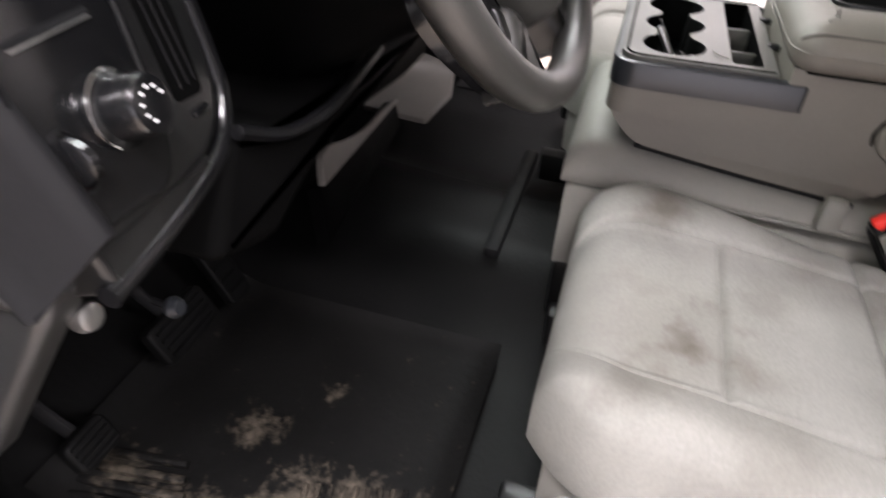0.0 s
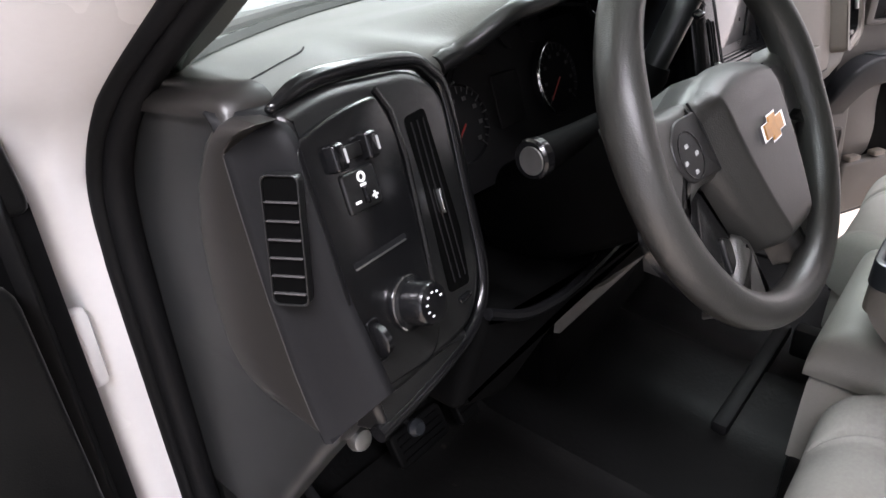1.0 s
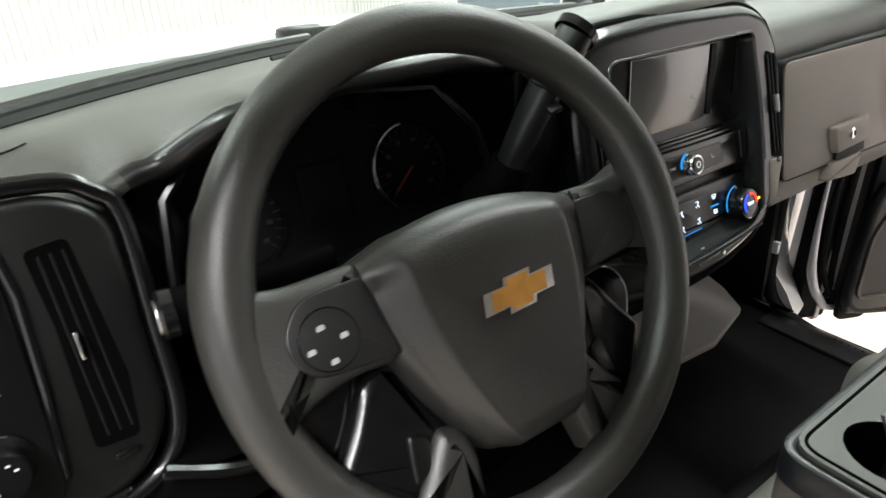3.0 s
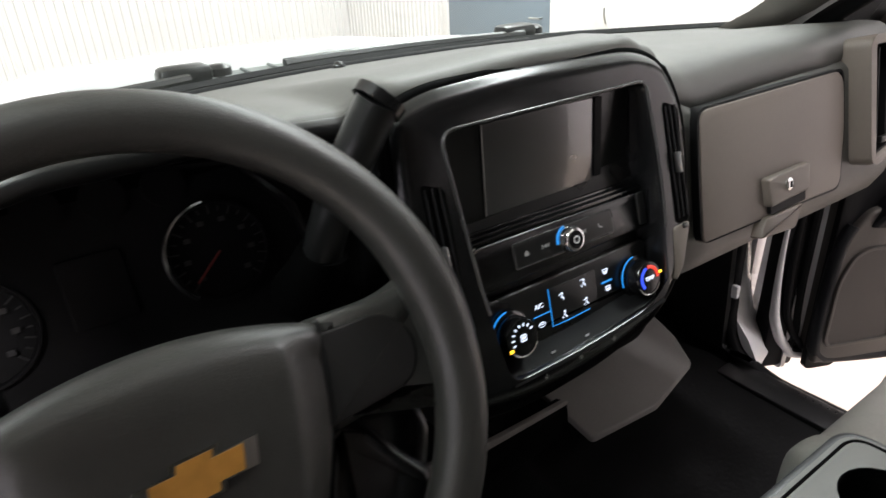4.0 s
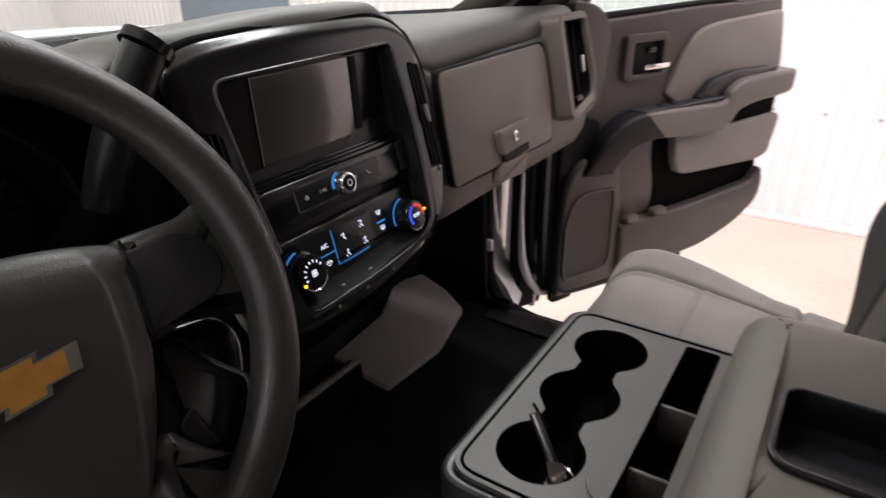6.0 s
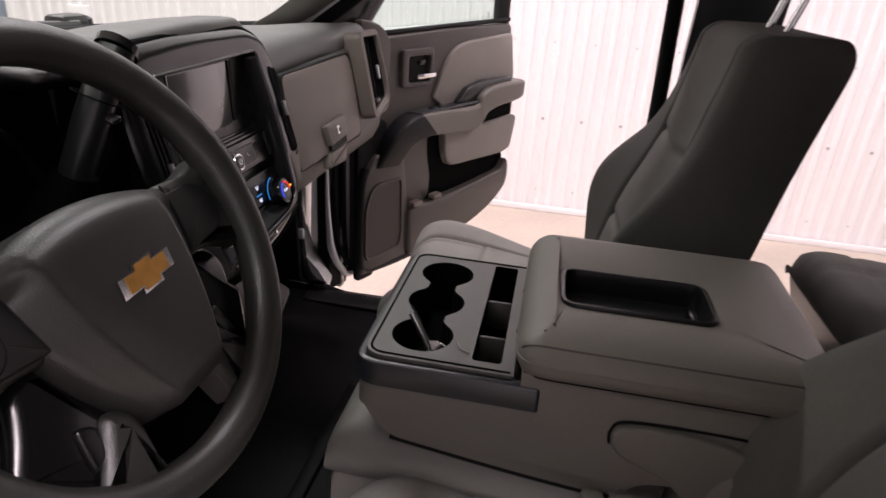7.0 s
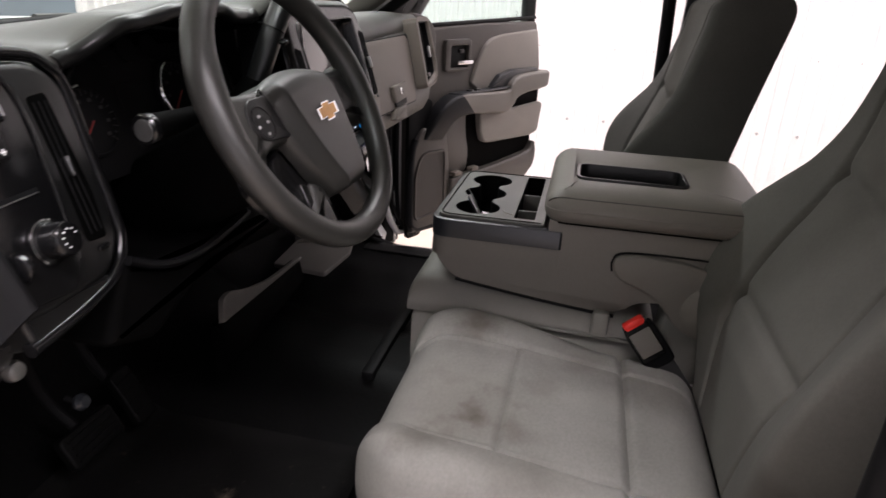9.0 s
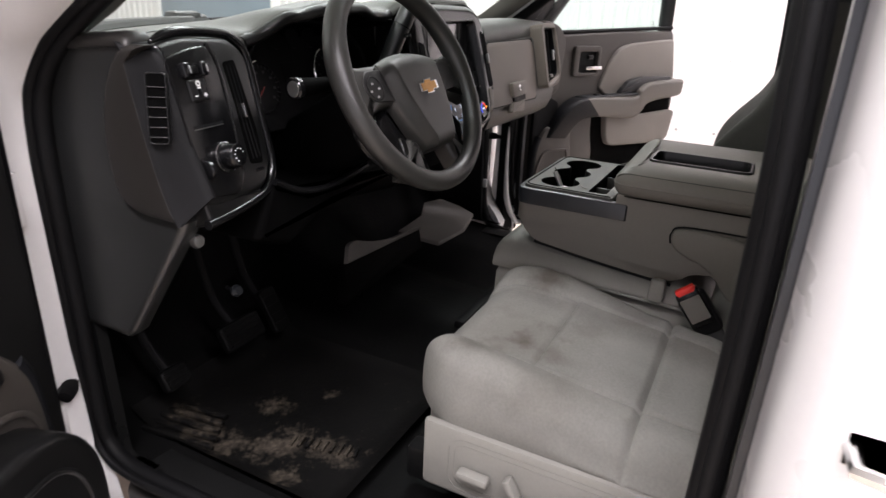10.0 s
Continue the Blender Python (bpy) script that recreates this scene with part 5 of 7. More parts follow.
for a in (-0.056, -0.006):
    LM = CS @ pose(a, -0.1060, -0.0055, 60, 0, 0)
    bm = ringprism(circle(0.0024, 0, 0.0012, 10), circle(0.0014, 0, 0.0012, 10), -0.001, 0.0010, LM)
    prism(rrect(0.0070, 0.0012, 0.0004, 0.0006, -0.0022), -0.001, 0.0010, LM, bm=bm)
    part("lower_mark", bm, GREYINK, stack, "faint pale symbol")
for a, lo, hi in ((0.159, 1.300, 1.436), (-0.171, 1.285, 1.42)):
    # near-black plate on the bezel in place of a shaded outlet
    part("outlet_well", prism(fillet([(a - 0.010, cz(lo)), (a + 0.014, cz(lo)), (a + 0.018, cz(hi) - 0.01), (a - 0.006, cz(hi))], 0.006, 4), -0.02, 0.0068, CS), SHADEBLACK, stack, "tall dark air outlet")
    for k in range(3):
        part("vane", box((0.0018, cz(hi) - cz(lo) - 0.012, 0.004), (a - 0.004 + 0.008 * k, (cz(lo) + cz(hi)) / 2, 0.0065), CS), SEAL, stack)
    part("vane_tab", box((0.0032, 0.024, 0.009), (a + 0.002, (cz(lo) + cz(hi)) / 2, 0.011), CS, 0.002), STEEL, stack, "silver vane tab")
    part("outlet_thumb", box((0.010, 0.006, 0.006), (a + 0.004, cz(lo) - 0.005, 0.0075), CS, 0.0025), EDGE, stack)
part("side_cheek", prism(fillet([(0.136, cz(1.236)), (0.152, cz(1.250)), (0.174, cz(1.298)), (0.143, cz(1.298))], 0.006, 4), -0.02, 0.0078, CS, 0.002), ASH, stack, "grey-brown cheek below the outlet")
# hanging panel under the stack
part("lower_skirt", prism(fillet([(-0.20, 1.24), (0.16, 1.24), (0.12, 1.155), (-0.18, 1.145)], 0.02), -0.20, 0.0, basis((0, 0.125, 0), (1, 0, 0), (0, 0, 1))), SHADEBLACK, stack, "black skirt under the stack")

# lining of the cluster hood, shade put in its black, with a rounded lip
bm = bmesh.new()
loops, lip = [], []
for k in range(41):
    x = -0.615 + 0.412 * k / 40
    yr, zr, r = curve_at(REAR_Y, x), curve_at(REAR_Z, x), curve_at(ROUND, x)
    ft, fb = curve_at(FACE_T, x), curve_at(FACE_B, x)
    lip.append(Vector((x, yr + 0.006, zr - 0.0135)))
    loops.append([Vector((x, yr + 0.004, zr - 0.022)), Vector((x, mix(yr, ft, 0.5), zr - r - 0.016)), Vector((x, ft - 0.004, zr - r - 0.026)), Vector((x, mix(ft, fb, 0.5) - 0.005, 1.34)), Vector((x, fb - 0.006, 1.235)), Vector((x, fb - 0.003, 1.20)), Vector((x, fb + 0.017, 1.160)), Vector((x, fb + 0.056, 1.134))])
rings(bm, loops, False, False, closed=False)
part("hood_lining", bm, SHADEBLACK, dash, "lining of the cluster hood, black with shade", sharp=60)
part("hood_lip", tube(lip, 0.0105, 10), BLACK, dash, "rounded black lip of the cluster hood", sharp=80)

# ---- instrument cluster ----
CL = basis((-0.425, 0.285, 1.365), (1, 0, 0), (0, 0.30, 0.954))
cluster = thing("instrument_cluster", (-0.425, 0.3, 1.26), "dark instrument cluster with bright-ringed round gauges", "instrument cluster")
part("cluster_face", prism(fillet([(-0.205, -0.10), (0.205, -0.10), (0.205, 0.05), (0.15, 0.078), (-0.12, 0.078), (-0.19, 0.02)], 0.03), -0.02, 0.0, CL), SEAL, cluster, "black cluster face")
part("inner_lip", tube([CL @ Vector(p) for p in ((-0.178, -0.06, 0.05), (-0.165, 0.02, 0.05), (-0.12, 0.070, 0.05), (0.0, 0.086, 0.05), (0.12, 0.072, 0.05), (0.165, 0.02, 0.05), (0.178, -0.06, 0.05))], 0.006, 8), SATIN, cluster, "satin black inner lip")
for a, b, r in ((-0.098, -0.022, 0.046), (0.100, -0.008, 0.048)):
    dial = part("gauge", lathe([(r, 0.0), (r, 0.006), (r - 0.003, 0.006), (r - 0.004, 0.002)], CL @ pose(a, b, 0), 48), SEAL, cluster, "round gauge")
    part("gauge_ring", tube([CL @ Vector((a + r * math.cos(t), b + r * math.sin(t), 0.009)) for t in [math.radians(95 + 8 * k) for k in range(18)]], 0.0028, 8), CHROME, dial, "bright gauge ring")
    for k in range(21):
        t = math.radians(225 - 13.5 * k)
        part("tick", box((0.005 if k % 2 else 0.009, 0.0013, 0.0005), (0, 0, 0), CL @ pose(a + (r - 0.008) * math.cos(t), b + (r - 0.008) * math.sin(t), 0.0066) @ pose(0, 0, 0, 0, 0, math.degrees(t))), DIALINK, dial)
    for k in range(8):
        t = math.radians(225 - 38.5 * k)
        part("numeral_bar", box((0.006, 0.0045, 0.0005), (a + (r - 0.018) * math.cos(t), b + (r - 0.018) * math.sin(t), 0.0066), CL), DIALINK, dial, "unreadable gauge numeral")
    t = math.radians(222)
    part("needle", tube([CL @ Vector((a, b, 0.009)), CL @ Vector((a + 0.036 * math.cos(t), b + 0.036 * math.sin(t), 0.009))], 0.0011, 6), NEEDLE, dial, "red needle")
for a in (-0.03, 0.02, 0.07):
    part("small_gauge", lathe([(0.019, 0.0), (0.019, 0.004), (0.017, 0.004)], CL @ pose(a, 0.062, 0), 28), SEAL, cluster, "small upper gauge")
part("info_display", prism(rrect(0.052, 0.062, 0.004, -0.005, -0.012), 0.0, 0.003, CL, 0.001), SEAL, cluster, "dark information display")
# column and lower dash below the cluster
column = thing("steering_column", (-0.4294, 0.15, 1.25), "black steering column with stalks", "steering column")
WC = Vector((-0.4275, 0.0146, 1.3776))
WT = math.radians(30.45)
WH = basis(WC, (1, 0, 0), (0, math.sin(WT), math.cos(WT)))
# shroud and stalk are near-black: the shade round the column is in their colour
part("shroud", prism(fillet([(-0.062, -0.085), (0.062, -0.085), (0.075, 0.0), (0.055, 0.045), (-0.055, 0.045), (-0.075, 0.0)], 0.03), -0.30, -0.055, WH, 0.012), SHADEBLACK, column, "black column shroud, deepened for shade")
stalk = part("turn_stalk", tube([(-0.50, 0.125, 1.366), (-0.56, 0.118, 1.367), (-0.622, 0.114, 1.368)], lambda t: 0.010 + 0.006 * t, 16), SHADEBLACK, column, "black turn-signal stalk")
part("stalk_cap", lathe([(0.0175, 0.0), (0.0175, 0.008), (0.0155, 0.0105), (0.0125, 0.011)], basis((-0.621, 0.114, 1.368), (0.1, 1, 0), (0, 0, 1)) @ pose(0, 0, 0, 180, 0, 0), 28), SATIN, stalk, "rounded stalk end")
part("stalk_disc", lathe([(0.0122, 0.0), (0.0118, 0.0012)], basis((-0.632, 0.1129, 1.368), (0.1, 1, 0), (0, 0, 1)) @ pose(0, 0, 0, 180, 0, 0), 24), STEEL, stalk, "grey end disc")
shifter = part("gear_lever", tube(smooth_path([(-0.266, 0.184, 1.356), (-0.258, 0.171, 1.397), (-0.241, 0.158, 1.447), (-0.213, 0.146, 1.500)], 6), lambda t: 0.0195 + 0.0018 * min(1.0, t * 1.25), 20, squash=0.85), BLACK, column, "black column gear lever")
# added near-black sleeve: stands for the shade the lever goes down into
part("lever_shade", tube([(-0.278, 0.205, 1.325), (-0.270, 0.192, 1.345), (-0.264, 0.181, 1.366), (-0.262, 0.178, 1.376)], lambda t: 0.030 - 0.008 * t, 18), SHADEBLACK, shifter, "near-black sleeve for the shade at the lever's foot", sharp=70)
part("lever_cap", tube([(-0.2155, 0.1462, 1.4975), (-0.2085, 0.1468, 1.5040)], 0.0216, 20, squash=0.85), SATIN, shifter, "lever end cap")
part("lever_button", box((0.014, 0.006, 0.018), (0, 0, 0), basis((-0.2475, 0.1385, 1.436), (0.9, -0.30, 0.34), (-0.32, -0.18, 0.93)), 0.003), SATIN, shifter, "tow mode button")
part("lever_seam", tube([Vector((-0.2385, 0.1575, 1.453)) + Vector((0.0236 * math.cos(t), 0.0228 * math.sin(t), -0.009 * math.cos(t) + 0.007 * math.sin(t))) for t in [math.pi * 2 * k / 24 for k in range(25)]], 0.0008, 5), SHADEBLACK, shifter, "thin seam round the lever")
# lower dash and column panel: black with the footwell's shade painted in
part("lower_dash", prism(fillet([(-0.655, 1.225), (-0.56, 1.185), (-0.40, 1.196), (-0.205, 1.175), (-0.20, 1.122), (-0.29, 1.122), (-0.41, 1.136), (-0.50, 1.146), (-0.62, 1.10), (-0.70, 1.13)], 0.012), -0.16, 0.0, basis((0, 0.142, 0), (1, 0, 0), (0, 0, 1)), 0.015), SHADEBLACK, dash, "black lower dash, deepened for shade")
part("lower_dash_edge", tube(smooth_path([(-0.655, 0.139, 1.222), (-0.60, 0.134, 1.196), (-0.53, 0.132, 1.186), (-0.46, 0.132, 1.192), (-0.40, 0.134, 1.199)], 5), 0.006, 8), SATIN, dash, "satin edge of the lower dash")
part("column_cowl", prism(fillet([(-0.62, 1.20), (-0.24, 1.20), (-0.22, 1.275), (-0.30, 1.295), (-0.56, 1.295), (-0.63, 1.275)], 0.02), -0.10, 0.0, basis((0, 0.18, 0), (1, 0, 0), (0, 0.3, 0.95)), 0.01), SHADEBLACK, dash, "black panel round the column, deepened for shade")

# ---- steering wheel ----
wheel = thing("steering_wheel", WC, "dark grey four-spoke steering wheel with a gold badge", "steering wheel")
R = 0.1790
WR = basis((-0.4295, 0.020, 1.3703), (0.998, -0.0644, 0), (0.0297, 0.4598, 0.8876))
bm = bmesh.new()
loops = []
for i in range(97):
    t = 2 * math.pi * i / 96
    grip = 1.0 + 0.10 * math.exp(-((math.degrees(t) - 15) / 14) ** 2) + 0.10 * math.exp(-((math.degrees(t) - 165) / 14) ** 2)
    loops.append([WR @ Vector(((R + 0.0175 * grip * math.cos(p)) * math.cos(t), (R + 0.0175 * grip * math.cos(p)) * math.sin(t), 0.0185 * grip * math.sin(p))) for p in [2 * math.pi * j / 20 for j in range(20)]])
rings(bm, loops, False, False)
part("rim", bm, WHEEL, wheel, "dark grey padded rim", sharp=80)
def hub_top(u, y, v):
    """The airbag cover: a flat middle between two sloping facets, rolled over at its top."""
    a = abs(u)
    facet = min(1.0, max(0.0, (a - 0.68) / 0.20)) * min(1.0, v / 0.16)
    return 0.0135 - 0.015 * facet - 0.005 * max(0.0, a - 0.9) / 0.1 - 0.010 * max(0.0, 1 - v / 0.22) ** 2


bm = cushion(I4, lambda v: 0.101 - 0.064 * v ** 2.2, 0.050, -0.124, hub_top, -0.055, 0.020, 72, 64, 0.012)
for vert in bm.verts:
    ahead = max(0.0, min(1.0, (vert.co.y + 0.05) / 0.10))
    vert.co.y -= 0.020 * ahead * (vert.co.x / 0.1) ** 2
bm.transform(WH)
hub = part("hub", bm, WHEEL, wheel, "dark grey airbag cover", sharp=80)


def bowtie(k):
    w, h, g = 0.034 * k, 0.0075 * k, 0.0125 * k
    return [(-w, -h), (-w * 0.36, -h), (-w * 0.42, -g), (w * 0.30, -g), (w * 0.36, -h), (w * 0.88, -h), (w, h), (w * 0.36, h), (w * 0.42, g), (-w * 0.30, g), (-w * 0.36, h), (-w * 0.88, h)]


BD = WH @ pose(0.0050, -0.022, 0.0133, 0, 0, 2)
badge = part("badge", prism([Vector(p) for p in bowtie(1.0)], 0.0, 0.003, BD), CHROME, hub, "chrome cross-shaped badge edge")
part("badge_inlay", prism([Vector((p[0] * 0.76, p[1] * 0.86)) for p in bowtie(1.0)], 0.003, 0.0038, BD), GOLD, badge, "gold badge inlay")
for s in (-1, 1):
    pad = part("spoke", prism(fillet([(s * 0.182, 0.044), (s * 0.150, 0.033), (s * 0.095, 0.034), (s * 0.084, -0.038), (s * 0.118, -0.034), (s * 0.152, -0.043), (s * 0.180, -0.058)], [0.004, 0.03, 0.004, 0.01, 0.03, 0.03, 0.004], 6), -0.037, -0.004, WH, 0.011, steps=5), WHEEL, wheel, "side spoke", sharp=60)
    bez = part("spoke_pad", prism(fillet([(s * 0.092, 0.024), (s * 0.140, 0.024), (s * 0.158, 0.000), (s * 0.146, -0.027), (s * 0.084, -0.032)], [0.003, 0.018, 0.02, 0.018, 0.003], 6), -0.012, -0.0022, WH, 0.0022), PADBLACK, pad, "black control pad")
    part("pad_seam", tube([WH @ Vector((s * 0.0965, 0.032, -0.0045)), WH @ Vector((s * 0.0935, 0.010, -0.0015)), WH @ Vector((s * 0.0870, -0.030, -0.0030))], 0.0011, 6), SEAL, pad, "dark seam beside the airbag cover")
    if s < 0:
        part("rocker", ringprism(circle(0.0200, -0.128, -0.006, 32), circle(0.0190, -0.128, -0.006, 32), -0.004, -0.0014, WH, 0.0003), SATIN, bez, "round rim of the control")
        for a, b in ((-0.131, 0.002), (-0.118, -0.007), (-0.141, -0.010), (-0.129, -0.020)):
            part("key_mark", prism(fillet([(a - 0.0032, b - 0.0018), (a + 0.0028, b - 0.0012), (a + 0.0022, b + 0.0020), (a - 0.0024, b + 0.0017)], 0.001, 2), -0.004, -0.0014, WH), GREYINK, bez, "pale control symbol")
    lower = part("lower_spoke", prism(fillet([(s * 0.086, -0.030), (s * 0.112, -0.038), (s * 0.128, -0.068), (s * 0.150, -0.094), (s * 0.118, -0.138), (s * 0.076, -0.162), (s * 0.056, -0.136), (s * 0.046, -0.112), (s * 0.066, -0.080)], [0.005, 0.02, 0.04, 0.01, 0.01, 0.01, 0.03, 0.02, 0.02], 6), -0.054, -0.024, WH, 0.013, steps=5), SATIN, wheel, "satin black lower spoke cover", sharp=60)
    part("spoke_web", prism(fillet([(s * 0.080, -0.028), (s * 0.150, -0.040), (s * 0.164, -0.062), (s * 0.150, -0.095), (s * 0.122, -0.128), (s * 0.074, -0.152), (s * 0.052, -0.130), (s * 0.062, -0.080)], [0.004, 0.01, 0.02, 0.03, 0.03, 0.02, 0.02, 0.02], 5), -0.056, -0.040, WH, 0.006), SATIN, lower, "black web between the hub and the rim")
    part("spoke_grip", prism(fillet([(s * 0.072, -0.090), (s * 0.050, -0.100), (s * 0.046, -0.120), (s * 0.050, -0.145), (s * 0.056, -0.172), (s * 0.122, -0.148), (s * 0.098, -0.126)], [0.008, 0.01, 0.02, 0.03, 0.004, 0.004, 0.04], 6), -0.052, -0.015, WH, 0.014, steps=5), WHEEL, lower, "dark grey inner edge of the spoke", sharp=60)
    part("spoke_inlay", prism(fillet([(s * 0.094, -0.086), (s * 0.078, -0.094), (s * 0.084, -0.116), (s * 0.100, -0.122)], 0.006), -0.030, -0.0205, WH, 0.003, steps=4), GLOSS, lower, "glossy spoke inlay")
# ---- seats ----
def front_seat(cx, dy, s, cloth, back_cloth, label, recline, out, broad, firm, back_y):
    """A front seat; s: the side of the door, -1 or 1; out, broad: how far the cushion sits outwards, and its width;
    firm: how far the backrest's bolsters stand out; back_y: its foot."""
    seat = thing("front_seat", (cx, -0.3 + dy, 0.66), label, "seat", "front seats")

    def top(u, y, v):
        bol = (0.048 if u * s < 0 else 0.050) * (1 - 0.75 * v) * math.sin(math.pi * min(1.0, 0.25 + v * 1.2)) * max(0.0, (abs(u) - 0.55) / 0.45) ** 0.7 if abs(u) > 0.55 else 0.0
        z = 0.965 + bol - 0.045 * v + 0.006 * math.sin(math.pi * v)
        z += groove(abs(u) - 0.60, 0.014, 0.008)
        if abs(u) < 0.60:
            z += groove(y + 0.283, 0.0045, 0.007) + 0.0025 * math.exp(-((y + 0.290) / 0.010) ** 2)
        z += groove(y + 0.462, 0.0055, 0.010)
        return z

    m = Matrix.Translation((cx + out, dy, 0)) @ Matrix.Diagonal((broad, 1, 1, 1))
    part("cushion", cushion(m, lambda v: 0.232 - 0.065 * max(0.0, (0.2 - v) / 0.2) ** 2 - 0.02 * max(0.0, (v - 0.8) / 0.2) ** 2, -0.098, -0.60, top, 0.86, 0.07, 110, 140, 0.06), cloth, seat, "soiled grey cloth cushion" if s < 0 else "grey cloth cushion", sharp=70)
    # padded lower front and the side base
    part("cushion_base", cushion(m, lambda v: 0.228 - 0.05 * max(0.0, (0.2 - v) / 0.2) ** 2, -0.122, -0.60, lambda u, y, v: 0.89 - 0.03 * v, 0.76, 0.03, 30, 30, 0.025), VINYL, seat, "grey vinyl lower cushion", sharp=70)
    valance = part("seat_valance", box((0.018, 0.44, 0.13), (cx + out + s * 0.234 * broad, dy - 0.36, 0.80), bevel=0.008), VINYL, seat, "grey plastic seat side")
    part("valance_edge", ringprism(rrect(0.34, 0.10, 0.03), rrect(0.32, 0.08, 0.022), 0.0, 0.006, basis((cx + out + s * (0.234 * broad + 0.010), dy - 0.36, 0.80), (0, -s, 0), (0, 0, 1)), 0.002), VINYL, valance)
    for y, ang in ((-0.24, 0), (-0.31, 60)):
        part("seat_control", box((0.022, 0.055, 0.016), (0, 0, 0), pose(cx + out + s * (0.234 * broad + 0.021), dy + y, 0.795, ang, 0, 0), 0.006), VINYL, valance, "seat adjuster")
    for x in (-0.17, 0.17):
        part("seat_rail", box((0.04, 0.50, 0.07), (cx + x, dy - 0.33, 0.715), bevel=0.008), BLACK, seat, "black steel seat rail")
    # backrest: local y up the back, z towards the front
    a = radians(recline)
    up = Vector((0, -math.sin(a), math.cos(a)))
    mb = basis((cx, back_y + dy, 0.905), (-1, 0, 0), up)

    def bend(v):
        return (0.055 if s < 0 else 0.026) * max(0.0, (v - 0.6) / 0.4) ** 2

    def back(u, y, v):
        bol = firm * 0.074 * math.exp(-((v - 0.40) / 0.24) ** 2) * max(0.0, (abs(u) - 0.50) / 0.5) ** 1.3 if abs(u) > 0.5 else 0.0
        z = 0.050 - (0.030 * max(0.0, (0.24 - v) / 0.24) if s < 0 else 0.0) + bend(v) + bol + 0.015 * math.sin(math.pi * min(1.0, v * 1.6)) - 0.04 * max(0.0, v - 0.8)
        w = 0.55 + 0.20 * max(0.0, (v - 0.55) / 0.45)
        z += groove(abs(u) - w, 0.018, 0.011)
        if abs(u) < w:
            z += groove(y - 0.40 - 0.03 * abs(u), 0.009, 0.009) + groove(y - 0.20, 0.009, 0.008)
        return z

    def wide(v):
        foot = 0.045 * max(0.0, (0.24 - v) / 0.24) if s < 0 else 0.0
        return 0.206 - foot + 0.052 * math.exp(-((v - 0.40) / 0.25) ** 2) - 0.018 * max(0.0, (v - 0.92) / 0.08) ** 2

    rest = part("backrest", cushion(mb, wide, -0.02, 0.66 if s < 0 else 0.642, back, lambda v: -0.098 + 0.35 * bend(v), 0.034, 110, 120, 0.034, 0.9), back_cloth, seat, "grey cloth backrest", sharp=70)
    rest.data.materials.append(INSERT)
    to_local = mb.inverted()
    if s > 0:
        # the top of this backrest is level and square
        for vert in rest.data.vertices:
            c = to_local @ vert.co
            e = min(1.0, max(0.0, (c.y - 0.44) / 0.20))
            c.y += 0.30 * max(0.0, 0.06 - c.z) * e * e
            vert.co = mb @ c
    for face in rest.data.polygons:
        c = to_local @ face.center
        v = min(1.0, max(0.0, (c.y + 0.02) / 0.68))
        if c.z > 0.02 and abs(c.x) < wide(v) * (0.55 + 0.20 * max(0.0, (v - 0.55) / 0.45)):
            face.material_index = 1
    part("backrest_shell", cushion(mb @ pose(0, 0, -0.058) @ Matrix.Diagonal((1, 1, -1, 1)), lambda v: wide(v) * 0.96, 0.02, 0.63, lambda u, y, v: 0.048 - 0.2 * bend(v), lambda v: -0.02 - 0.2 * bend(v), 0.06, 24, 30, 0.05), VINYL, seat, "grey vinyl back of the backrest", sharp=70)
    post_z = 0.045 if s < 0 else -0.020
    for x in (-0.055, 0.055):
        p0, p1 = mb @ Vector((x, 0.62, post_z)), mb @ Vector((x, 0.78, post_z))
        part("headrest_post", tube([p0, p1], 0.0065, 10), CHROME, seat, "chrome headrest post")
        part("post_guide", lathe([(0.013, 0.0), (0.012, 0.008), (0.009, 0.010)], basis(mb @ Vector((x, 0.652, post_z)), (1, 0, 0), (0, up.z, -up.y)) @ pose(0, 0, 0), 14), BLACK, seat)
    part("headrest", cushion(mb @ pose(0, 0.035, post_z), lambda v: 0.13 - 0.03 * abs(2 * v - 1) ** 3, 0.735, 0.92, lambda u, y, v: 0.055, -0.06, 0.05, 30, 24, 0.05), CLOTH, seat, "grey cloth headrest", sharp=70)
    # recliner cover on the inner side
    part("recliner_cover", cushion(basis((cx - s * 0.255, dy - 0.575, 0.98), (0, 1, 0), (0, 0, 1)) @ Matrix.Diagonal((1, 1, s, 1)), lambda v: 0.07 - 0.03 * v, -0.12, 0.14, lambda u, y, v: 0.014, -0.02, 0.03, 16, 16, 0.02), VINYL, seat, "grey recliner cover", sharp=70)
    return seat


front_seat(-0.402, 0.0, -1, SOILED, INSERT, "grey cloth driver's seat, cushion stained brown", 20.5, 0.0, 1.0, 0.85, -0.605)
# this seat's cushion takes the lit cloth copy, its backrest the shaded one
front_seat(0.46, 0.105, 1, LITCLOTH, CLOTH, "clean grey cloth passenger seat beside the console", 16, 0.04, 1.13, 1.0, -0.580)

# middle seat under the folded console
middle = thing("middle_seat", (0.0, -0.3, 0.66), "grey vinyl middle seat cushion under the console", "seat")
part("cushion", cushion(I4, lambda v: 0.180, -0.060, -0.52, lambda u, y, v: 1.030 - 0.03 * v, 0.955, 0.045, 40, 40, 0.04), VINYL, middle, "grey vinyl cushion", sharp=70)
part("cushion_base", cushion(I4, lambda v: 0.176, -0.068, -0.52, lambda u, y, v: 0.965 - 0.02 * v, 0.80, 0.02, 24, 24, 0.02), VINYL, middle, "grey vinyl lower cushion", sharp=70)
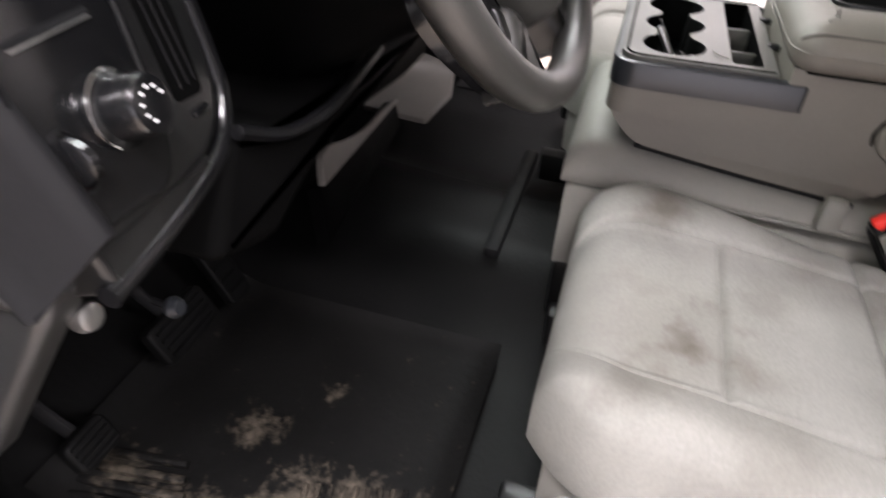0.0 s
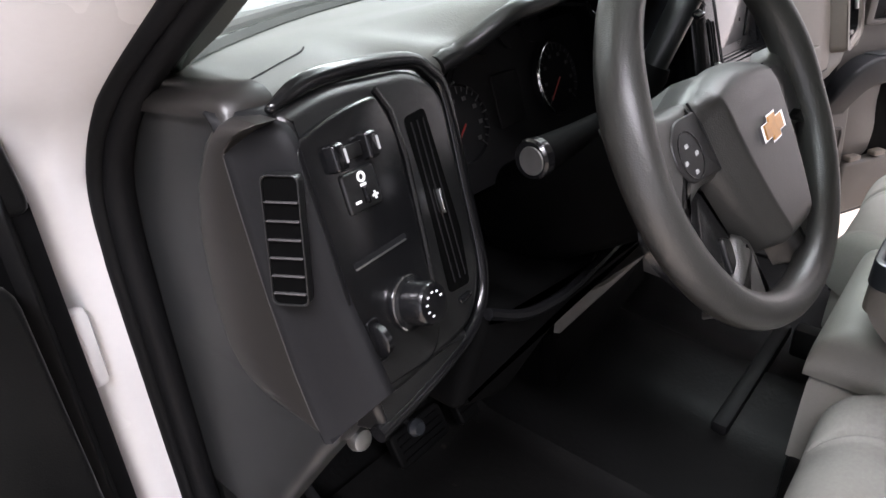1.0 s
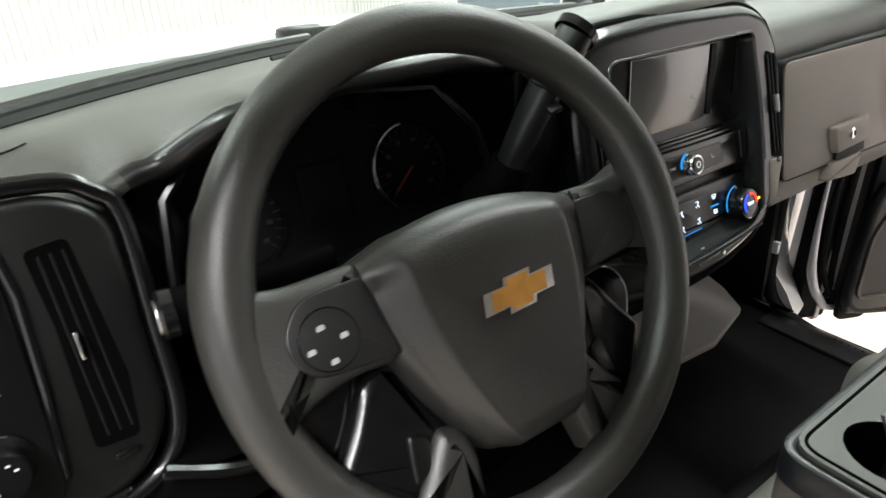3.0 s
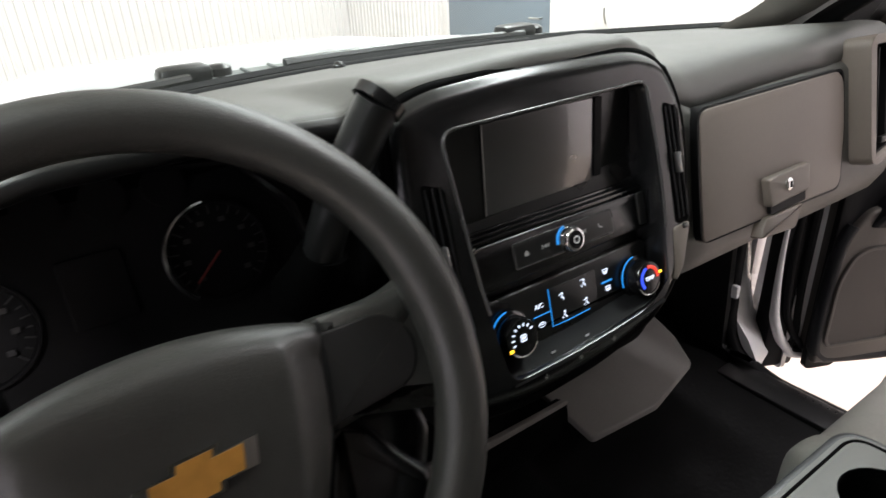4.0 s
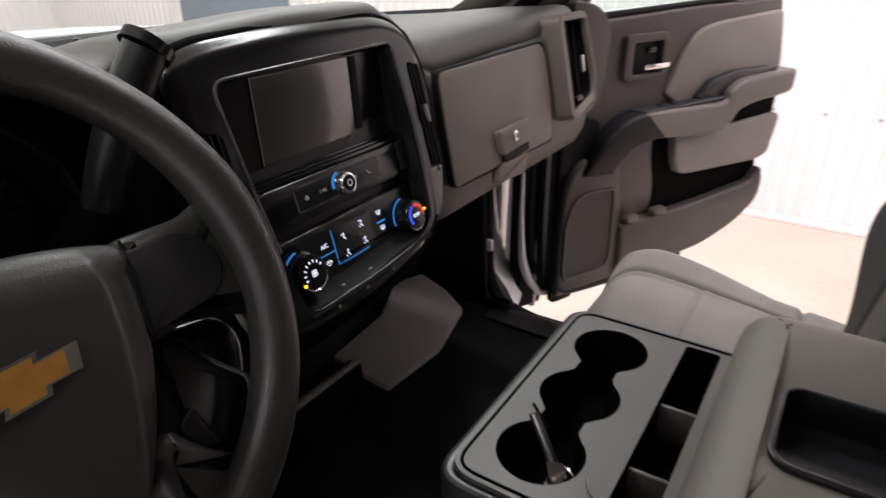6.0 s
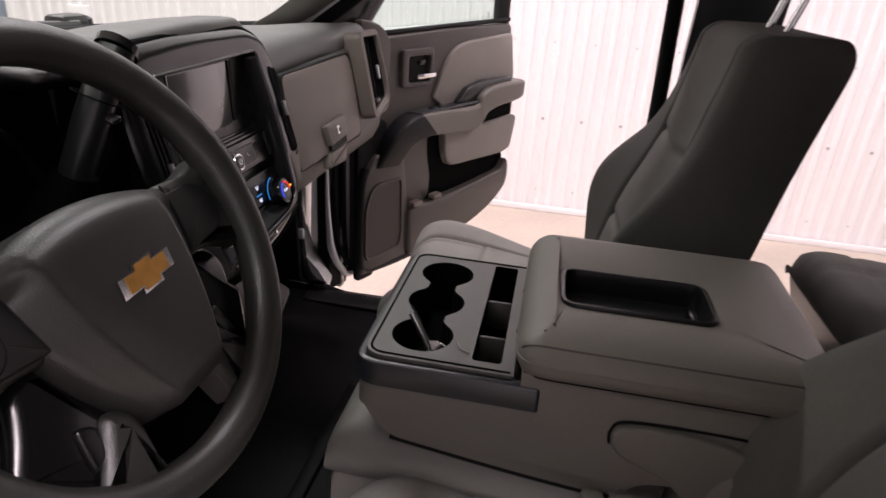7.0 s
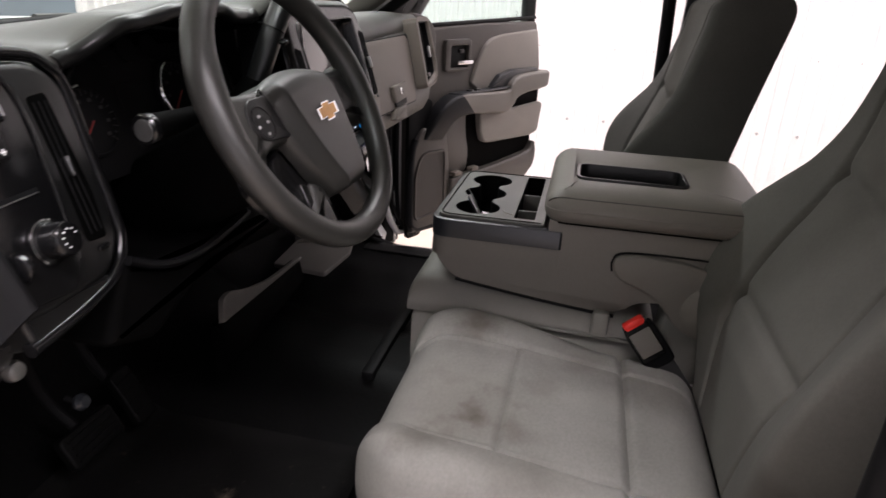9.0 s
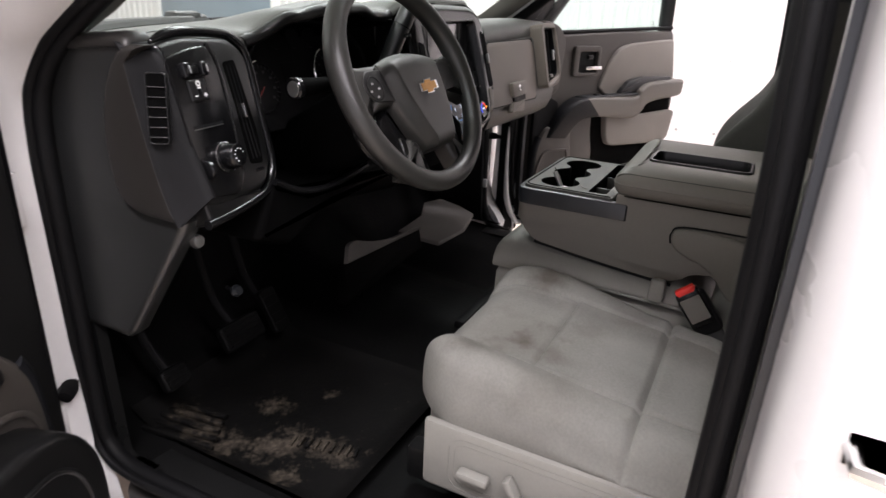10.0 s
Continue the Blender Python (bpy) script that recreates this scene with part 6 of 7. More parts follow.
part("piping", tube(smooth_path([(0.172, -0.075, 0.966), (0.1, -0.062, 0.966), (-0.1, -0.062, 0.966), (-0.170, -0.073, 0.966), (-0.179, -0.12, 0.964), (-0.180, -0.5, 0.95)], 5), 0.0035, 6), VINYL, middle, "seam piping")
part("seat_stand", box((0.36, 0.40, 0.14), (0.0, -0.27, 0.735), bevel=0.01), BLACK, middle, "black seat stand")
part("front_rail", box((0.40, 0.03, 0.03), (0.085, 0.045, 0.735), bevel=0.008), SEAL, middle, "black rail at the seat's foot")

# rear seat
rear = thing("rear_seat", (0.02, -1.2, 0.68), "grey rear bench with a dark underside", "seat")
part("cushion", cushion(Matrix.Translation((0.02, 0, 0)), lambda v: 0.655 - 0.05 * max(0.0, (0.15 - v) / 0.15) ** 2, -0.885, -1.52, lambda u, y, v: 1.078 - 0.05 * v + groove(abs(u) - 0.80, 0.012, 0.008) + groove(y + 1.02, 0.007, 0.006), 0.985, 0.055, 60, 60, 0.06, 0.8), CLOTH, rear, "grey cloth cushion", sharp=70)
part("seat_pan", prism(fillet([(-0.90, 1.000), (-0.93, 0.90), (-1.02, 0.81), (-1.50, 0.81), (-1.50, 1.000)], [0.01, 0.05, 0.05, 0.02, 0.01], 6), -0.62, 0.62, basis((0.02, 0, 0), (0, 1, 0), (0, 0, 1))), BLACK, rear, "black seat underside")
part("backrest", cushion(basis((0.0, -1.62, 0.98), (-1, 0, 0), (0, -0.2, 0.98)), lambda v: 0.72, 0.0, 0.60, lambda u, y, v: 0.06, -0.08, 0.05, 30, 24, 0.05), CLOTH, rear, "grey cloth backrest", sharp=70)
part("bench_leg", box((0.9, 0.05, 0.17), (0.02, -1.20, 0.745), bevel=0.01), BLACK, rear, "black bench leg")

# ---- centre console ----
console = thing("centre_console", (0, -0.35, 1.02), "grey folded-down console with cup holders and an armrest lid", "console")
SIDEP = basis((0, 0, 0), (0, 1, 0), (0, 0, 1))
X0, X1 = -0.180, 0.160
body = fillet([(-0.104, 1.078), (-0.122, 1.055), (-0.150, 1.034), (-0.300, 1.014), (-0.445, 1.000), (-0.470, 1.03), (-0.66, 1.05), (-0.69, 1.165), (-0.31, 1.165), (-0.31, 1.078)], [0.02, 0.03, 0.03, 0.05, 0.02, 0.02, 0.02, 0.02, 0.004, 0.004], 5)
bm = prism(body, X0 + 0.0006, X1 - 0.0006, SIDEP)
bmesh.ops.bevel(bm, geom=[e for e in bm.edges if abs((e.verts[0].co - e.verts[1].co).x) < 0.001 and max(v.co.z for v in e.verts) < 1.066], offset=0.010, segments=2, affect="EDGES", profile=0.5)
for vert in bm.verts:
    ahead = max(0.0, (vert.co.y + 0.160) / 0.056)
    vert.co.x = mix(vert.co.x, (X0 + X1) / 2, 0.09 * ahead ** 2)
part("body", bm, CONSOLE, console, "grey vinyl console body", sharp=45)
# black band round the tray
TRAY = fillet([(X0 - 0.002, -0.335), (X0 - 0.002, -0.098), (X1 + 0.002, -0.098), (X1 + 0.002, -0.335)], [0.006, 0.035, 0.035, 0.006], 8)
part("tray_shell", ringprism(inset(TRAY, 0.0024), inset(TRAY, 0.010), 1.074, 1.113, I4), CONSOLE, console, "grey vinyl tray surround")
part("tray_band", ringprism(TRAY, inset(TRAY, 0.014), 1.112, 1.146, I4, 0.005), SLATE, console, "dark slate tray band")
# tray top with cup wells and a coin slot cut through
TOPO = fillet([(X0 + 0.010, -0.300), (X0 + 0.010, -0.108), (X1 - 0.010, -0.108), (X1 - 0.010, -0.300)], [0.004, 0.03, 0.03, 0.004], 8)
CUPS, CR, CY = (-0.107, -0.012, 0.083), 0.0415, -0.173


def cup_half(x):
    best = 0.0
    for c in CUPS:
        if abs(x - c) < CR:
            best = max(best, math.sqrt(CR * CR - (x - c) ** 2))
    return max(best, 0.021) if CUPS[0] < x < CUPS[2] else best


xs = [CUPS[0] - CR * math.cos(math.pi / 2 * k / 6) for k in range(7)] + [CUPS[0] + 0.008 * k for k in range(1, 24)] + [CUPS[2] + CR * math.sin(math.pi / 2 * k / 6) for k in range(7)]
cups = [Vector((x, CY - cup_half(x))) for x in xs] + [Vector((x, CY + cup_half(x))) for x in xs[-2:0:-1]]
coin = rrect(0.285, 0.038, 0.006, -0.006, -0.264, 3)
ZT = 1.1505
bm = bmesh.new()
edges = []
for loop in (TOPO, cups, coin):
    vs = [bm.verts.new((p.x, p.y, ZT)) for p in loop]
    edges += [bm.edges.new((vs[i - 1], vs[i])) for i in range(len(vs))]
bmesh.ops.triangle_fill(bm, edges=edges, use_beauty=True, use_dissolve=False)
rings(bm, [[Vector((p.x, p.y, z)) for p in TOPO] for z in (1.140, ZT)], False, False)
tray = part("tray_top", bm, TRAYTOP, console, "grey cup-holder tray", sharp=30)
# cup wells and coin slot: the shade down inside is put in their colour
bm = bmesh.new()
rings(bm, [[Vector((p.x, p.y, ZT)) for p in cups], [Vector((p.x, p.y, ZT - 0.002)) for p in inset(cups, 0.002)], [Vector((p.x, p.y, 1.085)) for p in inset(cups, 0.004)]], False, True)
part("cup_well", bm, SHADEBLACK, tray, "dark joined cup well", sharp=50)
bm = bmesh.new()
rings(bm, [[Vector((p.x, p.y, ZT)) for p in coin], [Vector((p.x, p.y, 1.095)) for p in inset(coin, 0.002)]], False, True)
part("coin_slot", bm, SHADEBLACK, tray, "dark coin slot", sharp=50)
for x in (-0.075, 0.028):
    part("slot_divider", box((0.005, 0.036, 0.045), (x, -0.264, 1.120), bevel=0.0015), TRAYTOP, tray)
for x in (-0.06, 0.06):
    part("tray_hinge", box((0.012, 0.016, 0.008), (x, -0.303, 1.150), bevel=0.002), BLACK, tray)
# armrest lid with an open bin
LX0, LX1, LY0, LY1, LZ = -0.190, 0.135, -0.305, -0.665, 1.222
BIN = fillet([(-0.098, -0.348), (0.010, -0.348), (0.010, -0.540), (-0.098, -0.540)], 0.022, 6)
LID = fillet([(LX0, LY0), (LX1, LY0), (LX1, LY1), (LX0, LY1)], 0.035, 6)
bm = bmesh.new()
lo = [(inset(LID, 0.005), 1.165), (inset(LID, -0.002), 1.170), (inset(LID, -0.006), 1.179), (inset(LID, -0.007), 1.188), (inset(LID, -0.005), 1.197), (inset(LID, 0.001), 1.206), (inset(LID, 0.010), 1.2135), (inset(LID, 0.021), 1.2185), (inset(LID, 0.036), LZ)]
loops = []
for outline, z in lo:
    loops.append([Vector((p.x, p.y, z + 0.012 * max(0.0, (p.x + 0.03)) / 0.16)) for p in outline])
loops.append([Vector((p.x, p.y, LZ)) for p in inset(BIN, -0.012)])
loops.append([Vector((p.x, p.y, LZ - 0.003)) for p in BIN])
loops.append([Vector((p.x, p.y, 1.184)) for p in inset(BIN, 0.003)])
rings(bm, loops, True, False)
lid = part("armrest_lid", bm, CONSOLE, console, "grey padded armrest lid", sharp=45)
part("bin_floor", prism(inset(BIN, 0.001), 1.170, 1.190, I4), SLATE, lid, "dark bin floor")
part("bin_liner", ringprism(inset(BIN, -0.002), inset(BIN, 0.004), 1.178, 1.2245, I4, 0.0015), BLACK, lid, "black bin liner")
part("bin_clip", box((0.05, 0.014, 0.02), (-0.05, -0.522, 1.197), bevel=0.004), SATIN, lid, "bin clip")
part("lid_seam", tube([Vector((p.x, p.y, 1.188)) for p in inset(LID, -0.0062)], 0.0016, 6, True), CONSOLE, lid, "stitched seam")
part("edge_seam", tube(smooth_path([(LX0 + 0.020, -0.3045, 1.186), (LX0 + 0.012, -0.3075, 1.201), (LX0 + 0.006, -0.325, 1.2085), (LX0 + 0.005, -0.36, 1.2085), (LX0 + 0.005, -0.50, 1.2085), (LX0 + 0.005, -0.64, 1.2085)], 5), 0.0014, 6), DOORTRIM, lid, "thin edge seam")
# solid black slab and tube drawn as the shade lines below lid and body
part("lid_shade", prism(inset(LID, 0.0075), 1.161, 1.1685, I4), SHADEBLACK, console, "black slab for the shade under the lid")
part("body_shade", tube(smooth_path([(X0 + 0.003, -0.150, 1.031), (X0 + 0.003, -0.300, 1.011), (X0 + 0.003, -0.44, 0.997)], 4), 0.0035, 8), SEAL, console, "black tube for the shade over the seat")
part("tray_groove", tube([Vector((p.x, p.y, ZT + 0.0002)) for p in inset(TOPO, 0.006)[8:-8]], 0.0016, 6), SHADEBLACK, tray, "thin dark groove")
# hinge arms at the sides
for s, x in ((-1, X0), (1, X1)):
    side = basis((x, 0, 0), (0, 1, 0), (0, 0, 1)) @ Matrix.Diagonal((1, 1, s, 1))
    arm = part("hinge_cover", prism(fillet([(-0.425, 1.114), (-0.46, 1.122), (-0.56, 1.116), (-0.68, 1.06), (-0.66, 0.98), (-0.55, 0.985), (-0.505, 1.048), (-0.44, 1.072), (-0.425, 1.09)], [0.012, 0.02, 0.04, 0.02, 0.02, 0.03, 0.04, 0.02, 0.012], 6), -0.002, 0.011, side, 0.005), CONSOLE, console, "grey hinge cover")
    part("arm_gap", tube(smooth_path([side @ Vector(p) for p in ((-0.425, 1.085, 0.0), (-0.424, 1.105, 0.001), (-0.445, 1.1215, 0.001), (-0.56, 1.1235, 0.001), (-0.66, 1.118, 0.001))], 5), 0.0018, 6), SEAL, console, "dark gap over the hinge cover")
    part("pivot", lathe([(0.055, 0.0), (0.055, 0.010), (0.048, 0.016), (0.010, 0.018)], side @ pose(-0.60, 1.03, 0), 28), CONSOLE, arm, "round pivot cap")
# pen and keys left in the near cup
pen = thing("pen", (-0.107, -0.18, 1.09), "grey pen standing in a cup holder", "pen")
part("barrel", tube([(-0.092, -0.196, 1.092), (-0.075, -0.150, 1.162)], 0.0052, 10), STEEL, pen, "grey barrel")
part("clip", box((0.003, 0.03, 0.002), (0, 0, 0), basis((-0.074, -0.157, 1.160), (1, 0, 0), (0.3, 0.55, 0.78)), 0.0006), BLACK, pen)
keys = thing("key_ring", (-0.112, -0.190, 1.10), "bunch of silver keys in a cup holder", "keys")
part("ring", tube([(-0.113 + 0.012 * math.cos(t), -0.196 + 0.012 * math.sin(t), 1.132 + 0.004 * math.cos(t)) for t in [2 * math.pi * k / 20 for k in range(20)]], 0.0014, 6, True), CHROME, keys)
for k, (ang, tip) in enumerate(((15, 40), (75, -35), (140, 55), (215, -20))):
    bm = prism(fillet([(-0.010, -0.009), (0.006, -0.009), (0.008, -0.003), (0.034, -0.003), (0.034, 0.003), (0.008, 0.003), (0.006, 0.009), (-0.010, 0.009)], 0.002, 2), -0.0012, 0.0012, pose(-0.113, -0.192, 1.122 + 0.005 * k, tip, 24, ang))
    part("key", bm, CHROME, keys, "silver key")
straw = thing("plant_stalk", (-0.125, -0.232, 1.151), "thin dry stalk lying on the tray", "debris")
part("stem", tube(smooth_path([(-0.118, -0.222, 1.153), (-0.131, -0.229, 1.1525), (-0.139, -0.241, 1.153)], 4), 0.0009, 5), ARMPAD, straw)

# ---- seat buckles ----
def buckle(x, y, z):
    b = thing("seat_buckle", (x, y - 0.08, z - 0.14), "grey seat-belt buckle with a red button beside the seat", "seat buckle", "seat buckles")
    m = basis((x, y, z), (0.15, -0.79, 0.61), (0.0, 0.61, 0.79))
    part("body", prism(rrect(0.044, 0.074, 0.006, 0, -0.035), -0.010, 0.010, m, 0.004), SATIN, b, "dark grey buckle body")
    part("face", prism(rrect(0.038, 0.050, 0.003, 0, -0.036), 0.009, 0.0115, m, 0.001), DOORARM, b, "grey face")
    part("button", box((0.038, 0.016, 0.018), (0, 0.002, 0.001), m, 0.004), RED, b, "red release button")
    part("boot", prism(rrect(0.054, 0.086, 0.012, 0.002, -0.052), -0.020, 0.004, m, 0.006), SEAL, b, "black rubber boot")
    part("strap", box((0.040, 0.12, 0.006), (0.004, -0.115, -0.004), m, 0.002), BELT, b, "black stalk webbing")


buckle(-0.214, -0.473, 1.006)
tongue = thing("belt_stub", (-0.19, -0.40, 0.95), "grey belt anchor between the seats", "belt anchor")
part("sleeve", box((0.022, 0.030, 0.05), (-0.188, -0.418, 0.985), bevel=0.008), VINYL, tongue)

# ---- floor things ----
mat = thing("floor_mat", (-0.5, 0.15, 0.668), "black rubber driver's mat with dried mud", "floor mat")
bm = bmesh.new()
loops = []
for i in range(31):
    x = -0.735 + 0.46 * i / 30
    row = []
    for k in range(31):
        y = -0.02 + 0.50 * k / 30
        edge = min(i, 30 - i, k, 30 - k)
        z = 0.672 + (0.012 if edge < 1 else 0.004 if edge < 2 else 0.0) + 0.06 * max(0.0, (y - 0.40) / 0.08) ** 2 * 0.5
        row.append(Vector((x, y, z)))
    loops.append(row)
rings(bm, loops, False, False, closed=False)
part("mat_body", bm, MUD, mat, "muddy black rubber", sharp=60)
for k in range(5):
    part("tread_rib", box((0.012, 0.17, 0.012), (0, 0, 0), pose(-0.725 + 0.021 * k, 0.365 + 0.012 * k, 0.679, 0, 0, 8), 0.004), MUD, mat)
for k in range(9):
    part("tread_bar", box((0.030, 0.007, 0.007), (0, 0, 0), pose(-0.615 + 0.004 * k, 0.165 - 0.016 * k, 0.677, 0, 0, 12), 0.002), MUD, mat)
underlay = thing("toe_underlay", (0.1, 0.36, 0.78), "light grey underlay showing beneath the dash", "underlay")
part("sheet", prism(fillet([(0.255, 0.45), (0.237, 0.29), (0.40, 0.277), (0.565, 0.318), (0.62, 0.40), (0.66, 0.50), (0.58, 0.53), (0.44, 0.465)], 0.01), 0.0, 0.012, pose(0, 0.0, 0.788), 0.004), CARPET, underlay)
FE = basis((-0.222, 0.313, 0.884), (0.457, 0.047, -0.054), (0.03, 0.25, 1))
part("folded_edge", prism(fillet([(0.0, 0.0), (0.47, 0.0), (0.47, 0.008), (0.25, 0.012), (0.14, 0.028), (0.055, 0.050), (0.022, 0.044)], [0.004, 0.004, 0.004, 0.05, 0.05, 0.02, 0.01]), -0.008, 0.004, FE, 0.002), CARPET, underlay)
part("toe_pad", prism(fillet([(-0.02, -0.10), (0.48, -0.06), (0.48, 0.0), (0.0, 0.0)], 0.006), -0.030, -0.006, FE, 0.004), SHADEBLACK, underlay, "black pad under the folded edge")
for name, x, y, z, w, h, lab in (("brake_pedal", -0.50, 0.40, 0.80, 0.115, 0.06, "black rubber brake pedal"), ("accelerator_pedal", -0.375, 0.42, 0.795, 0.05, 0.11, "long black rubber accelerator pedal"), ("parking_brake_pedal", -0.70, 0.38, 0.80, 0.06, 0.045, "small black parking brake pedal")):
    pedal = thing(name, (x, y, z), lab, "pedal")
    mp = basis((x, y, z), (1, 0, 0), (0, 0.5, 0.87))
    part("pad", prism(rrect(w, h, 0.012), -0.008, 0.008, mp, 0.005), RUBBER, pedal, "rubber pedal pad")
    for k in range(4):
        part("tread", box((w * 0.8, 0.004, 0.004), (0, -h * 0.3 + h * 0.2 * k, 0.009), mp), RUBBER, pedal)
    part("arm", tube(smooth_path([mp @ Vector((0, 0, -0.008)), (x, y + 0.09, z + 0.08), (x, y + 0.14, z + 0.30)], 5), 0.009, 8, squash=0.6), SEAL, pedal, "steel pedal arm")
release = thing("brake_release", (-0.62, 0.30, 1.03), "small glossy dark knob under the dash", "knob")
part("button", lathe([(0.010, 0.0), (0.012, 0.006), (0.008, 0.014)], basis((-0.6255, 0.28, 0.981), (1, 0, 0), (0, 0.3, 1)), 16), SLATE, release)
part("stem", tube([(-0.6255, 0.282, 0.981), (-0.6255, 0.30, 0.984)], 0.004, 6), SEAL, release)

# ---- doors ----
def band(stations, a, b, m):
    """A rounded bar between a top and a bottom line with its own depth at each station; a, b: the stretch of it."""
    tops = smooth_path([(t[0], t[1], 0) for t, _, _ in stations], 7)[a:b + 1]
    lows = smooth_path([(l[0], l[1], 0) for _, l, _ in stations], 7)[a:b + 1]
    deep = smooth_path([(c, 0, 0) for _, _, c in stations], 7)[a:b + 1]
    loops = []
    for t, l, c in zip(tops, lows, deep):
        d_ = (t - l).normalized()
        r = min(0.014, (t - l).length * 0.3, c.x * 0.4)
        row = [t + Vector((0, 0, -0.006))]
        for k in range(5):
            q = math.pi / 2 * k / 4
            row.append(t - d_ * r * (1 - math.cos(q)) + Vector((0, 0, c.x - r + r * math.sin(q))))
        for k in range(5):
            q = math.pi / 2 * k / 4
            row.append(l + d_ * r * (1 - math.sin(q)) + Vector((0, 0, c.x - r + r * math.cos(q))))
        row.append(l + Vector((0, 0, -0.006)))
        loops.append([m @ p for p in row])
    bm = bmesh.new()
    rings(bm, loops)
    return bm


def door_panel(name, s, label):
    """A front door standing open; s: 1 for the passenger's, -1 for the driver's."""
    hinge = Vector((0.92, 0.27, 0.0)) if s > 0 else Vector((-0.955, 0.33, 0.0))
    way = Vector((0.905, -0.426, 0)) if s > 0 else Vector((-0.94, -0.34, 0))
    m = basis(hinge, way, (0, 0, 1))
    if s < 0:
        m = m @ Matrix.Diagonal((1, 1, -1, 1))
    door = thing(name, (hinge.x, hinge.y, 0.6), label, "vehicle door", "front doors")
    front = -0.02 if s > 0 else 0.03
    shell = fillet([(front, 0.645), (0.76, 0.648), (0.90, 0.68), (0.965, 0.84), (0.965, 1.10), (0.92, 1.42), (0.06, 1.405), (front + 0.02, 1.2)], 0.03, 5)
    part("shell", prism(shell, -0.16, -0.035, m, 0.01), PAINT, door, "white painted door shell")
    trim = fillet([(0.035, 0.660), (0.30, 0.655), (0.66, 0.674), (0.80, 0.716), (0.90, 0.778), (0.925, 0.855), (0.905, 0.916), (0.928, 0.948), (0.952, 1.08), (0.955, 1.14), (0.925, 1.25), (0.880, 1.425), (0.50, 1.422), (0.08, 1.404), (0.03, 1.20)], [0.02, 0.05, 0.06, 0.06, 0.05, 0.03, 0.01, 0.01, 0.05, 0.05, 0.05, 0.02, 0.05, 0.02, 0.05], 5)
    part("trim_panel", prism(trim, -0.034, 0.0, m, 0.010), DOORTRIM, door, "grey-brown door trim")
    part("hinge_strip", prism(fillet([(0.028, 0.64), (0.112, 0.64), (0.108, 0.95), (0.14, 1.08), (0.165, 1.15), (0.028, 1.21)], 0.02), -0.01, 0.0045, m, 0.003), SEAL, door, "black strip by the hinges")
    upper = fillet([(0.388, 1.200), (0.432, 1.292), (0.490, 1.358), (0.58, 1.376), (0.872, 1.393), (0.915, 1.23), (0.90, 1.18), (0.44, 1.165)], [0.01, 0.05, 0.06, 0.05, 0.015, 0.03, 0.02, 0.02], 6)
    part("upper_pad", prism(upper, -0.006, 0.014, m, 0.008), ARMPAD, door, "light grey-brown upper pad")
    # inside handle
    hb = part("handle_bezel", ringprism(rrect(0.160, 0.116, 0.016, 0.294, 1.308), rrect(0.110, 0.080, 0.010, 0.300, 1.304), -0.004, 0.016, m, 0.005), DOORTRIM, door, "handle surround")
    part("handle_well", prism(rrect(0.110, 0.080, 0.010, 0.300, 1.304), -0.004, 0.002, m), SEAL, hb, "dark handle recess")
    part("handle", box((0.095, 0.015, 0.014), (0.324, 1.282, 0.022), m, 0.004), CHROME, hb, "chrome door lever")
    part("lock_button", box((0.03, 0.014, 0.01), (0.318, 1.322, 0.006), m, 0.003), BLACK, hb)
    # armrest
    line_ = [((0.092, 1.020), (0.205, 1.008), 0.030), ((0.112, 1.062), (0.222, 1.045), 0.045), ((0.150, 1.116), (0.252, 1.076), 0.056), ((0.200, 1.152), (0.30, 1.088), 0.061),
             ((0.26, 1.169), (0.35, 1.089), 0.062), ((0.36, 1.169), (0.42, 1.082), 0.062), ((0.50, 1.163), (0.50, 1.075), 0.062), ((0.60, 1.162), (0.585, 1.069), 0.062),
             ((0.625, 1.188), (0.635, 1.086), 0.062), ((0.675, 1.212), (0.675, 1.122), 0.062), ((0.76, 1.219), (0.76, 1.138), 0.062), ((0.86, 1.220), (0.86, 1.143), 0.061), ((0.935, 1.219), (0.93, 1.150), 0.056), ((0.948, 1.209), (0.944, 1.160), 0.040)]
    rest = part("armrest", band(line_, 29, 999, m), DOORARM, door, "grey-brown armrest", sharp=70)
    # slate front stretch; the fall-off of light along the armrest is painted here
    part("armrest_nose", band(line_, 0, 29, m), NOSE, rest, "slate nose of the armrest, darkened for shade", sharp=70)
    part("switch_plate", prism(fillet([(0.25, 0.004), (0.62, 0.004), (0.62, 0.050), (0.27, 0.056)], 0.01), 0.0, 0.006, m @ Matrix.Translation((0, 1.1675, 0)) @ pose(0, 0, 0, -90, 0, 0) @ Matrix.Diagonal((1, -1, 1, 1)), 0.002), SLATE, rest, "slate switch plate")
    for u in (0.36, 0.41):
        part("window_switch", box((0.028, 0.010, 0.018), (u, 1.174, 0.028), m, 0.003), BLACK, rest)
    part("rest_well", prism(fillet([(0.50, 1.175), (0.56, 1.222), (0.66, 1.238), (0.86, 1.234), (0.86, 1.20), (0.63, 1.165)], 0.01), 0.0, 0.036, m, 0.004), SLATE, rest, "dark armrest hollow")
    # solid near-black block: the pull pocket's shade is its colour
    part("pull_cup", prism(fillet([(0.630, 1.115), (0.672, 1.150), (0.90, 1.160), (0.912, 1.078), (0.670, 1.062)], 0.02, 5), -0.004, 0.018, m, 0.003), SHADEBLACK, door, "dark pull pocket")
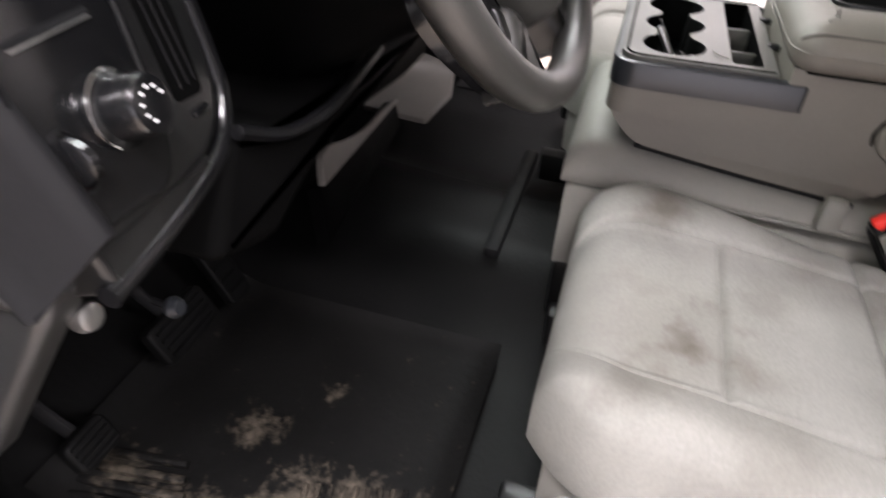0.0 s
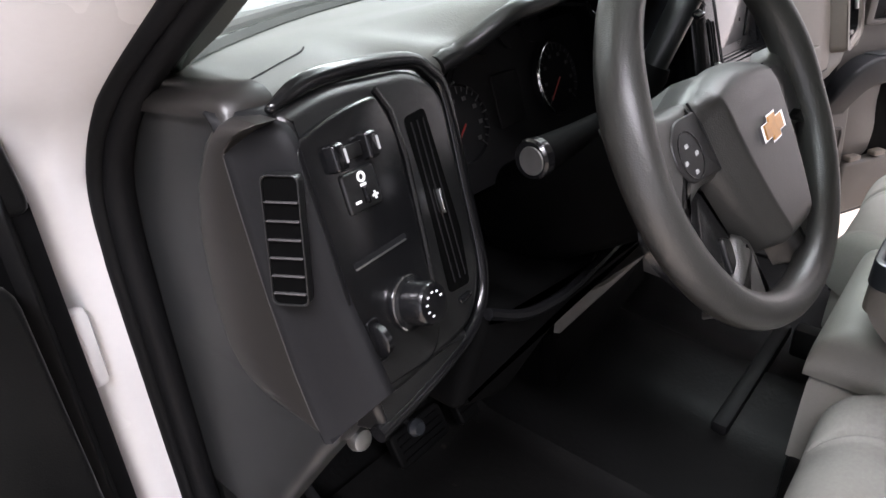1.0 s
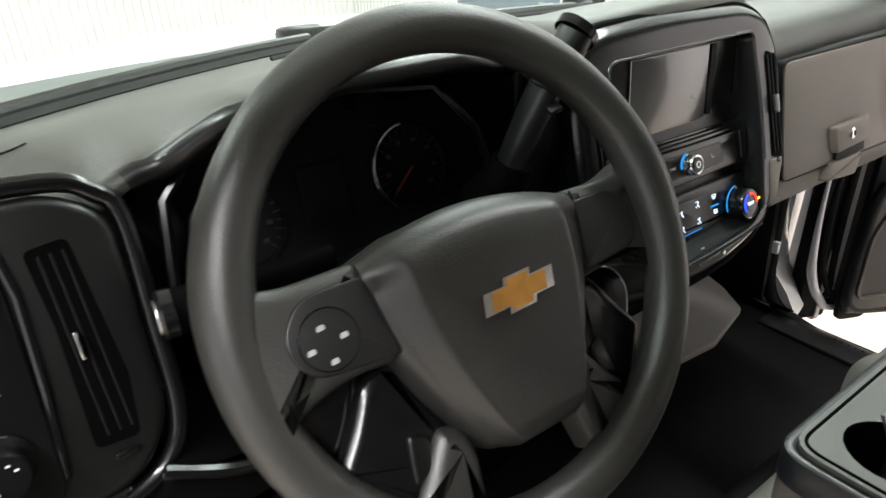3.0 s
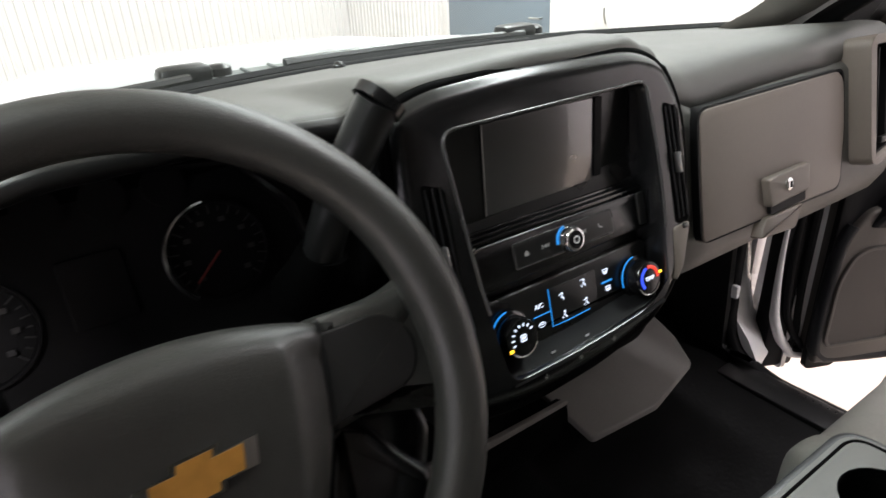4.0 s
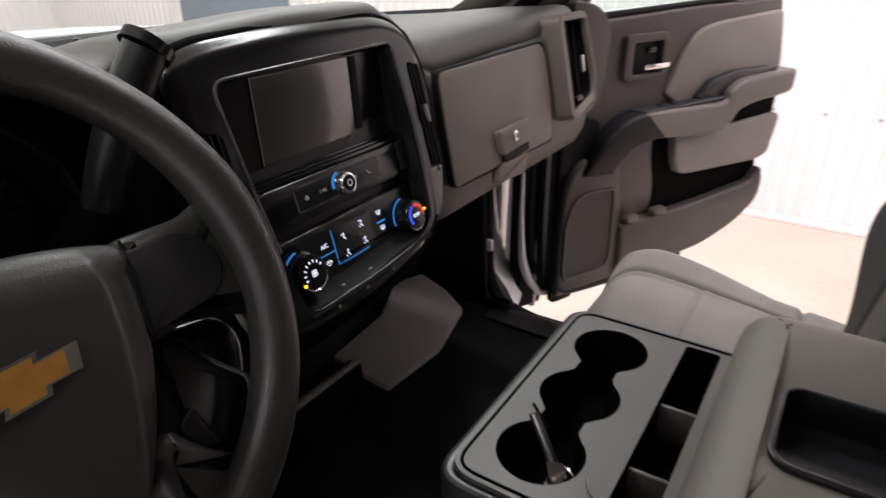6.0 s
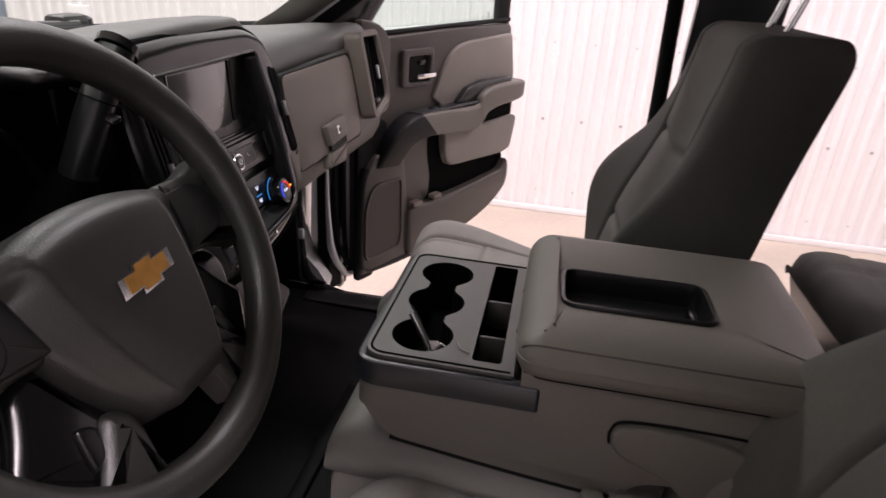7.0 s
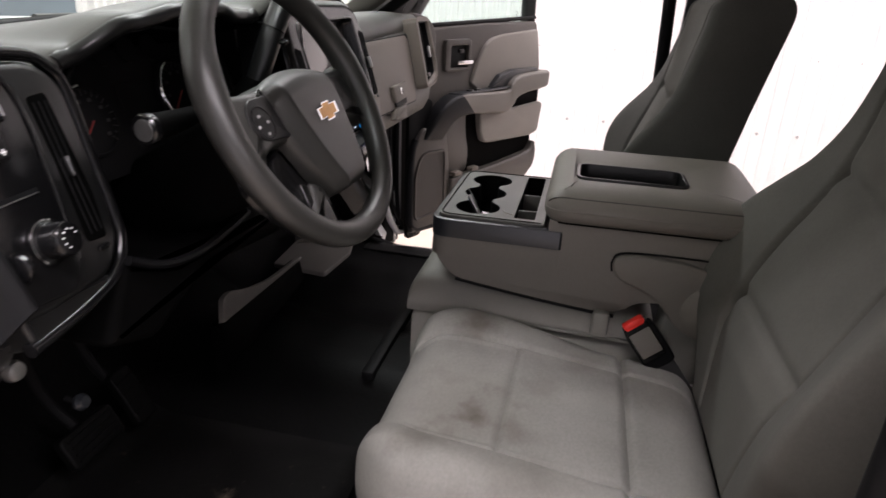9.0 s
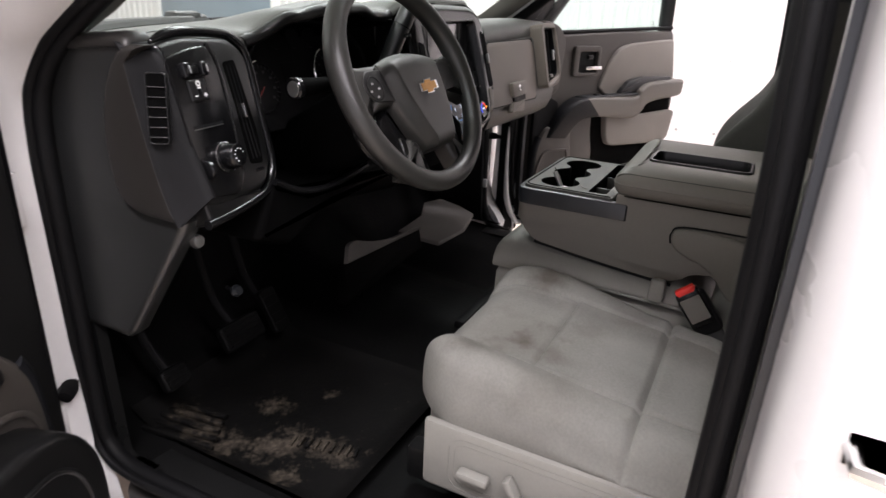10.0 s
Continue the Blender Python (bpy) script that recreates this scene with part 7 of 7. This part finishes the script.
    part("lower_pad", prism(fillet([(0.435, 1.095), (0.452, 1.000), (0.476, 0.955), (0.52, 0.947), (0.86, 0.932), (0.918, 0.946), (0.945, 1.072), (0.905, 1.082), (0.680, 1.074), (0.650, 1.100)], [0.02, 0.05, 0.03, 0.03, 0.03, 0.02, 0.02, 0.02, 0.02, 0.02], 5), -0.004, 0.030, m, 0.008), ARMPAD, door, "grey-brown lower pad")
    # flat near-black plate painted as the shade inside the map pocket
    part("map_pocket", prism(fillet([(0.345, 1.085), (0.365, 0.84), (0.885, 0.835), (0.902, 0.915), (0.87, 0.94), (0.5, 0.96), (0.45, 1.085)], 0.02, 5), -0.004, 0.004, m), SHADEBLACK, door, "dark map pocket")
    part("pocket_wall", prism(fillet([(0.225, 1.085), (0.25, 0.84), (0.39, 0.845), (0.40, 0.93), (0.375, 1.0), (0.37, 1.085)], [0.02, 0.02, 0.03, 0.05, 0.05, 0.02], 5), 0.0, 0.007, m, 0.004), DOORTRIM, door, "pocket wall")
    lip = part("pocket_lip", prism(fillet([(0.252, 0.846), (0.55, 0.842), (0.855, 0.862), (0.893, 0.905), (0.916, 0.86), (0.906, 0.785), (0.80, 0.724), (0.65, 0.684), (0.262, 0.664)], [0.02, 0.2, 0.02, 0.01, 0.03, 0.05, 0.05, 0.05, 0.03], 5), -0.006, 0.036, m, 0.012), DOORTRIM, door, "grey-brown pocket front")
    for u in (0.290, 0.405):
        part("bottle_rib", box((0.05, 0.018, 0.03), (u, 0.858, 0.030), m, 0.006), ASH, lip)
    part("front_leg", prism(fillet([(0.034, 0.668), (0.034, 0.93), (0.050, 1.010), (0.095, 1.060), (0.225, 1.060), (0.245, 0.95), (0.264, 0.840), (0.264, 0.666)], [0.01, 0.08, 0.05, 0.02, 0.01, 0.05, 0.05, 0.01], 5), -0.004, 0.022, m, 0.008), DOORTRIM, door, "grey-brown front leg of the armrest")
    part("leg_edge", tube(smooth_path([m @ Vector(p) for p in ((0.062, 1.020, 0.006), (0.046, 0.98, 0.006), (0.038, 0.90, 0.006), (0.037, 0.74, 0.006), (0.052, 0.688, 0.006), (0.11, 0.672, 0.006), (0.30, 0.666, 0.010), (0.55, 0.676, 0.012))], 6), 0.0175, 14, squash=0.9), NOSE, door, "slate rounded edge of the door trim", sharp=80)
    spk = fillet([(0.058, 0.712), (0.043, 0.735), (0.042, 0.895), (0.068, 0.955), (0.105, 0.972), (0.216, 0.966), (0.223, 0.945), (0.230, 0.760), (0.214, 0.716)], [0.01, 0.02, 0.06, 0.03, 0.03, 0.012, 0.012, 0.03, 0.02], 5)
    frame_ = part("speaker_frame", ringprism(spk, inset(spk, 0.009), 0.016, 0.0285, m, 0.003), DOORTRIM, door, "raised speaker frame")
    part("speaker_grille", prism(inset(spk, 0.007), 0.016, 0.0235, m), GRILLE, frame_, "dark speaker grille")
    part("sail_cover", prism(fillet([(0.03, 1.17), (0.145, 1.19), (0.165, 1.39), (0.12, 1.44), (0.03, 1.46)], 0.03, 5), -0.02, 0.010, m, 0.006), DOORTRIM, door, "grey-brown corner cover")
    part("door_edge", box((0.085, 0.74, 0.055), (-0.015, 1.0, -0.062), m, 0.01), SEAL, door, "black rubber-edged front edge")
    if s < 0:
        part("front_cover", prism(fillet([(-0.01, 0.63), (0.14, 0.63), (0.14, 1.34), (0.005, 1.34)], 0.03), -0.03, 0.012, m, 0.008), BLACK, door, "dark cover by the hinges")
        pod = fillet([(0.022, 0.655), (0.021, 0.81), (0.028, 0.86), (0.048, 0.90), (0.085, 0.94), (0.14, 0.955), (0.27, 0.955), (0.29, 0.90), (0.285, 0.655)], [0.02, 0.05, 0.05, 0.05, 0.05, 0.05, 0.03, 0.03, 0.02], 5)
        bulge = part("speaker_pod", prism(pod, -0.02, 0.090, m, 0.014, steps=5), BLACK, door, "dark speaker housing", sharp=60)
        ring = fillet([(0.06, 0.69), (0.058, 0.82), (0.08, 0.875), (0.12, 0.905), (0.235, 0.905), (0.25, 0.69)], 0.03, 5)
        part("speaker_ring", ringprism(ring, inset(ring, 0.008), 0.086, 0.0945, m, 0.003), BLACK, bulge, "raised rim")
    part("corner_sail", prism(fillet([(-0.055, 1.35), (0.09, 1.395), (0.115, 1.52), (0.15, 1.62), (0.03, 1.60), (-0.045, 1.46)], 0.02), -0.07, -0.03, m, 0.008), BLACK, door, "black corner of the window frame")
    # window frame and pane
    belt = [(0.06, 1.408), (0.90, 1.438)]
    part("belt_seal", tube([m @ Vector((0.09, 1.412, -0.012)), m @ Vector((0.875, 1.440, -0.012))], 0.008, 8), SEAL, door, "black belt seal")
    frame_pts = [(0.05, 1.40), (0.16, 1.52), (0.36, 1.72), (0.55, 1.83), (0.80, 1.86), (0.855, 1.70), (0.872, 1.42)]
    part("window_frame", tube(smooth_path([m @ Vector((u, z, -0.045)) for u, z in frame_pts], 5), 0.032, 10, squash=0.8), BLACK, door, "black window frame")
    g = part("window_pane", prism([Vector(p) for p in ((0.06, 1.40), (0.86, 1.42), (0.845, 1.70), (0.80, 1.84), (0.56, 1.82), (0.37, 1.71), (0.17, 1.51))], -0.050, -0.046, m), DOORGLASS, door, "green-tinted window pane")
    g.visible_shadow = False
    bm = bmesh.new()
    for k in range(4):
        box((0.016 - 0.002 * k, 0.0022, 0.0005), (0.775 + 0.004 * (k % 2), 1.462 - 0.006 * k, -0.0445), m, bm=bm)
    part("glass_mark", bm, DIALINK, g, "small unreadable glass marking")
    part("door_seal", tube(smooth_path([m @ Vector((u, z, -0.030)) for u, z in ((0.01, 1.30), (0.0, 1.0), (0.012, 0.74), (0.06, 0.672), (0.60, 0.655), (0.80, 0.668))], 5), 0.010, 8), SEAL, door, "black door seal")
    if s > 0:
        edge_ = smooth_path([m @ Vector(p) for p in ((-0.050, 1.10, -0.045), (-0.060, 0.95, -0.036), (-0.058, 0.83, -0.03), (-0.046, 0.765, -0.03), (-0.008, 0.695, -0.03), (0.06, 0.660, -0.03), (0.40, 0.650, -0.03))], 6)
        part("shell_edge", tube(edge_, lambda t: 0.003 + 0.009 * min(1.0, t * 2.2), 12), PAINT, door, "white painted curved door edge", sharp=80)
        part("edge_seal", tube([p + m.to_3x3() @ Vector((0.026, 0.016, 0.004)) for p in edge_], 0.008, 8), SEAL, door, "black edge seal", sharp=80)
    # hinge face is white on the passenger's door, black on the driver's
    part("hinge_face", prism(fillet([(-0.15, 0.62), (-0.03, 0.62), (-0.03, 1.38), (-0.15, 1.36)], 0.02), -0.006, 0.006, basis(hinge, (-way.y, abs(way.x), 0), (0, 0, 1)) @ Matrix.Diagonal((-1, 1, 1, 1)), 0.002), PAINT if s > 0 else SEAL, door, "white hinge face" if s > 0 else "black hinge face")
    return door


door_panel("passenger_door", 1, "passenger's door standing wide open, grey-brown trim")
door_panel("driver_door", -1, "driver's door standing wide open, dark trim")
sheet = thing("paper_sheet", (1.9, -0.9, 0.0), "white paper sheet lying on the concrete", "paper")
part("page", box((0.21, 0.28, 0.002), (0, 0, 0), pose(1.95, 0.05, 0.002, 0, 0, 25)), WHITEINK, sheet)
